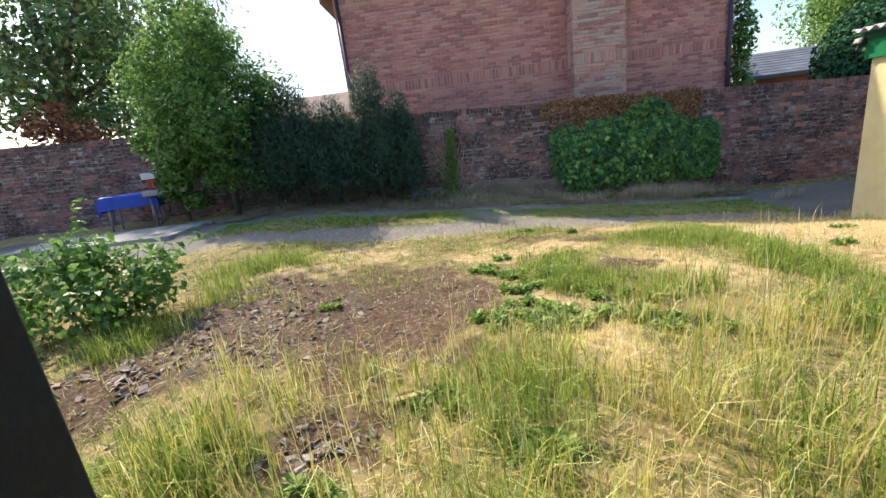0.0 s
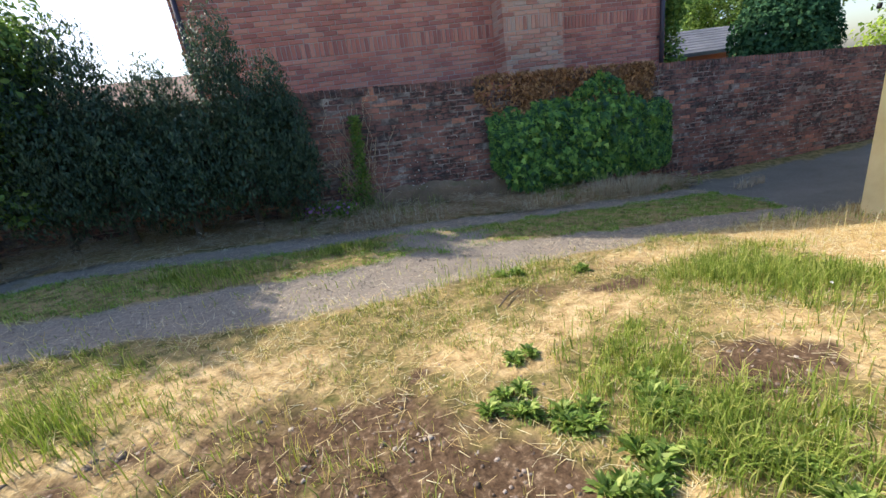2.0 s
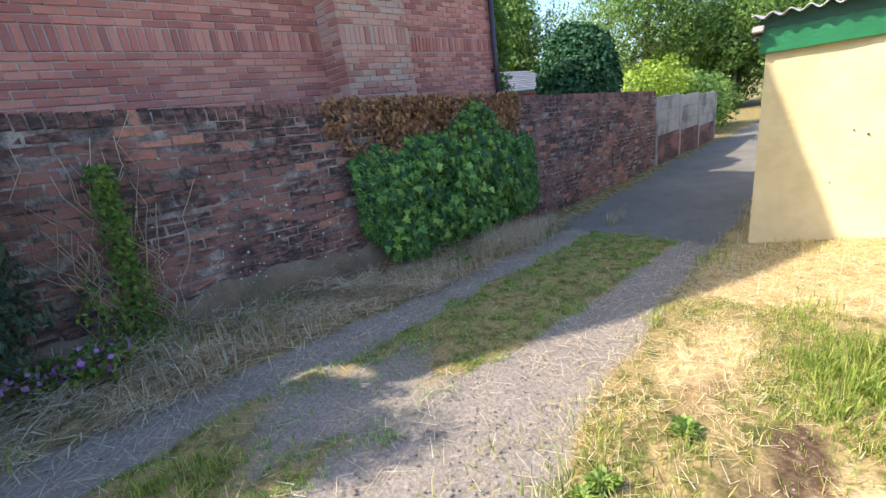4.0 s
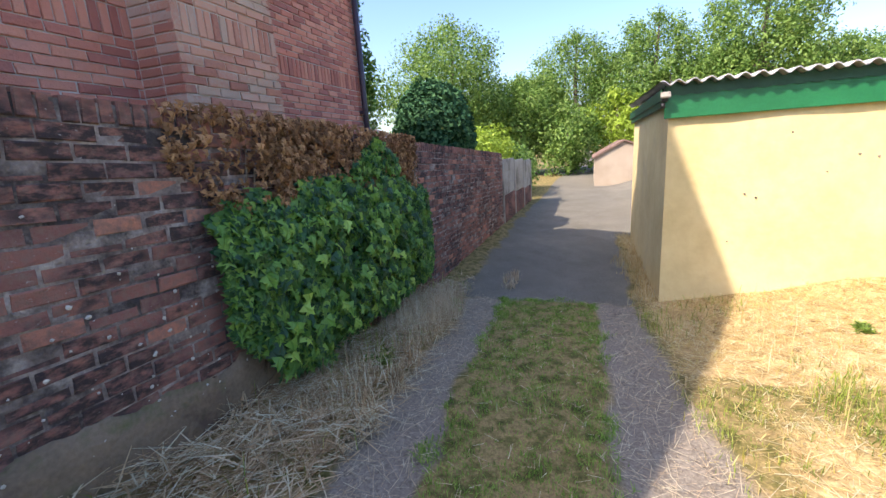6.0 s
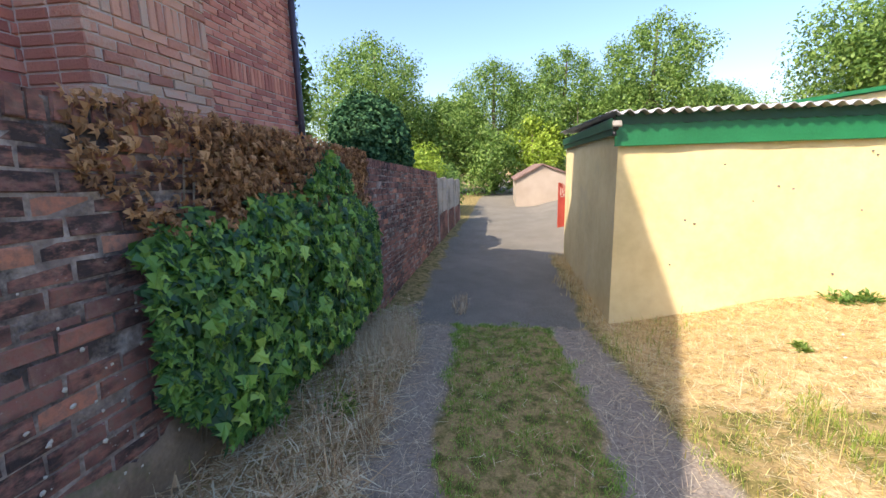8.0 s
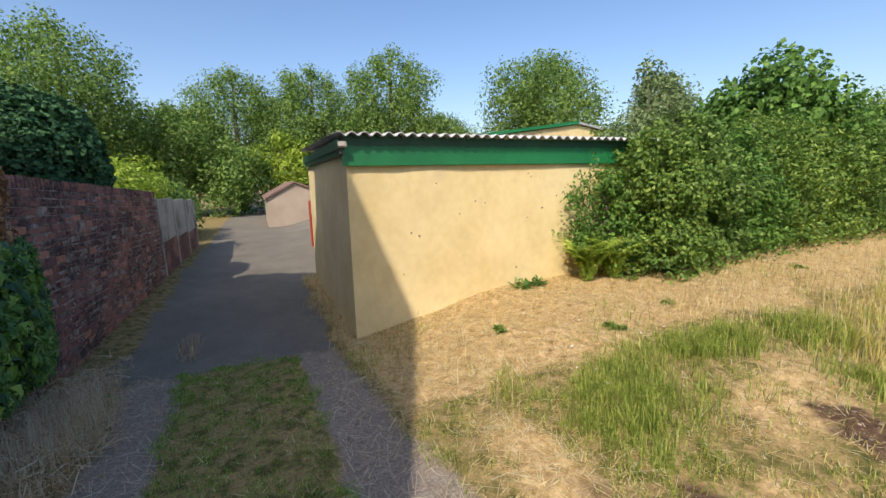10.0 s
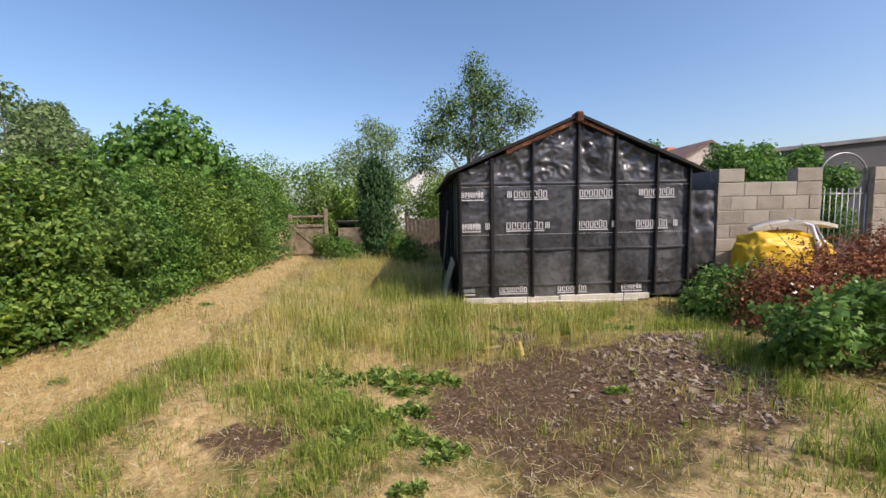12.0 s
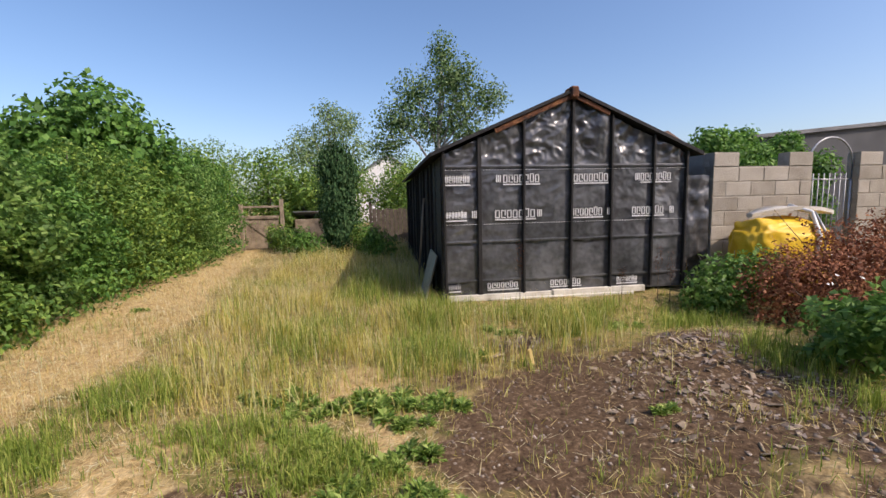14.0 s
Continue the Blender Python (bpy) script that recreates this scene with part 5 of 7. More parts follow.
def build_grass():
    lawn = lambda x, y: clear(x, y) * (1 - 0.75 * masks(x, y)[3]) * (1 - 0.5 * step(5.8, 6.5, y))
    p = scatter(190000, -3.5, 5.7, -9, 6.2, lambda x, y: lawn(x, y) * (0.35 + 0.65 * patchy(x, y, 1.6, 1, -0.6, 0.6)) * step(-9, 1.5, y).clip(0.25, 1))
    blades("short_grass", "short yellowing grass over the rough plot", p, RNG.uniform(0.02, 0.085, len(p)), 0.0028, 1.1, L_MIDGRASS)
    p = scatter(200000, -3.5, 5.7, -9, 6.2, lambda x, y: clear(x, y) * patchy(x, y, 1.15, 9, 0.0, 0.7) * (1 - 0.7 * masks(x, y)[3]) * step(-9, 2, y).clip(0.2, 1))
    blades("green_grass", "fresh green grass in patches", p, RNG.uniform(0.05, 0.17, len(p)), 0.0032, 0.8, L_GREENGRASS)
    p = scatter(130000, 2.2, 5.66, -9, 6.1, lambda x, y: clear(x, y) * masks(x, y)[3] * step(-9, 3, y).clip(0.3, 1))
    blades("mown_straw", "mown dry straw-coloured grass lying flat", p, RNG.uniform(0.06, 0.2, len(p)), 0.0046, 1.0, L_DRYGRASS, flat=True)
    p = scatter(80000, 2.2, 5.66, -9, 6.1, lambda x, y: clear(x, y) * masks(x, y)[3] * step(-9, 3, y).clip(0.3, 1))
    blades("dry_stubble", "short dry stubble", p, RNG.uniform(0.02, 0.06, len(p)), 0.0028, 1.2, L_DRYGRASS)
    p = scatter(105000, -3.3, 3.0, -8, 3.3, lambda x, y: clear(x, y) * meadow(x, y) * (0.25 + 0.75 * patchy(x, y, 2.1, 4, -0.5, 0.5)))
    blades("tall_grass", "tall yellow-green meadow grass beside the shed", p, tall(p) * RNG.uniform(0.4, 1.1, len(p)), 0.0034, 1.0, L_MIDGRASS)
    p = scatter(26000, -3.3, 3.0, -8, 3.3, lambda x, y: clear(x, y) * meadow(x, y) * patchy(x, y, 1.7, 14, -0.3, 0.5))
    blades("tall_grass", "tall fresh green grass beside the shed", p, tall(p) * RNG.uniform(0.5, 1.15, len(p)), 0.004, 0.8, L_GREENGRASS)
    p = scatter(16000, -3.3, 3.4, -8, 3.2, lambda x, y: clear(x, y) * meadow(x, y))
    blades("dry_stalks", "thin dry seeding grass stalks", p, tall(p) * RNG.uniform(0.7, 1.6, len(p)), 0.002, 0.7, L_DRYGRASS)
    for gx, gy, rx, ry, n, h in ((2.6, 4.55, 0.5, 0.6, 24000, 0.15), (2.9, 3.3, 0.32, 1.0, 22000, 0.17), (3.1, 5.15, 0.7, 0.25, 9000, 0.1), (0.95, 3.95, 0.45, 0.48, 17000, 0.13), (1.15, 3.5, 0.4, 0.3, 11000, 0.15), (1.7, 3.05, 0.5, 0.35, 9000, 0.17), (2.2, 4.95, 0.6, 0.3, 9000, 0.08), (2.6, 2.2, 0.4, 0.6, 8000, 0.22), (0.35, 1.9, 0.5, 0.6, 9000, 0.3), (-2.75, 1.5, 0.55, 0.5, 8000, 0.2), (-2.6, 2.75, 0.35, 0.6, 9000, 0.24), (-2.35, 3.75, 0.35, 0.4, 7000, 0.22), (-2.3, 4.5, 0.6, 0.3, 7000, 0.2), (-1.3, 1.5, 0.6, 0.35, 8000, 0.28), (-0.7, 2.35, 0.25, 0.2, 1500, 0.16), (1.6, 1.0, 0.6, 0.9, 10000, 0.24), (0.9, -1.2, 0.5, 1.4, 9000, 0.34), (2.3, 0.2, 0.3, 0.5, 3000, 0.2), (0.1, 0.75, 0.45, 0.5, 9000, 0.34), (-1.5, 0.85, 0.9, 0.25, 8000, 0.26), (-0.4, 6.95, 0.5, 0.2, 6000, 0.1), (-1.7, 6.6, 0.9, 0.3, 9000, 0.12), (0.75, 5.35, 0.35, 0.18, 3000, 0.08)):
        p = scatter(n, gx - 1.3 * rx, gx + 1.3 * rx, gy - 1.3 * ry, gy + 1.3 * ry, lambda x, y: 1.0 * clear(x, y) * step(1.25, 0.1, np.hypot((x - gx) / rx, (y - gy) / ry) + 0.35 * wobble(x, y, 3)))
        blades("green_tussock", "lush bright green grass tussock", p, h * RNG.uniform(0.4, 1.15, len(p)), 0.0036, 0.9, L_GREENGRASS)
    def strip(x, y):
        w = 0.07 * wobble(x, y, 3) + 0.05 * wobble(x, y, 9, 2)
        a, b = near_edges(x)[1], far_edges(x)[0]
        bare = 0.85 * step(1.4, 0.5, np.hypot((x - 0.75) / 0.75, (y - 6.95) / 0.5) + 2 * w)
        return step(a - 0.06, a + 0.08, y + w) * step(b + 0.06, b - 0.06, y + w) * step(5.62, 5.46, x + w) * (1 - bare) * (1 - 0.7 * step(1.2, 0.7, np.hypot((x - 2.45) / 0.25, (y - 7.15) / 0.12) + 3 * w))
    p = scatter(300000, -4, 5.7, 5.9, 8.2, lambda x, y: strip(x, y) * np.where(x > 1.3, 1, 0.7) * (0.45 + 0.55 * patchy(x, y, 2.2, 6, -0.6, 0.4)))
    blades("lane_grass", "green grass strip between the wheel tracks", p, RNG.uniform(0.015, 0.05, len(p)), 0.0032, 1.2, L_LANE)
    p = scatter(4000, -4, 5.7, 5.9, 8.2, strip)
    blades("lane_straw", "dry straw in the grass strip", p + np.array([[0, 0, 0.02]]), RNG.uniform(0.03, 0.1, len(p)), 0.0024, 1.0, L_STRAW, flat=True)
    verge = lambda x, y: step(-0.06, 0.14, y + 0.09 * wobble(x, y, 2) + 0.05 * wobble(x, y, 7) - far_edges(x)[1]) * step(8.83, 8.8, y) * step(6.2, 5.4, x)
    p = scatter(52000, -4.5, 6.2, 7.5, 8.83, verge)
    lift = 0.2 * RNG.uniform(0, 1, len(p)) ** 2 * patchy(p[:, 0], p[:, 1], 2.5, 12, -0.4, 0.6)
    p[:, 2] += lift
    blades("verge_straw", "tangled grey-brown dead grass along the wall foot", p, RNG.uniform(0.07, 0.24, len(p)), 0.0058, 1.6, L_VERGE, flat=True)
    p = scatter(11000, -1.0, 6.2, 7.9, 8.83, lambda x, y: verge(x, y) * patchy(x, y, 2.2, 23, -0.3, 0.6))
    blades("verge_straw", "arching pale dead grass along the wall foot", p, RNG.uniform(0.08, 0.26, len(p)), 0.0042, 1.9, L_VERGE)
    p = scatter(4500, -1.0, 6.2, 7.7, 8.83, lambda x, y: verge(x, y) * patchy(x, y, 2, 3, 0.0, 0.6))
    blades("verge_grass", "green grass in the wall foot verge", p, RNG.uniform(0.08, 0.28, len(p)), 0.0034, 0.9, L_GREENGRASS)
    p = scatter(5200, 3.4, 5.3, 8.05, 8.6, lambda x, y: step(1.2, 0.4, np.hypot((x - 4.3) / 0.9, (y - 8.35) / 0.3)))
    blades("straw_tuft", "pale arching straw tuft below the ivy", p, RNG.uniform(0.2, 0.42, len(p)), 0.0024, 1.3, L_STRAW)
    p = scatter(26000, -3, 5.6, 5.3, 8.5, lambda x, y: masks(x, y)[0] * np.where((x < 1.6) & (y < 7.2), 0.25, 1))
    blades("track_litter", "loose straw stalks scattered on the gravel tracks", p + np.array([[0, 0, -0.01]]), RNG.uniform(0.05, 0.2, len(p)), 0.0018, 1.0, L_STRAW, flat=True)
    p = scatter(7000, -3.2, 1.2, 1.4, 5.2, lambda x, y: masks(x, y)[1] * (0.04 + 0.96 * patchy(x, y, 2.4, 17, 0.2, 0.9)))
    blades("dirt_litter", "dry stalks scattered on the bare earth", p + np.array([[0, 0, 0.012]]), RNG.uniform(0.04, 0.13, len(p)), 0.002, 1.0, L_DRYGRASS, flat=True)
    p = scatter(16000, -3.2, 1.4, 1.4, 5.2, lambda x, y: masks(x, y)[1] * patchy(x, y, 2.8, 31, 0.2, 0.8))
    blades("sparse_grass", "sparse yellowing grass on the bare earth", p, RNG.uniform(0.04, 0.16, len(p)), 0.0026, 0.9, L_MIDGRASS)
    p = scatter(90000, -2.5, 3.4, 3.6, 6.1, lambda x, y: clear(x, y) * (0.1 + 0.9 * patchy(x, y, 2.6, 41, -0.2, 0.6)))
    blades("worn_grass", "worn mixed dry and green grass beside the lane", p, RNG.uniform(0.02, 0.07, len(p)), 0.003, 1.1, L_GREENGRASS)
    p = scatter(190000, -3.3, 5.6, -3, 6.1, lambda x, y: clear(x, y) * step(-4, 2.5, y).clip(0.2, 1) * (0.25 + 0.75 * patchy(x, y, 1.9, 51, -0.5, 0.6)))
    blades("thatch", "flattened dry straw thatch between the grass", p + np.array([[0, 0, 0.012]]), RNG.uniform(0.03, 0.12, len(p)), 0.0026, 1.0, L_DRYGRASS, flat=True)
    p = scatter(8000, 5.6, 9.8, 5.88, 6.4, lambda x, y: step(6.3, 6.0, y + 0.1 * wobble(x, y, 2)))
    blades("garage_verge", "dry grass along the shaded garage side", p, RNG.uniform(0.05, 0.16, len(p)), 0.003, 1.0, L_DRYGRASS)
    p = scatter(1800, 5.45, 5.68, 2.2, 5.9, lambda x, y: patchy(x, y, 3.0, 6, -0.1, 0.8))
    blades("garage_verge", "dry grass tufts at the foot of the yellow wall", p, RNG.uniform(0.03, 0.12, len(p)), 0.003, 0.8, L_DRYGRASS)
    p = scatter(700, 5.9, 6.6, 7.6, 8.0, lambda x, y: step(1, 0.5, np.hypot((x - 6.25) / 0.4, (y - 7.8) / 0.14)))
    blades("straw_tuft", "small straw tuft in the tarmac", p, RNG.uniform(0.08, 0.2, len(p)), 0.003, 1.2, L_STRAW)
    p = scatter(42000, 1.4, 4.9, -9, 2.8, lambda x, y: clear(x, y) * step(1.2, 2.2, x - 0.12 * y) * (0.25 + 0.75 * patchy(x, y, 1.5, 61, -0.6, 0.5)) * step(5.0, 3.6, x + 0.1 * y).clip(0.25, 1))
    blades("dry_field", "pale golden dry grass across the plot", p, RNG.uniform(0.05, 0.2, len(p)), 0.003, 1.3, L_DRYGRASS)
    # seed heads along the plot edge
    p = scatter(60, 2.6, 5.0, 4.9, 5.5, lambda x, y: np.ones_like(x) * 0.9)
    blades("seed_stalks", "seeding grass stalks along the plot edge", p, RNG.uniform(0.2, 0.4, len(p)), 0.003, 0.3, L_DRYGRASS)


def build_pebbles():
    for label, n, area, w, s in (("small stones and crumbs of earth on bare ground", 15000, (-3.6, 2.2, 1.3, 5.2), lambda x, y: masks(x, y)[1], (0.003, 0.016)),
                                 ("loose gravel on the wheel tracks", 13000, (-3.5, 6.0, 5.7, 8.5), lambda x, y: masks(x, y)[0], (0.002, 0.0065)),
                                 ("pale rubble stones by the brambles", 420, (-3.4, -1.5, 3.0, 4.6), lambda x, y: np.ones_like(x) * 0.8, (0.01, 0.032))):
        p = scatter(n, *area, w)
        k = len(p)
        r = RNG.uniform(*s, k)[:, None] * RNG.uniform(0.7, 1.3, (k, 3)) * np.array([[1, 1, 0.6]])
        c = np.array([[-1, -1, -1], [1, -1, -1], [1, 1, -1], [-1, 1, -1], [-.7, -.7, 1], [.7, -.7, 1], [.7, .7, 1], [-.7, .7, 1]]) * 0.8
        a = RNG.uniform(0, 6.28, k)
        cc = c[None] * r[:, None] * RNG.uniform(0.75, 1.2, (k, 8, 1))
        x = cc[:, :, 0] * np.cos(a)[:, None] - cc[:, :, 1] * np.sin(a)[:, None]
        y = cc[:, :, 0] * np.sin(a)[:, None] + cc[:, :, 1] * np.cos(a)[:, None]
        g = -0.012 if "gravel" in label else 0.01
        v = (np.stack([x, y, cc[:, :, 2]], 2) + p[:, None] + np.array([[[0, 0, g]]])).reshape(-1, 3)
        f = np.array([[0, 3, 2, 1], [4, 5, 6, 7], [0, 1, 5, 4], [1, 2, 6, 5], [2, 3, 7, 6], [3, 0, 4, 7]])
        f = (np.arange(k)[:, None, None] * 8 + f[None]).reshape(-1, 4)
        tagged(new("stones", quads("stones", v, f, M_TRACKSTONE if "gravel" in label else M_STONE)), label, "stones", kind="stuff")


def weed(at, r, n, size, material, label, name="weed"):
    """A loose clump of broad leaves rising from several crowns in the ground."""
    b = (at[0], at[1], gz1(*at) - 0.015)
    ob = thing(name, label, "weed", b)
    k = max(3, int(r * 34))
    c = np.stack([RNG.normal(size=k) * r * 0.55, RNG.normal(size=k) * r * 0.4, np.zeros(k)], 1)
    who = RNG.randint(0, k, n)
    a, el = RNG.uniform(0, 6.28, n), RNG.uniform(0.15, 1.25, n)
    d = np.stack([np.cos(a) * np.cos(el), np.sin(a) * np.cos(el), np.sin(el)], 1)
    reach = size * RNG.uniform(0.5, 1.5, n)
    p = c[who] + d * reach[:, None]
    nr = np.stack([-np.cos(a) * np.sin(el), -np.sin(a) * np.sin(el), np.cos(el) + 0.3], 1) + RNG.normal(size=(n, 3)) * 0.3
    tagged(part("leaves", leaves_mesh("leaves", p, nr, size, material, 0.36, d), None, ob), kind="stuff")
    part("stem", tube([(c[0][0], c[0][1], -0.02), (c[0][0], c[0][1], size)], [0.006, 0.003], 5), L_HEDGE, ob)
    return ob


def fern(at, n, length, seed):
    ob = thing("fern", "bright green fern clump at the foot of the yellow wall", "fern", (at[0], at[1], gz1(*at)))
    rnd = random.Random(seed)
    pts, nrs, als, sz = [], [], [], []
    for k in range(n):
        a = rnd.uniform(0, 6.28)
        L = length * rnd.uniform(0.7, 1.1)
        stem = []
        for i in range(26):
            u = i / 25
            r = L * (0.1 * u + 0.46 * u * u)
            z = L * (1.1 * u - 0.5 * u * u)
            c = Vector((r * math.cos(a), r * math.sin(a), z))
            stem.append(c)
            w = 0.16 * L * math.sin(math.pi * min(1, 0.12 + u * 0.88)) + 0.01
            for sg in (1, -1):
                sd = Vector((-math.sin(a), math.cos(a), 0)) * sg
                pts.append(c + sd * w * 0.5)
                als.append(sd + Vector((math.cos(a), math.sin(a), 0)) * 0.4)
                nrs.append(Vector((0, 0, 1)) + Vector((math.cos(a), math.sin(a), 0)) * -0.3)
                sz.append(w)
        part("frond_stem", tube([stem[0], stem[8], stem[16], stem[25]], [0.005, 0.004, 0.003, 0.001], 4), L_FERN, ob)
    tagged(part("fronds", leaves_mesh("fronds", np.array(pts), np.array(nrs), np.array(sz), L_FERN, 0.3, np.array(als)), None, ob), kind="stuff")


def stems(parent, starts, ends, r, material, n=5, sag=0.1, name="stem"):
    for s, e in zip(starts, ends):
        s, e = Vector(s), Vector(e)
        pts = [s.lerp(e, i / n) + Vector((RNG.normal() * sag * 0.3, RNG.normal() * sag * 0.15, 0)) for i in range(n + 1)]
        part(name, tube(pts, r, 5), material, parent)


def build_ivy():
    ivy = thing("ivy", "green ivy bush climbing the brick wall with dead brown top", "ivy")
    n = 8500
    x = RNG.uniform(2.12, 5.55, n)
    top = 1.18 + 0.28 * np.sin((x - 2.0) / 3.5 * 3.1) - 0.05 * (x - 2) + 0.08 * wobble(x, x, 5)
    bottom = 0.5 - 0.55 * step(2.05, 2.7, x) + 0.02 * (x - 3) + 0.06 * wobble(x, x, 4, 3)
    u = RNG.uniform(0, 1, n)
    z = bottom + (top - bottom) * u
    round_ = np.sin(np.pi * np.clip((x - 1.95) / 3.65, 0, 1)) ** 0.4 * np.sin(np.pi * np.clip(0.12 + 0.83 * u, 0, 1)) ** 0.5
    depth = 0.3 * round_ * (1 + 0.3 * wobble(x, z, 4)) * RNG.uniform(0.55, 1.0, n)
    p = np.stack([x, WALL_Y - 0.02 - depth, z], 1)
    tagged(part("leaves", leaves_mesh("leaves", p, np.array([[0, -1, 0.35]]) + RNG.normal(size=(n, 3)) * 0.45, 0.092, L_IVY, along=np.tile([0, -0.1, -1.0], (n, 1)), lobed=True), None, ivy, "glossy green lobed ivy leaves"), kind="stuff")
    one = leaves_mesh("leaf", np.zeros((1, 3)), np.array([[0, -1.0, 0.25]]), 0.1, L_IVY_LEAF, along=np.array([[0, 0, -1.0]]), lobed=True)
    for k in range(280):
        lx, u = RNG.uniform(2.3, 4.6), RNG.uniform(0.08, 0.95)
        lz = lerp(-0.02, 1.15 + 0.2 * math.sin((lx - 2) * 0.88), u)
        ob = new("leaf", one)
        ob.parent = ivy
        ob.matrix_basis = pose(lx, WALL_Y - 0.05 - 0.3 * math.sin(math.pi * min(1, (lx - 1.95) / 3.65)) ** 0.4 * math.sin(math.pi * (0.12 + 0.83 * u)) ** 0.5 * RNG.uniform(0.9, 1.1), lz, RNG.uniform(-35, 25), RNG.uniform(-45, 45), RNG.uniform(-40, 40)) @ Matrix.Scale(RNG.uniform(0.7, 1.25), 4)
    n = 500
    a = RNG.uniform(3.6, 4.5, n)
    p = np.stack([a, WALL_Y - 0.08 - RNG.uniform(0, 0.12, n), 1.35 + 0.35 * RNG.uniform(0, 1, n) * (1 - np.abs(a - 4.1) * 1.6).clip(0.05, 1)], 1)
    tagged(part("leaves", leaves_mesh("leaves", p, np.array([[0, -1, 0.3]]) + RNG.normal(size=(n, 3)) * 0.5, 0.08, L_IVY, along=np.tile([0, 0, -1.0], (n, 1)), lobed=True), None, ivy), kind="stuff")
    n = 9000
    x = RNG.uniform(1.98, 5.15, n)
    tp = wall_top(x) + 0.03
    z = tp - (RNG.uniform(0, 1, n) ** 1.1) * (0.95 - 0.35 * step(3, 5, x) - 0.6 * step(2.5, 1.98, x))
    keep = RNG.uniform(size=n) < (0.25 + 0.75 * patchy(x, z, 2.6, 8, -0.6, 0.3)) * np.where(x < 2.7, 0.55, 1)
    x, z = x[keep], z[keep]
    n = len(x)
    p = np.stack([x, WALL_Y - 0.02 - RNG.uniform(0.0, 0.13, n) * step(1.95, 2.6, x), z], 1)
    tagged(part("dead_leaves", leaves_mesh("dead_leaves", p, np.array([[0, -1, 0.1]]) + RNG.normal(size=(n, 3)) * 0.6, 0.052, L_DEAD, along=np.tile([0, -0.2, -1.0], (n, 1)), curl=0.35, lobed=True), None, ivy, "dry brown curled ivy leaves"), kind="stuff")
    st = [(RNG.uniform(2.1, 5.2), WALL_Y - 0.03, 0.1) for _ in range(26)]
    en = [(s[0] + RNG.normal() * 0.3, WALL_Y - 0.03, 1.3 + RNG.uniform(0, 0.45)) for s in st]
    stems(ivy, st, en, 0.006, M_GREYWOOD)
    # thin climber with bare stems further along
    cl = thing("climber", "thin half-bare climber with a narrow strip of green leaves", "climber")
    st = [(0.0 + RNG.uniform(-0.3, 0.3), WALL_Y - 0.05, 0.15) for _ in range(44)]
    en = [(s[0] + RNG.normal() * 0.22, WALL_Y - 0.05, 0.7 + RNG.uniform(0, 1.2)) for s in st]
    stems(cl, st, en, 0.0028, L_STRAW, 9, 0.14)
    n = 1300
    z = RNG.uniform(0.15, 1.55, n)
    x = 0.02 + 0.06 * z + RNG.normal(size=n) * (0.045 + 0.07 * step(0.8, 0.2, z)) - np.where(RNG.uniform(size=n) < 0.25 * step(0.9, 0.5, z), 0.25, 0)
    p = np.stack([x, WALL_Y - 0.03 - RNG.uniform(0, 0.12, n), z], 1)
    tagged(part("leaves", leaves_mesh("leaves", p, np.array([[0, -1, 0.3]]) + RNG.normal(size=(n, 3)) * 0.6, 0.045, L_HEDGE), None, cl), kind="stuff")
    fl = thing("flowers", "low purple flowering plant at the wall foot", "flowers", (-0.35, 8.45, gz1(-0.35, 8.45)))
    p, d = cloud([(0, 0, 0.14, 0.3, 0.16, 0.15), (-0.4, 0.1, 0.16, 0.3, 0.16, 0.16)], 700)
    tagged(part("leaves", leaves_mesh("leaves", p, d + RNG.normal(size=p.shape) * 0.6, 0.05, L_HEDGE), None, fl), kind="stuff")
    p, d = cloud([(0, -0.05, 0.2, 0.25, 0.12, 0.1), (-0.4, 0.0, 0.2, 0.2, 0.1, 0.1)], 90)
    tagged(part("petals", leaves_mesh("petals", p, d, 0.045, M_PURPLE, 0.9), None, fl), kind="stuff")


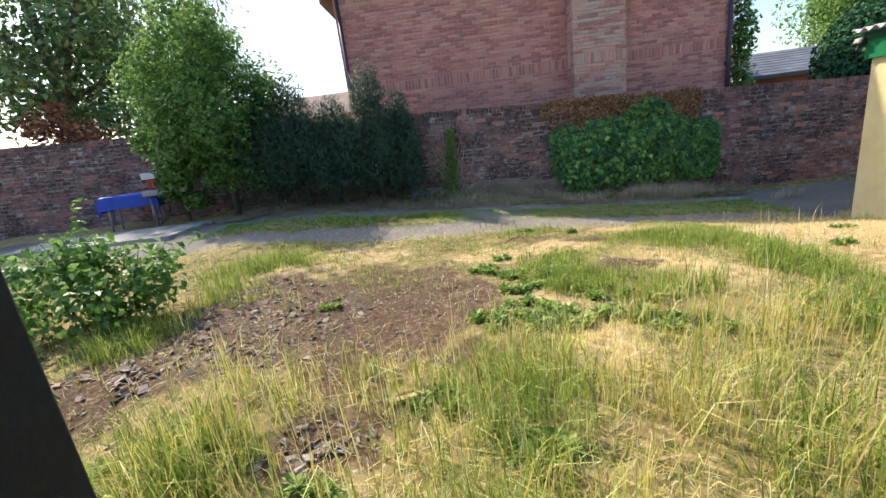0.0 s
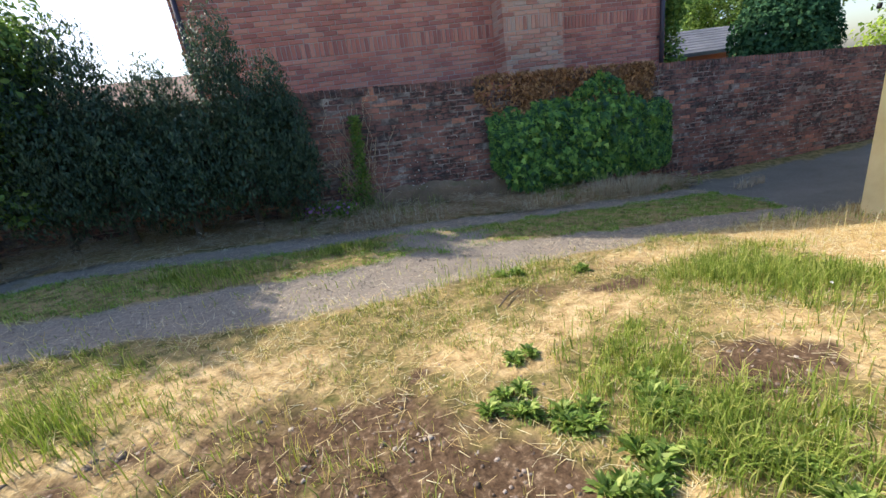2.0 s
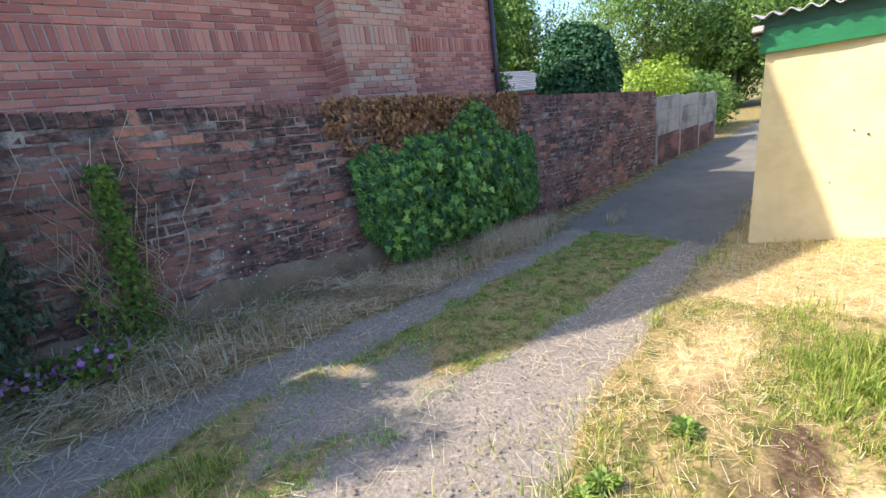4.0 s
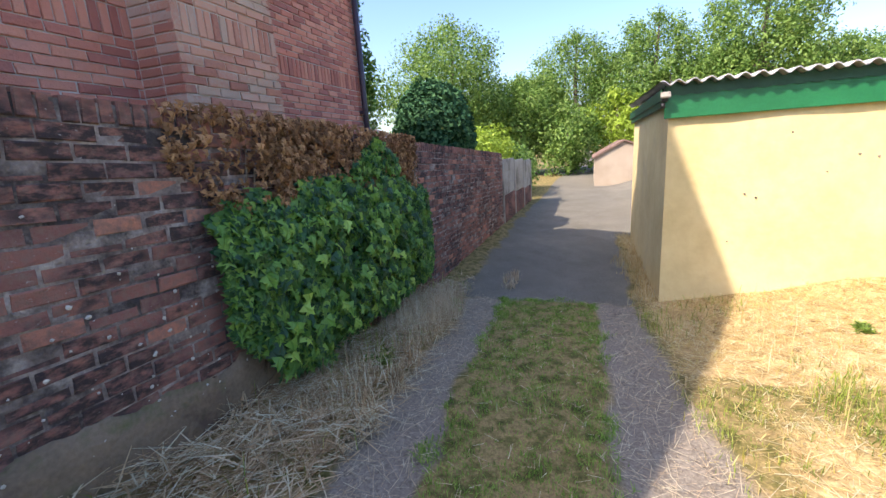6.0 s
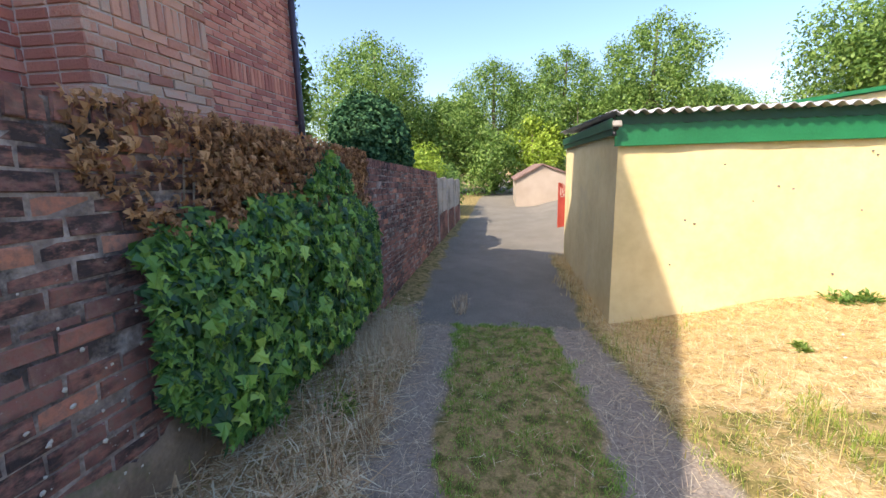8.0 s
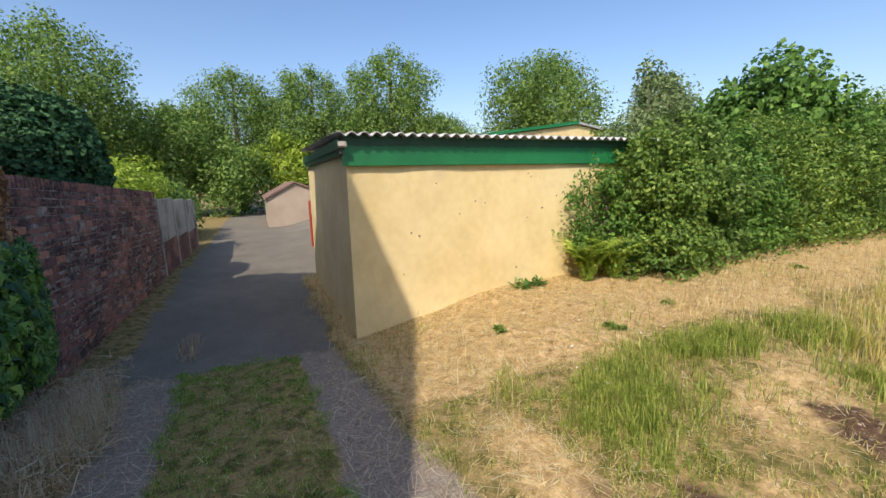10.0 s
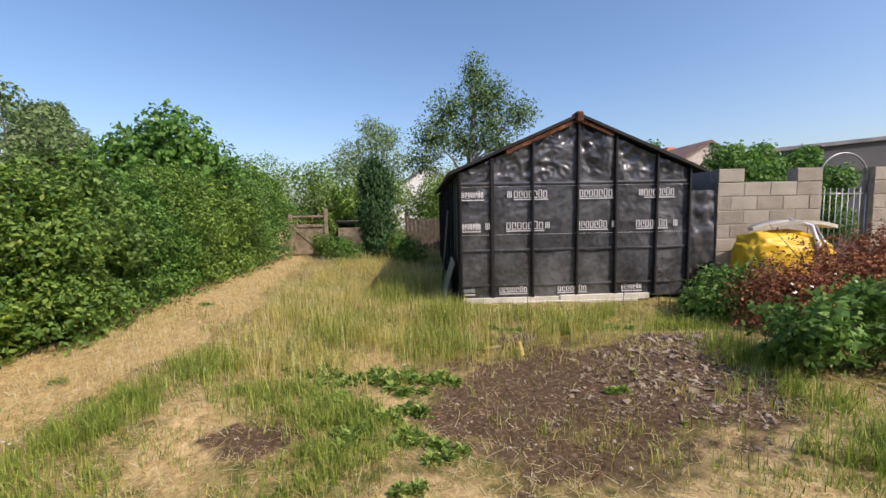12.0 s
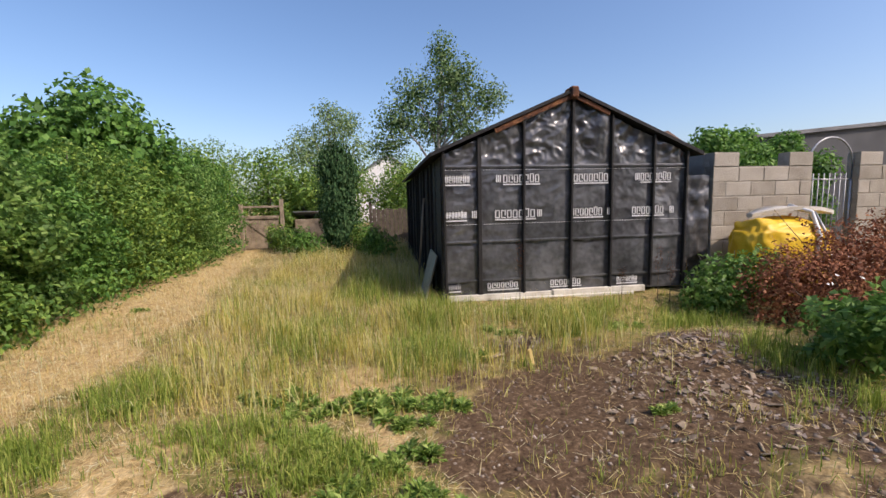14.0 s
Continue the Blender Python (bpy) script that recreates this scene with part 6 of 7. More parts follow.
def build_plants():
    # hedge and bushes along the far side of the plot
    for k, (x, y, h, r) in enumerate(((5.3, 1.3, 2.35, 0.8), (5.75, 0.1, 2.75, 1.0), (5.9, -1.3, 2.5, 1.1), (6.1, -2.7, 2.9, 1.2), (6.2, -4.2, 2.8, 1.25), (6.2, -5.8, 3.0, 1.25), (6.3, -7.4, 3.3, 1.3))):
        bl = [(x0, y0, z0, a * 0.5, b * 0.5, c * 0.5) for x0, y0, z0, a, b, c in crown_blobs(0.0, h, r * 1.25, 46, k, 0.9)] + [(-0.35 * r, 0.3 * r, 0.3, r * 0.75, r * 0.7, 0.45), (-0.3 * r, -0.5 * r, 0.35, r * 0.7, r * 0.7, 0.5)]
        plant("bush", "dense green hedge bush with small leaves", "bush", (x, y), bl, 19000, (0.075, 0.09, 0.07)[k % 3], (L_HEDGE, L_TREE, L_LUSH, L_HEDGE)[k % 4], 0.05, group="bushes along the plot", lump=0.5, inner=0.14, shoots=170)
    sap = [(0.1, 0.2, 2.3, 0.5, 0.5, 0.45), (-0.2, -0.2, 2.8, 0.4, 0.4, 0.4), (0.1, 0, 3.2, 0.25, 0.25, 0.35), (0.4, 0.5, 1.9, 0.5, 0.5, 0.5)]
    plant("sapling", "light feathery sapling rising above the hedge", "tree", (6.0, 0.5), sap, 2600, 0.075, L_PALE, 0.04)
    plant("bush", "arching bramble bush spilling over the yellow wall", "bush", (5.3, 1.95), [(0, 0, 0.7, 0.4, 0.5, 0.7), (0, 0.35, 1.45, 0.28, 0.4, 0.3), (0.1, 0.55, 0.8, 0.22, 0.3, 0.4), (0.1, 0.7, 1.25, 0.15, 0.25, 0.2)], 2400, 0.06, L_LUSH, 0.03, lump=0.6, shoots=70)
    fern((5.2, 2.6), 40, 1.0, 3)
    fern((5.15, 2.15), 30, 1.0, 5)
    weed((5.5, 3.45), 0.3, 160, 0.09, L_BRAMBLE, "small bramble clump at the foot of the yellow wall")
    plant("tree", "rounded tree smothered in large-leaved green climber", "tree", (7.0, -4.9), [(0, 0, 3.5, 1.0, 1.0, 0.95), (0.7, 0.5, 3.0, 0.9, 0.9, 0.8), (-0.6, -0.5, 2.9, 0.9, 0.9, 0.8), (0, 0.2, 2.2, 1.3, 1.3, 0.9), (0.9, 0.9, 2.2, 0.8, 0.8, 0.8), (-0.9, -0.9, 2.1, 0.8, 0.8, 0.9), (0, 0, 1.0, 1.2, 1.2, 1.0)], 13000, 0.15, L_LUSH, 0.15, ratio=0.75)
    for k, (x, y, h, r) in enumerate(((7.6, -10.5, 4.0, 1.9), (5.2, -12.0, 3.9, 1.9), (2.4, -13.0, 3.6, 1.9), (-0.4, -12.8, 3.2, 1.7), (9.5, -8.0, 4.0, 1.9), (10.5, -3.5, 3.4, 1.5), (6.6, -9.0, 3.5, 1.3), (3.6, -11.0, 2.9, 1.0), (-3.0, -13, 3.4, 1.8), (12, -12, 5.0, 2.6), (4.5, -19, 5.0, 2.6), (-1, -20, 4.5, 2.6), (9, -17, 5.2, 2.6))):
        plant("shrub", "tall green garden shrub behind the gate", "shrub", (x, y), crown_blobs(0, h, r, 10, 20 + k, 0.9), 5500, 0.13, L_HEDGE, 0.07, group="shrubs behind the gate")
    plant("tree", "pale airy tree beyond the gate", "tree", (3.0, -15.8), crown_blobs(1.6, 6.7, 2.3, 9, 3), 8000, 0.13, L_PALE, 0.12, lump=0.45)
    con = [(0, 0, 0.9, 0.6, 0.6, 0.9), (0.05, 0, 1.7, 0.62, 0.62, 0.9), (-0.15, 0.1, 2.5, 0.45, 0.45, 0.75), (0.2, 0, 2.6, 0.42, 0.42, 0.8), (0.0, -0.1, 2.95, 0.25, 0.25, 0.5)]
    plant("conifer", "dark green columnar conifer", "conifer", (1.9, -7.0), con, 15000, 0.13, L_COLUMN, 0.1, ratio=0.3, upright=1.6, lump=0.12)
    for k, (x, y) in enumerate(((3.4, -7.6), (2.7, -6.2), (1.1, -6.4), (0.75, -5.2), (3.9, -8.3))):
        plant("weed", "waist-high green weeds growing near the conifer", "weed", (x, y), [(0, 0, 0.35, 0.5, 0.5, 0.4), (0.2, 0.1, 0.6, 0.3, 0.3, 0.35)], 1500, 0.08, L_LUSH if k % 2 else L_HEDGE, 0.0, group="weeds near the conifer")
    birch = [(-1.9, 0, 4.9, 0.7, 0.7, 0.7), (-0.9, 0, 5.6, 0.8, 0.7, 0.7), (-0.3, 0, 6.3, 0.6, 0.55, 0.75), (-0.4, 0.2, 5.4, 0.85, 0.8, 0.75), (0.6, 0, 5.0, 0.9, 0.9, 0.8), (-0.9, 0, 4.6, 0.9, 0.9, 0.8), (1.2, 0.2, 4.1, 0.9, 0.9, 0.8), (0, -0.2, 4.0, 1.2, 1.1, 0.8), (-1.2, 0, 3.7, 0.8, 0.8, 0.7), (1.6, 0, 3.3, 0.7, 0.7, 0.6)]
    plant("birch_tree", "birch tree with small dark glinting leaves behind the shed", "tree", (-1.2, -8.4), birch, 14000, 0.085, L_BIRCH, 0.11, M_PALEBARK, ratio=0.8, lump=0.4, inner=0.4)
    # shrubs behind the block wall
    for k, (x, y, h, r) in enumerate(((-5.7, -1.6, 2.75, 0.85), (-7.2, -1.5, 2.7, 0.8), (-5.0, -3.4, 3.2, 0.9), (-6.4, -1.7, 2.8, 0.8))):
        plant("shrub", "green leafy shrub behind the block wall", "shrub", (x, y), crown_blobs(0.6, h, r * 1.2, 10, 40 + k, 0.9), 9000, 0.09, L_LUSH, 0.05, group="shrubs behind the block wall")
    # brambles at the block wall
    plant("bramble", "green bramble heap beside the shed", "bramble", (-3.75, 0.95), [(0, 0, 0.35, 0.45, 0.4, 0.45), (0.35, 0.2, 0.25, 0.35, 0.35, 0.3), (-0.4, 0.15, 0.5, 0.4, 0.35, 0.35)], 2800, 0.075, L_BRAMBLE, 0.0)
    plant("bramble", "heap of dead red-brown bramble", "bramble", (-4.35, 1.75, gz1(-4.35, 1.75) + 0.0), [(0.6, 0.2, 0.45, 0.55, 0.5, 0.4), (0.2, 0, 0.52, 0.6, 0.5, 0.38), (-0.4, 0.1, 0.7, 0.65, 0.5, 0.42), (-1.1, 0, 0.88, 0.75, 0.6, 0.45), (0.1, 0.6, 0.4, 0.6, 0.4, 0.35), (-1.9, 0.1, 0.9, 0.7, 0.6, 0.45)], 16000, 0.045, L_REDDEAD, 0.0, lump=0.5, shoots=140)
    plant("bramble", "dark green bramble thicket with white flowers", "bramble", (-4.1, 2.75), [(0.5, 0.0, 0.2, 0.4, 0.4, 0.25), (-0.2, 0.2, 0.28, 0.6, 0.45, 0.3), (-0.9, 0.1, 0.45, 0.7, 0.5, 0.42), (-0.6, 0.7, 0.35, 0.7, 0.5, 0.4), (-1.7, 0.3, 0.55, 0.8, 0.7, 0.5)], 6500, 0.07, L_BRAMBLE, 0.0, lump=0.5, shoots=30)
    plant("bramble", "sunlit bramble tangle with fresh leaves", "bramble", (-3.15, 3.1), [(0.2, 0, 0.28, 0.36, 0.4, 0.3), (-0.35, 0.3, 0.45, 0.45, 0.45, 0.4), (0.4, 0.35, 0.42, 0.25, 0.3, 0.3), (-0.1, 0.3, 0.65, 0.28, 0.3, 0.2)], 2100, 0.08, L_BRAMBLE, 0.0, lump=0.6, shoots=26)
    fl = scatter(46, -5.2, -3.0, 2.5, 3.4, lambda x, y: np.ones_like(x))
    tagged(new("bramble_flowers", leaves_mesh("bramble_flowers", fl + np.stack([np.zeros(len(fl)), np.zeros(len(fl)), RNG.uniform(0.5, 0.9, len(fl))], 1), RNG.normal(size=fl.shape) * 0.3 + np.array([[0, 0.4, 0.8]]), 0.03, M_PETAL, 1.0)), "white bramble flowers on the thicket", "flowers", kind="stuff")
    for k, (x, y, h) in enumerate(((-3.15, 0.5, 0.85), (-3.25, 0.62, 0.7), (-1.15, 0.42, 0.95), (-2.6, 0.5, 0.5))):
        plant("dock", "dead brown seeding dock stalk against the shed", "weed", (x, y), [(0, 0, h * 0.75, 0.07, 0.07, h * 0.3)], 110, 0.022, L_DOCK, 0.006, limbs=False, group="dock stalks at the shed")
    # conifer hedge by the lane
    for k, (x, y, h, r) in enumerate(((-0.88, 8.5, 2.1, 0.48), (-1.42, 8.4, 2.62, 0.6), (-2.15, 8.3, 2.1, 0.65), (-2.9, 8.35, 2.45, 0.7), (-3.6, 8.4, 2.35, 0.7))):
        bl = [(0.0, 0, h * u, r * (1.15 - 0.75 * u), r * (1.0 - 0.65 * u), h * 0.2) for u in (0.3, 0.45, 0.6, 0.75, 0.87)] + [(0.35 * r, -0.2, h * 0.55, r * 0.5, r * 0.5, h * 0.28), (-0.4 * r, -0.2, h * 0.5, r * 0.55, r * 0.5, h * 0.3)]
        plant("conifer", "dark blue-green feathery conifer against the lane wall", "conifer", (x, y), bl, 17000, 0.06, L_CONIFER, 0.05, ratio=0.32, upright=1.2, lump=0.34, inner=0.2, group="conifers by the lane")
    plant("tree", "sunlit broadleaved tree above the conifer hedge", "tree", (-4.45, 8.35), [(a, b, c, d * 0.7, e * 0.7, f * 0.75) for a, b, c, d, e, f in crown_blobs(0.2, 4.35, 1.5, 30, 8, 0.9)], 24000, 0.085, L_TREE, 0.08, lump=0.5, inner=0.3, shoots=160)
    plant("shrub", "bushy shrub in the shade of the lane wall", "shrub", (-5.4, 8.2), crown_blobs(0, 2.3, 0.7, 6, 9, 0.9), 3500, 0.1, L_TREE, 0.04)
    plant("shrub", "red-leaved shrub showing above the wall", "shrub", (-9.0, 9.9), crown_blobs(0.5, 3.1, 1.0, 6, 10), 2500, 0.12, L_REDDEAD, 0.06)
    plant("tree", "large dark tree beyond the lane wall", "tree", (-11.0, 12.6), crown_blobs(1.5, 8.5, 3.2, 11, 12), 11000, 0.2, L_BIRCH, 0.25)
    plant("willow_tree", "tall pale willow with hanging sprays", "tree", (-12.2, 19.5), crown_blobs(2.0, 11.0, 4.0, 12, 13, 1.2), 12000, 0.28, L_PALE, 0.3, ratio=0.25, droop=1.0, lump=0.4)
    # beyond the lane wall, towards the lane's end
    top = [(0, 0, 1.7, 1.45, 1.3, 1.6), (0.2, 0.1, 2.3, 1.2, 1.1, 1.15), (0, 0, 0.9, 1.3, 1.2, 0.9)]
    plant("clipped_tree", "dark clipped evergreen dome above the wall", "tree", (9.55, 10.05, 0.45), [(x * 0.72, y * 0.72, z * 0.8, rx * 0.74, ry * 0.74, rz * 0.78) for x, y, z, rx, ry, rz in top], 16000, 0.1, L_TOPIARY, 0.12, lump=0.06, inner=0.12, limbs=False, ratio=0.7)
    plant("shrub", "bright lime green shrub overhanging the wall", "shrub", (13.2, 9.9, 0.1), [(0, 0, 1.4, 1.3, 0.8, 0.7), (1.5, 0, 1.5, 1.2, 0.8, 0.8), (0, 0, 0.6, 1.2, 0.8, 0.7)], 4500, 0.13, L_LIME, 0.06)
    plant("shrub", "green shrub over the panel fence", "shrub", (18.5, 10.0), [(0, 0, 1.2, 1.6, 1.0, 1.1), (2.5, 0, 1.0, 1.6, 1.0, 1.2), (-1, 0, 1.8, 1.0, 0.8, 0.6)], 5000, 0.16, L_TREE, 0.06)
    plant("climber", "green climber round the house corner", "climber", (6.95, 10.5), [(0, 0, 1.9, 0.32, 0.4, 1.0), (0.05, 0, 3.3, 0.25, 0.4, 0.8), (0, 0, 4.4, 0.2, 0.3, 0.6)], 3500, 0.1, L_HEDGE, 0.03, limbs=False)
    far = ((31.5, 16.6, 1.5, 11.9, 4.4, L_TREE), (38.6, 8.0, 1.5, 11.4, 4.0, L_TREE), (38.2, 2.2, 1.5, 11.4, 3.8, L_TREE), (33.2, -3.2, 1.5, 12.0, 3.7, L_TREE), (24.4, -11.0, 1.8, 9.8, 3.9, L_TREE), (14.6, -10.2, 1.0, 6.4, 1.5, L_PALE), (21.0, 21.0, 1.5, 9.5, 3.5, L_TREE), (44, -12, 1, 9, 4, L_TREE), (37.5, 12.5, 1.0, 8.5, 3.5, L_TREE), (40, -3, 1.0, 8.5, 3.5, L_TREE))
    for k, (x, y, a, b, r, m) in enumerate(far):
        plant("tree", "tall broadleaved tree in summer leaf at the lane end" if m is L_TREE else "slender feathery pale tree behind the garages", "tree", (x, y), [(u, v, w, e * 0.72, f * 0.72, g * 0.72) for u, v, w, e, f, g in crown_blobs(a, b, r * 1.2, 40, 60 + k, 0.9)], 27000, 0.2 if m is L_TREE else 0.13, m, 0.3, lump=0.5, inner=0.35, group="trees at the lane end")
    for k in range(9):
        y = 15 - k * 3.4
        x = 33.0 if y > 5.6 else 34 + 0.2 * k
        plant("shrub", "undergrowth shrub at the lane end", "shrub", (x, y), crown_blobs(0, 6.2 + 1.2 * math.sin(k * 2), 2.9, 10, 80 + k, 0.9), 6500, 0.24, L_TREE if k % 3 else L_LIME, 0.1, group="undergrowth at the lane end")
    spots = ((0.68, 2.8, 0.34), (0.22, 2.84, 0.22), (0.72, 3.5, 0.24), (1.46, 2.51, 0.2), (0.44, 3.88, 0.2), (1.26, 2.81, 0.2), (1.35, 3.0, 0.14), (1.1, 3.25, 0.2), (0.55, 3.1, 0.14), (0.9, 3.75, 0.22), (0.55, 4.35, 0.1), (2.6, 2.5, 0.16), (3.6, 3.72, 0.1), (3.95, 2.5, 0.09), (-0.1, 1.95, 0.16), (0.9, 5.6, 0.1), (1.6, 5.4, 0.08), (0.35, 1.5, 0.16), (-1.3, 1.7, 0.1), (-1.15, 3.35, 0.08), (0.3, 4.05, 0.12), (4.9, 8.3, 0.2), (3.2, 8.35, 0.2), (1.75, 2.4, 0.16), (4.4, 4.6, 0.07), (4.6, 1.2, 0.12), (4.3, -0.8, 0.12), (-0.55, 1.3, 0.2), (-1.9, 1.5, 0.18))
    for k, (x, y, r) in enumerate(spots):
        weed((x, y), r, int(120 + 2400 * r), 0.04 + 0.075 * r, L_WEED, "low broad-leaved green weed in the grass")
    d = scatter(130, 2.6, 4.6, 3.2, 4.9, lambda x, y: np.ones_like(x) * 0.8)
    ob = tagged(new("daisies", leaves_mesh("daisies", d + np.array([[0, 0, 0.06]]), np.tile([0, 0, 1.0], (len(d), 1)) + RNG.normal(size=d.shape) * 0.2, 0.022, M_PETAL, 1.0, curl=0.0)), "small white daisies dotted in the grass", "flowers", kind="stuff")


def rubble(label, area, n, sizes, material, seed):
    """Flat broken pieces lying in a loose heap."""
    rnd = random.Random(seed)
    bm = bmesh.new()
    for k in range(n):
        a, q = rnd.uniform(0, 6.28), rnd.random() ** 0.6
        x, y = area[0] + area[2] * q * math.cos(a), area[1] + area[3] * q * math.sin(a)
        l = rnd.uniform(*sizes)
        piece = a_box(-l, l, -l * rnd.uniform(0.3, 0.8), l * rnd.uniform(0.3, 0.8), -l * 0.14, l * 0.14)
        for v in piece.verts:
            v.co += Vector((rnd.uniform(-1, 1), rnd.uniform(-1, 1), rnd.uniform(-0.4, 0.4))) * l * 0.28
        piece.verts.index_update()
        m = pose(x, y, gz1(x, y) + l * 0.2, rnd.uniform(-40, 40), rnd.uniform(-40, 40), rnd.uniform(0, 360))
        vs = [bm.verts.new(m @ v.co) for v in piece.verts]
        for f in piece.faces:
            bm.faces.new([vs[v.index] for v in f.verts])
        piece.free()
    tagged(part("rubble", bm, material, None), label, "rubble", kind="stuff")


def build_clutter():
    rubble("broken slates and stones heaped on bare earth", (-1.85, 3.05, 0.7, 0.85), 480, (0.004, 0.02), M_RUBBLE, 3)
    rubble("rotting wood chips strewn on the earth", (-1.6, 3.2, 0.85, 0.9), 160, (0.008, 0.035), M_GREYWOOD, 5)
    rubble("stones and broken slates by the brambles", (-2.2, 2.45, 0.6, 0.4), 90, (0.01, 0.04), M_RUBBLE, 7)
    rubble("small broken stones strewn round a hollow", (-0.75, 1.62, 0.3, 0.25), 60, (0.008, 0.03), M_RUBBLE, 9)
    pk = thing("plank", "short pale yellow plank offcut stuck in the earth", "plank", (-0.65, 2.25, gz1(-0.65, 2.25) - 0.03), 30)
    bm = a_box(-0.022, 0.022, -0.009, 0.009, 0, 0.2, 0.003)
    bmesh.ops.rotate(bm, matrix=Matrix.Rotation(0.3, 3, "Y"), verts=bm.verts)
    part("wood", bm, M_PALEPLANK, pk)
    pk = thing("plank", "orange rotten plank offcut lying at the grass edge", "plank", (-0.32, 1.98, gz1(-0.32, 1.98) + 0.02), 20)
    part("wood", a_box(-0.11, 0.11, -0.02, 0.02, -0.01, 0.012, 0.003), M_PALEPLANK, pk)
    # yellow bulk bag with a white board on it
    bag = thing("bulk_bag", "crumpled bright yellow bulk bag by the block wall", "bag", (-4.95, 0.62, gz1(-4.95, 0.6)))
    bm = bmesh.new()
    bmesh.ops.create_icosphere(bm, subdivisions=5, radius=1.0)
    for v in bm.verts:
        c = v.co.copy()
        w = 1 + 0.1 * noise.noise(c * 2.1) + 0.06 * noise.noise(c * 5.5) + 0.03 * abs(noise.noise(c * 11))
        sq = [math.copysign(abs(q) ** 0.62, q) for q in c]
        v.co = Vector((sq[0] * 0.68 * w, sq[1] * 0.36 * w, 0.53 + sq[2] * 0.58 * w + 0.06 * c.x))
        v.co.z = max(v.co.z, -0.02)
    for f in bm.faces:
        f.smooth = True
    body = part("body", bm, M_YBAG, bag)
    part("tie", tube([(-0.18, 0.38, 0.55), (-0.22, 0.36, 0.9), (-0.2, 0.25, 1.2), (-0.1, 0.0, 1.29)], 0.03, 8), M_WHITE, bag, "white twisted tie strap")
    part("tie", tube([(-0.3, 0.37, 0.5), (-0.33, 0.36, 0.9), (-0.3, 0.2, 1.2)], 0.02, 8), M_GREYPAINT, bag)
    bd = thing("board", "bowed white board lying on the yellow bag", "board", (-5.1, 0.55, gz1(-4.95, 0.6) + 1.15))
    bm = bmesh.new()
    prev = None
    for i in range(25):
        u = i / 24
        x = -0.6 + 1.2 * u
        z = 0.14 * math.sin(math.pi * (0.15 + 0.75 * u)) - 0.06
        w = 0.2 * math.sin(math.pi * min(1, 0.2 + 0.8 * u)) + 0.05
        cur = [bm.verts.new((x, -w, z)), bm.verts.new((x, w, z)), bm.verts.new((x, w, z + 0.05)), bm.verts.new((x, -w, z + 0.05))]
        if prev:
            for k in range(4):
                bm.faces.new((prev[k], prev[(k + 1) % 4], cur[(k + 1) % 4], cur[k])).smooth = k in (0, 2)
        else:
            bm.faces.new(cur[::-1])
        prev = cur
    bm.faces.new(prev)
    bmesh.ops.recalc_face_normals(bm, faces=bm.faces)
    part("panel", bm, M_WHITEWOOD, bd)
    # black plastic sheet and a pale bag tucked between shed and wall
    pb = thing("plastic_sheet", "bunched black plastic sheeting between shed and wall", "sheet", (-4.12, -0.1, gz1(-4.1, 0)))
    part("sheet", bumpy_sheet((0.2, 0.1, 0), (-0.42, 0.02, 0), (0, -0.05, 1.75), 14, 40, 0.06, 5), M_MEMBRANE, pb)
    # stick on the earth
    st = thing("stick", "pale broken stick lying on the bare earth", "stick", (-0.35, 2.0, gz1(-0.35, 2.0) + 0.02), 25)
    part("wood", tube([(-0.12, 0, 0), (0, 0.015, 0.008), (0.13, 0, 0.0)], [0.014, 0.016, 0.008], 7), M_GREYWOOD, st)
    st = thing("stick", "thin dark twig lying on the grass", "stick", (0.75, 5.1, gz1(0.75, 5.1) + 0.03), 40)
    part("wood", tube([(-0.16, 0, 0), (0, 0.01, 0.012), (0.16, 0, 0.01)], [0.006, 0.007, 0.003], 6), M_BARK, st)
    # table with a blue sheet, and a folding stand with a red tray
    gx, gy = -6.5, 8.25
    tb = thing("table", "garden table draped with a bright blue sheet", "table", (gx, gy, gz1(gx, gy)), 20)
    for x in (-0.4, 0.4):
        for y in (-0.25, 0.25):
            part("leg", tube([(x, y, 0), (x * 0.9, y * 0.9, 0.7)], 0.02, 8), M_GREYPAINT, tb)
    bm = bmesh.new()
    bmesh.ops.create_grid(bm, x_segments=24, y_segments=16, size=1.0)
    for v in bm.verts:
        x, y = v.co.x * 0.72, v.co.y * 0.5
        o = max(0, abs(x) - 0.48) + max(0, abs(y) - 0.3)
        v.co = Vector((min(max(x, -0.52), 0.52) + 0.04 * noise.noise((x * 6, y * 6, 1)), min(max(y, -0.33), 0.33) + 0.03 * noise.noise((x * 7, y * 5, 4)), 0.72 - 1.3 * o + 0.015 * noise.noise((x * 4, y * 4, 0))))
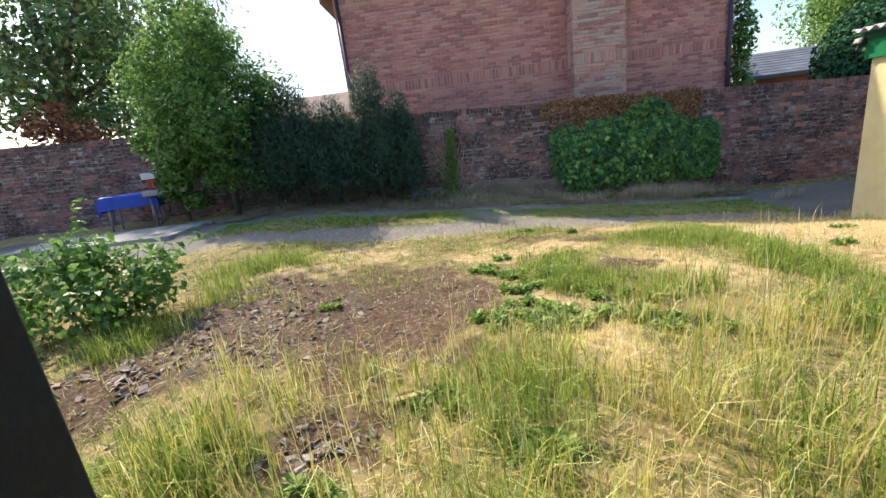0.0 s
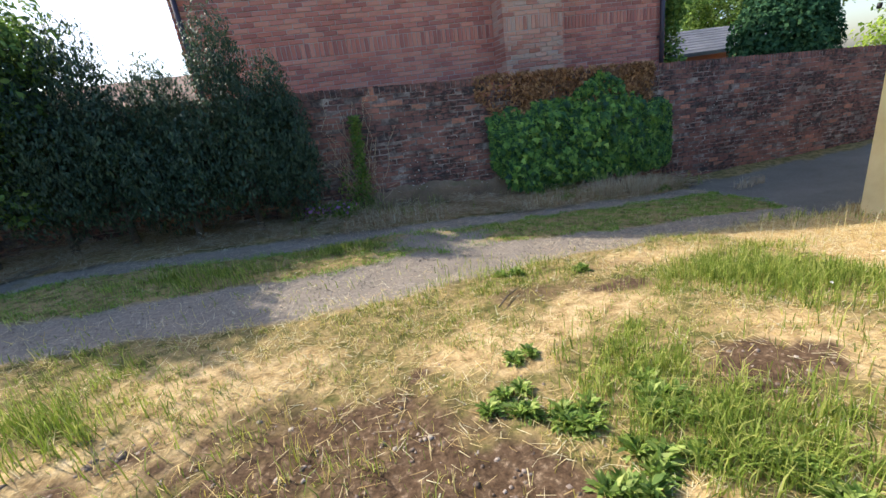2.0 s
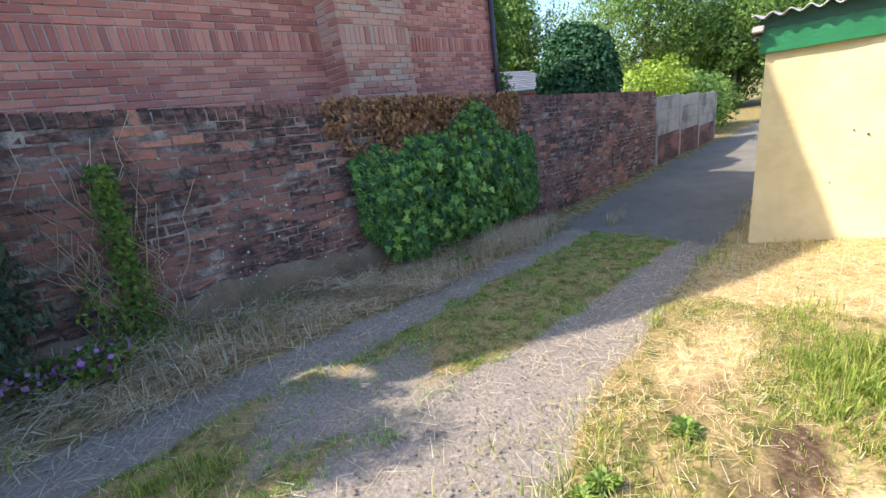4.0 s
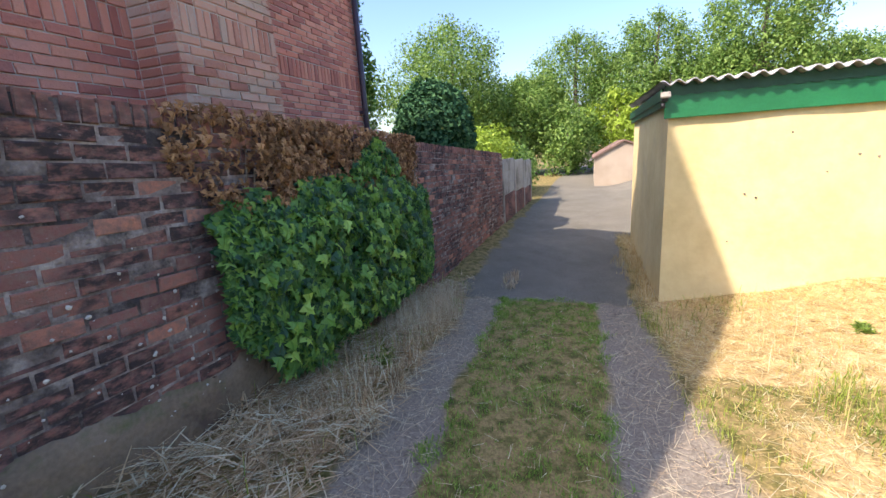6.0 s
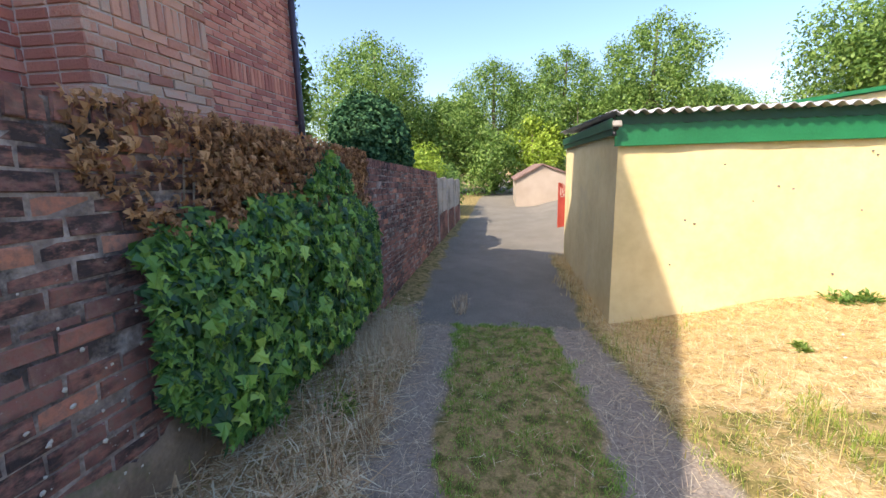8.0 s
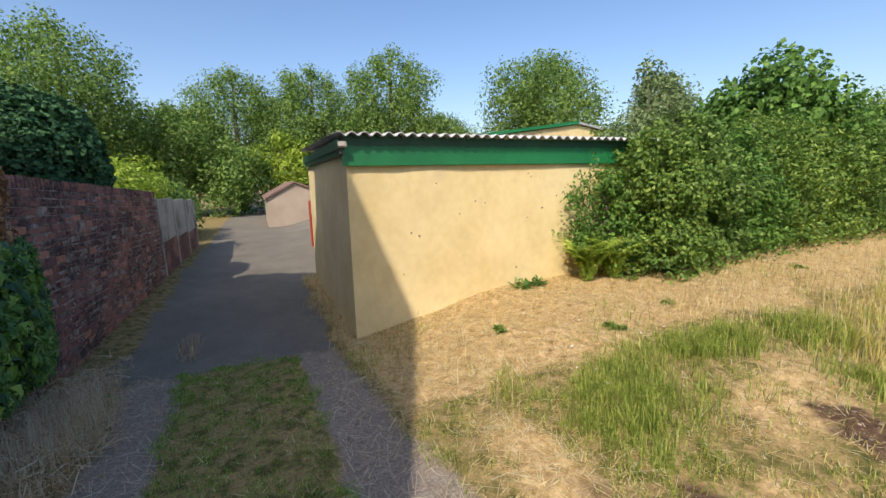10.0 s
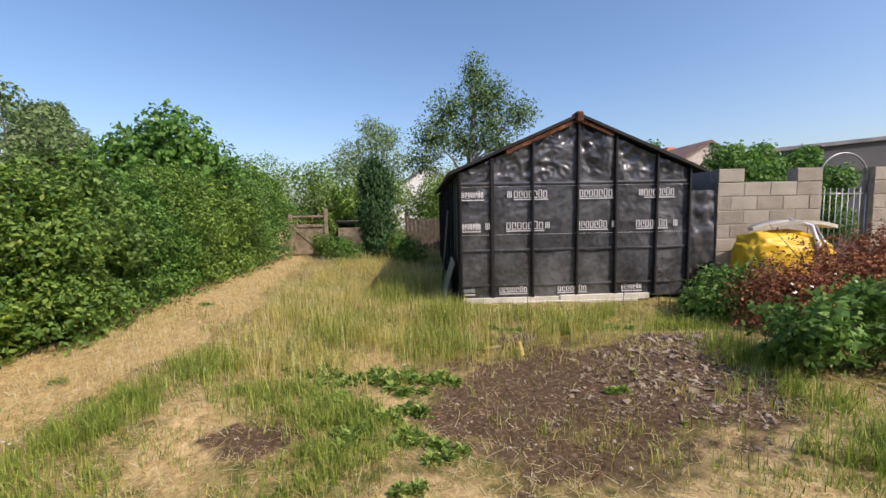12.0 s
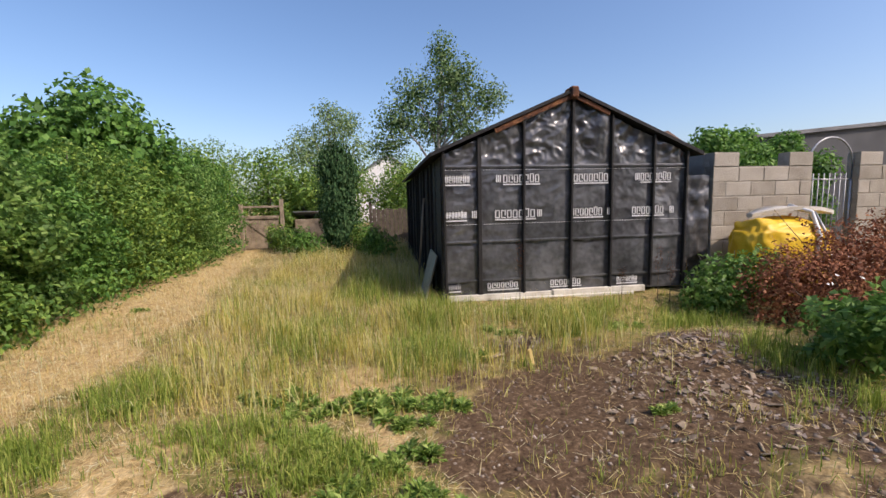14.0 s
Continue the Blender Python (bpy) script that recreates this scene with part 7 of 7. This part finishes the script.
    for f in bm.faces:
        f.smooth = True
    part("cover", bm, M_BLUE, tb, "bright blue plastic sheet")
    gx, gy = -5.75, 8.3
    sd = thing("folding_stand", "folding metal stand with a grey tray and red box", "stand", (gx, gy, gz1(gx, gy)), 15)
    for x, e in ((-0.28, -0.36), (0.28, 0.36)):
        for y in (-0.18, 0.18):
            part("leg", tube([(e, y, 0), (x, y, 0.62)], 0.012, 6), M_GREYPAINT, sd)
    part("tray", a_box(-0.4, 0.4, -0.24, 0.24, 0.62, 0.74, 0.02), M_GREYPAINT, sd)
    part("box", a_box(-0.28, 0.2, -0.18, 0.18, 0.742, 0.95, 0.02), M_REDPLASTIC, sd, "red box")
    part("lid", a_box(-0.34, -0.04, -0.2, 0.16, 0.954, 1.08, 0.01), M_WHITE, sd, "white card lid")
    slab = thing("slab", "pale concrete slab beside the lane", "slab", kind="structure")
    part("top", slanted_slab(-7.8, -4.7, 6.5, 7.75, 0.2, 0.2, gz1(-5.5, 7) + 0.05, gz1(-4.8, 7) + 0.03), M_CONCRETE, slab)
    # brown fence and pale blue covered table beyond the gate
    fc = thing("fence", "dark brown board fence behind the shed", "fence")
    for k in range(9):
        x = -0.35 + k * 0.15
        part("board", a_box(x, x + 0.14, -9.03, -9.0, -0.05, 1.3 + 0.02 * (k % 3), 0.004), M_BARK, fc)
    for x in (-0.4, 1.05):
        part("post", a_box(x - 0.045, x + 0.045, -9.12, -9.035, -0.05, 1.6, 0.006), M_BARK, fc)
    fb = thing("cold_frame", "pale blue glazed cold frame beyond the gate", "cold frame", (3.35, -10.6, 0.0))
    part("body", a_box(-0.5, 0.5, -0.35, 0.35, -0.05, 1.0, 0.01), M_GREYWOOD, fb)
    bm = roof_slab((-0.55, -0.4, 1.02), (0.55, -0.4, 1.02), (0, 0.8, 0.25), 0.03)
    part("lid", bm, M_GREYPAINT, fb)


build_plants()
build_ivy()
build_grass()
build_pebbles()
build_clutter()

# ---- brick walls, the largest sets of pieces last ----
build_lane_wall()
build_house()
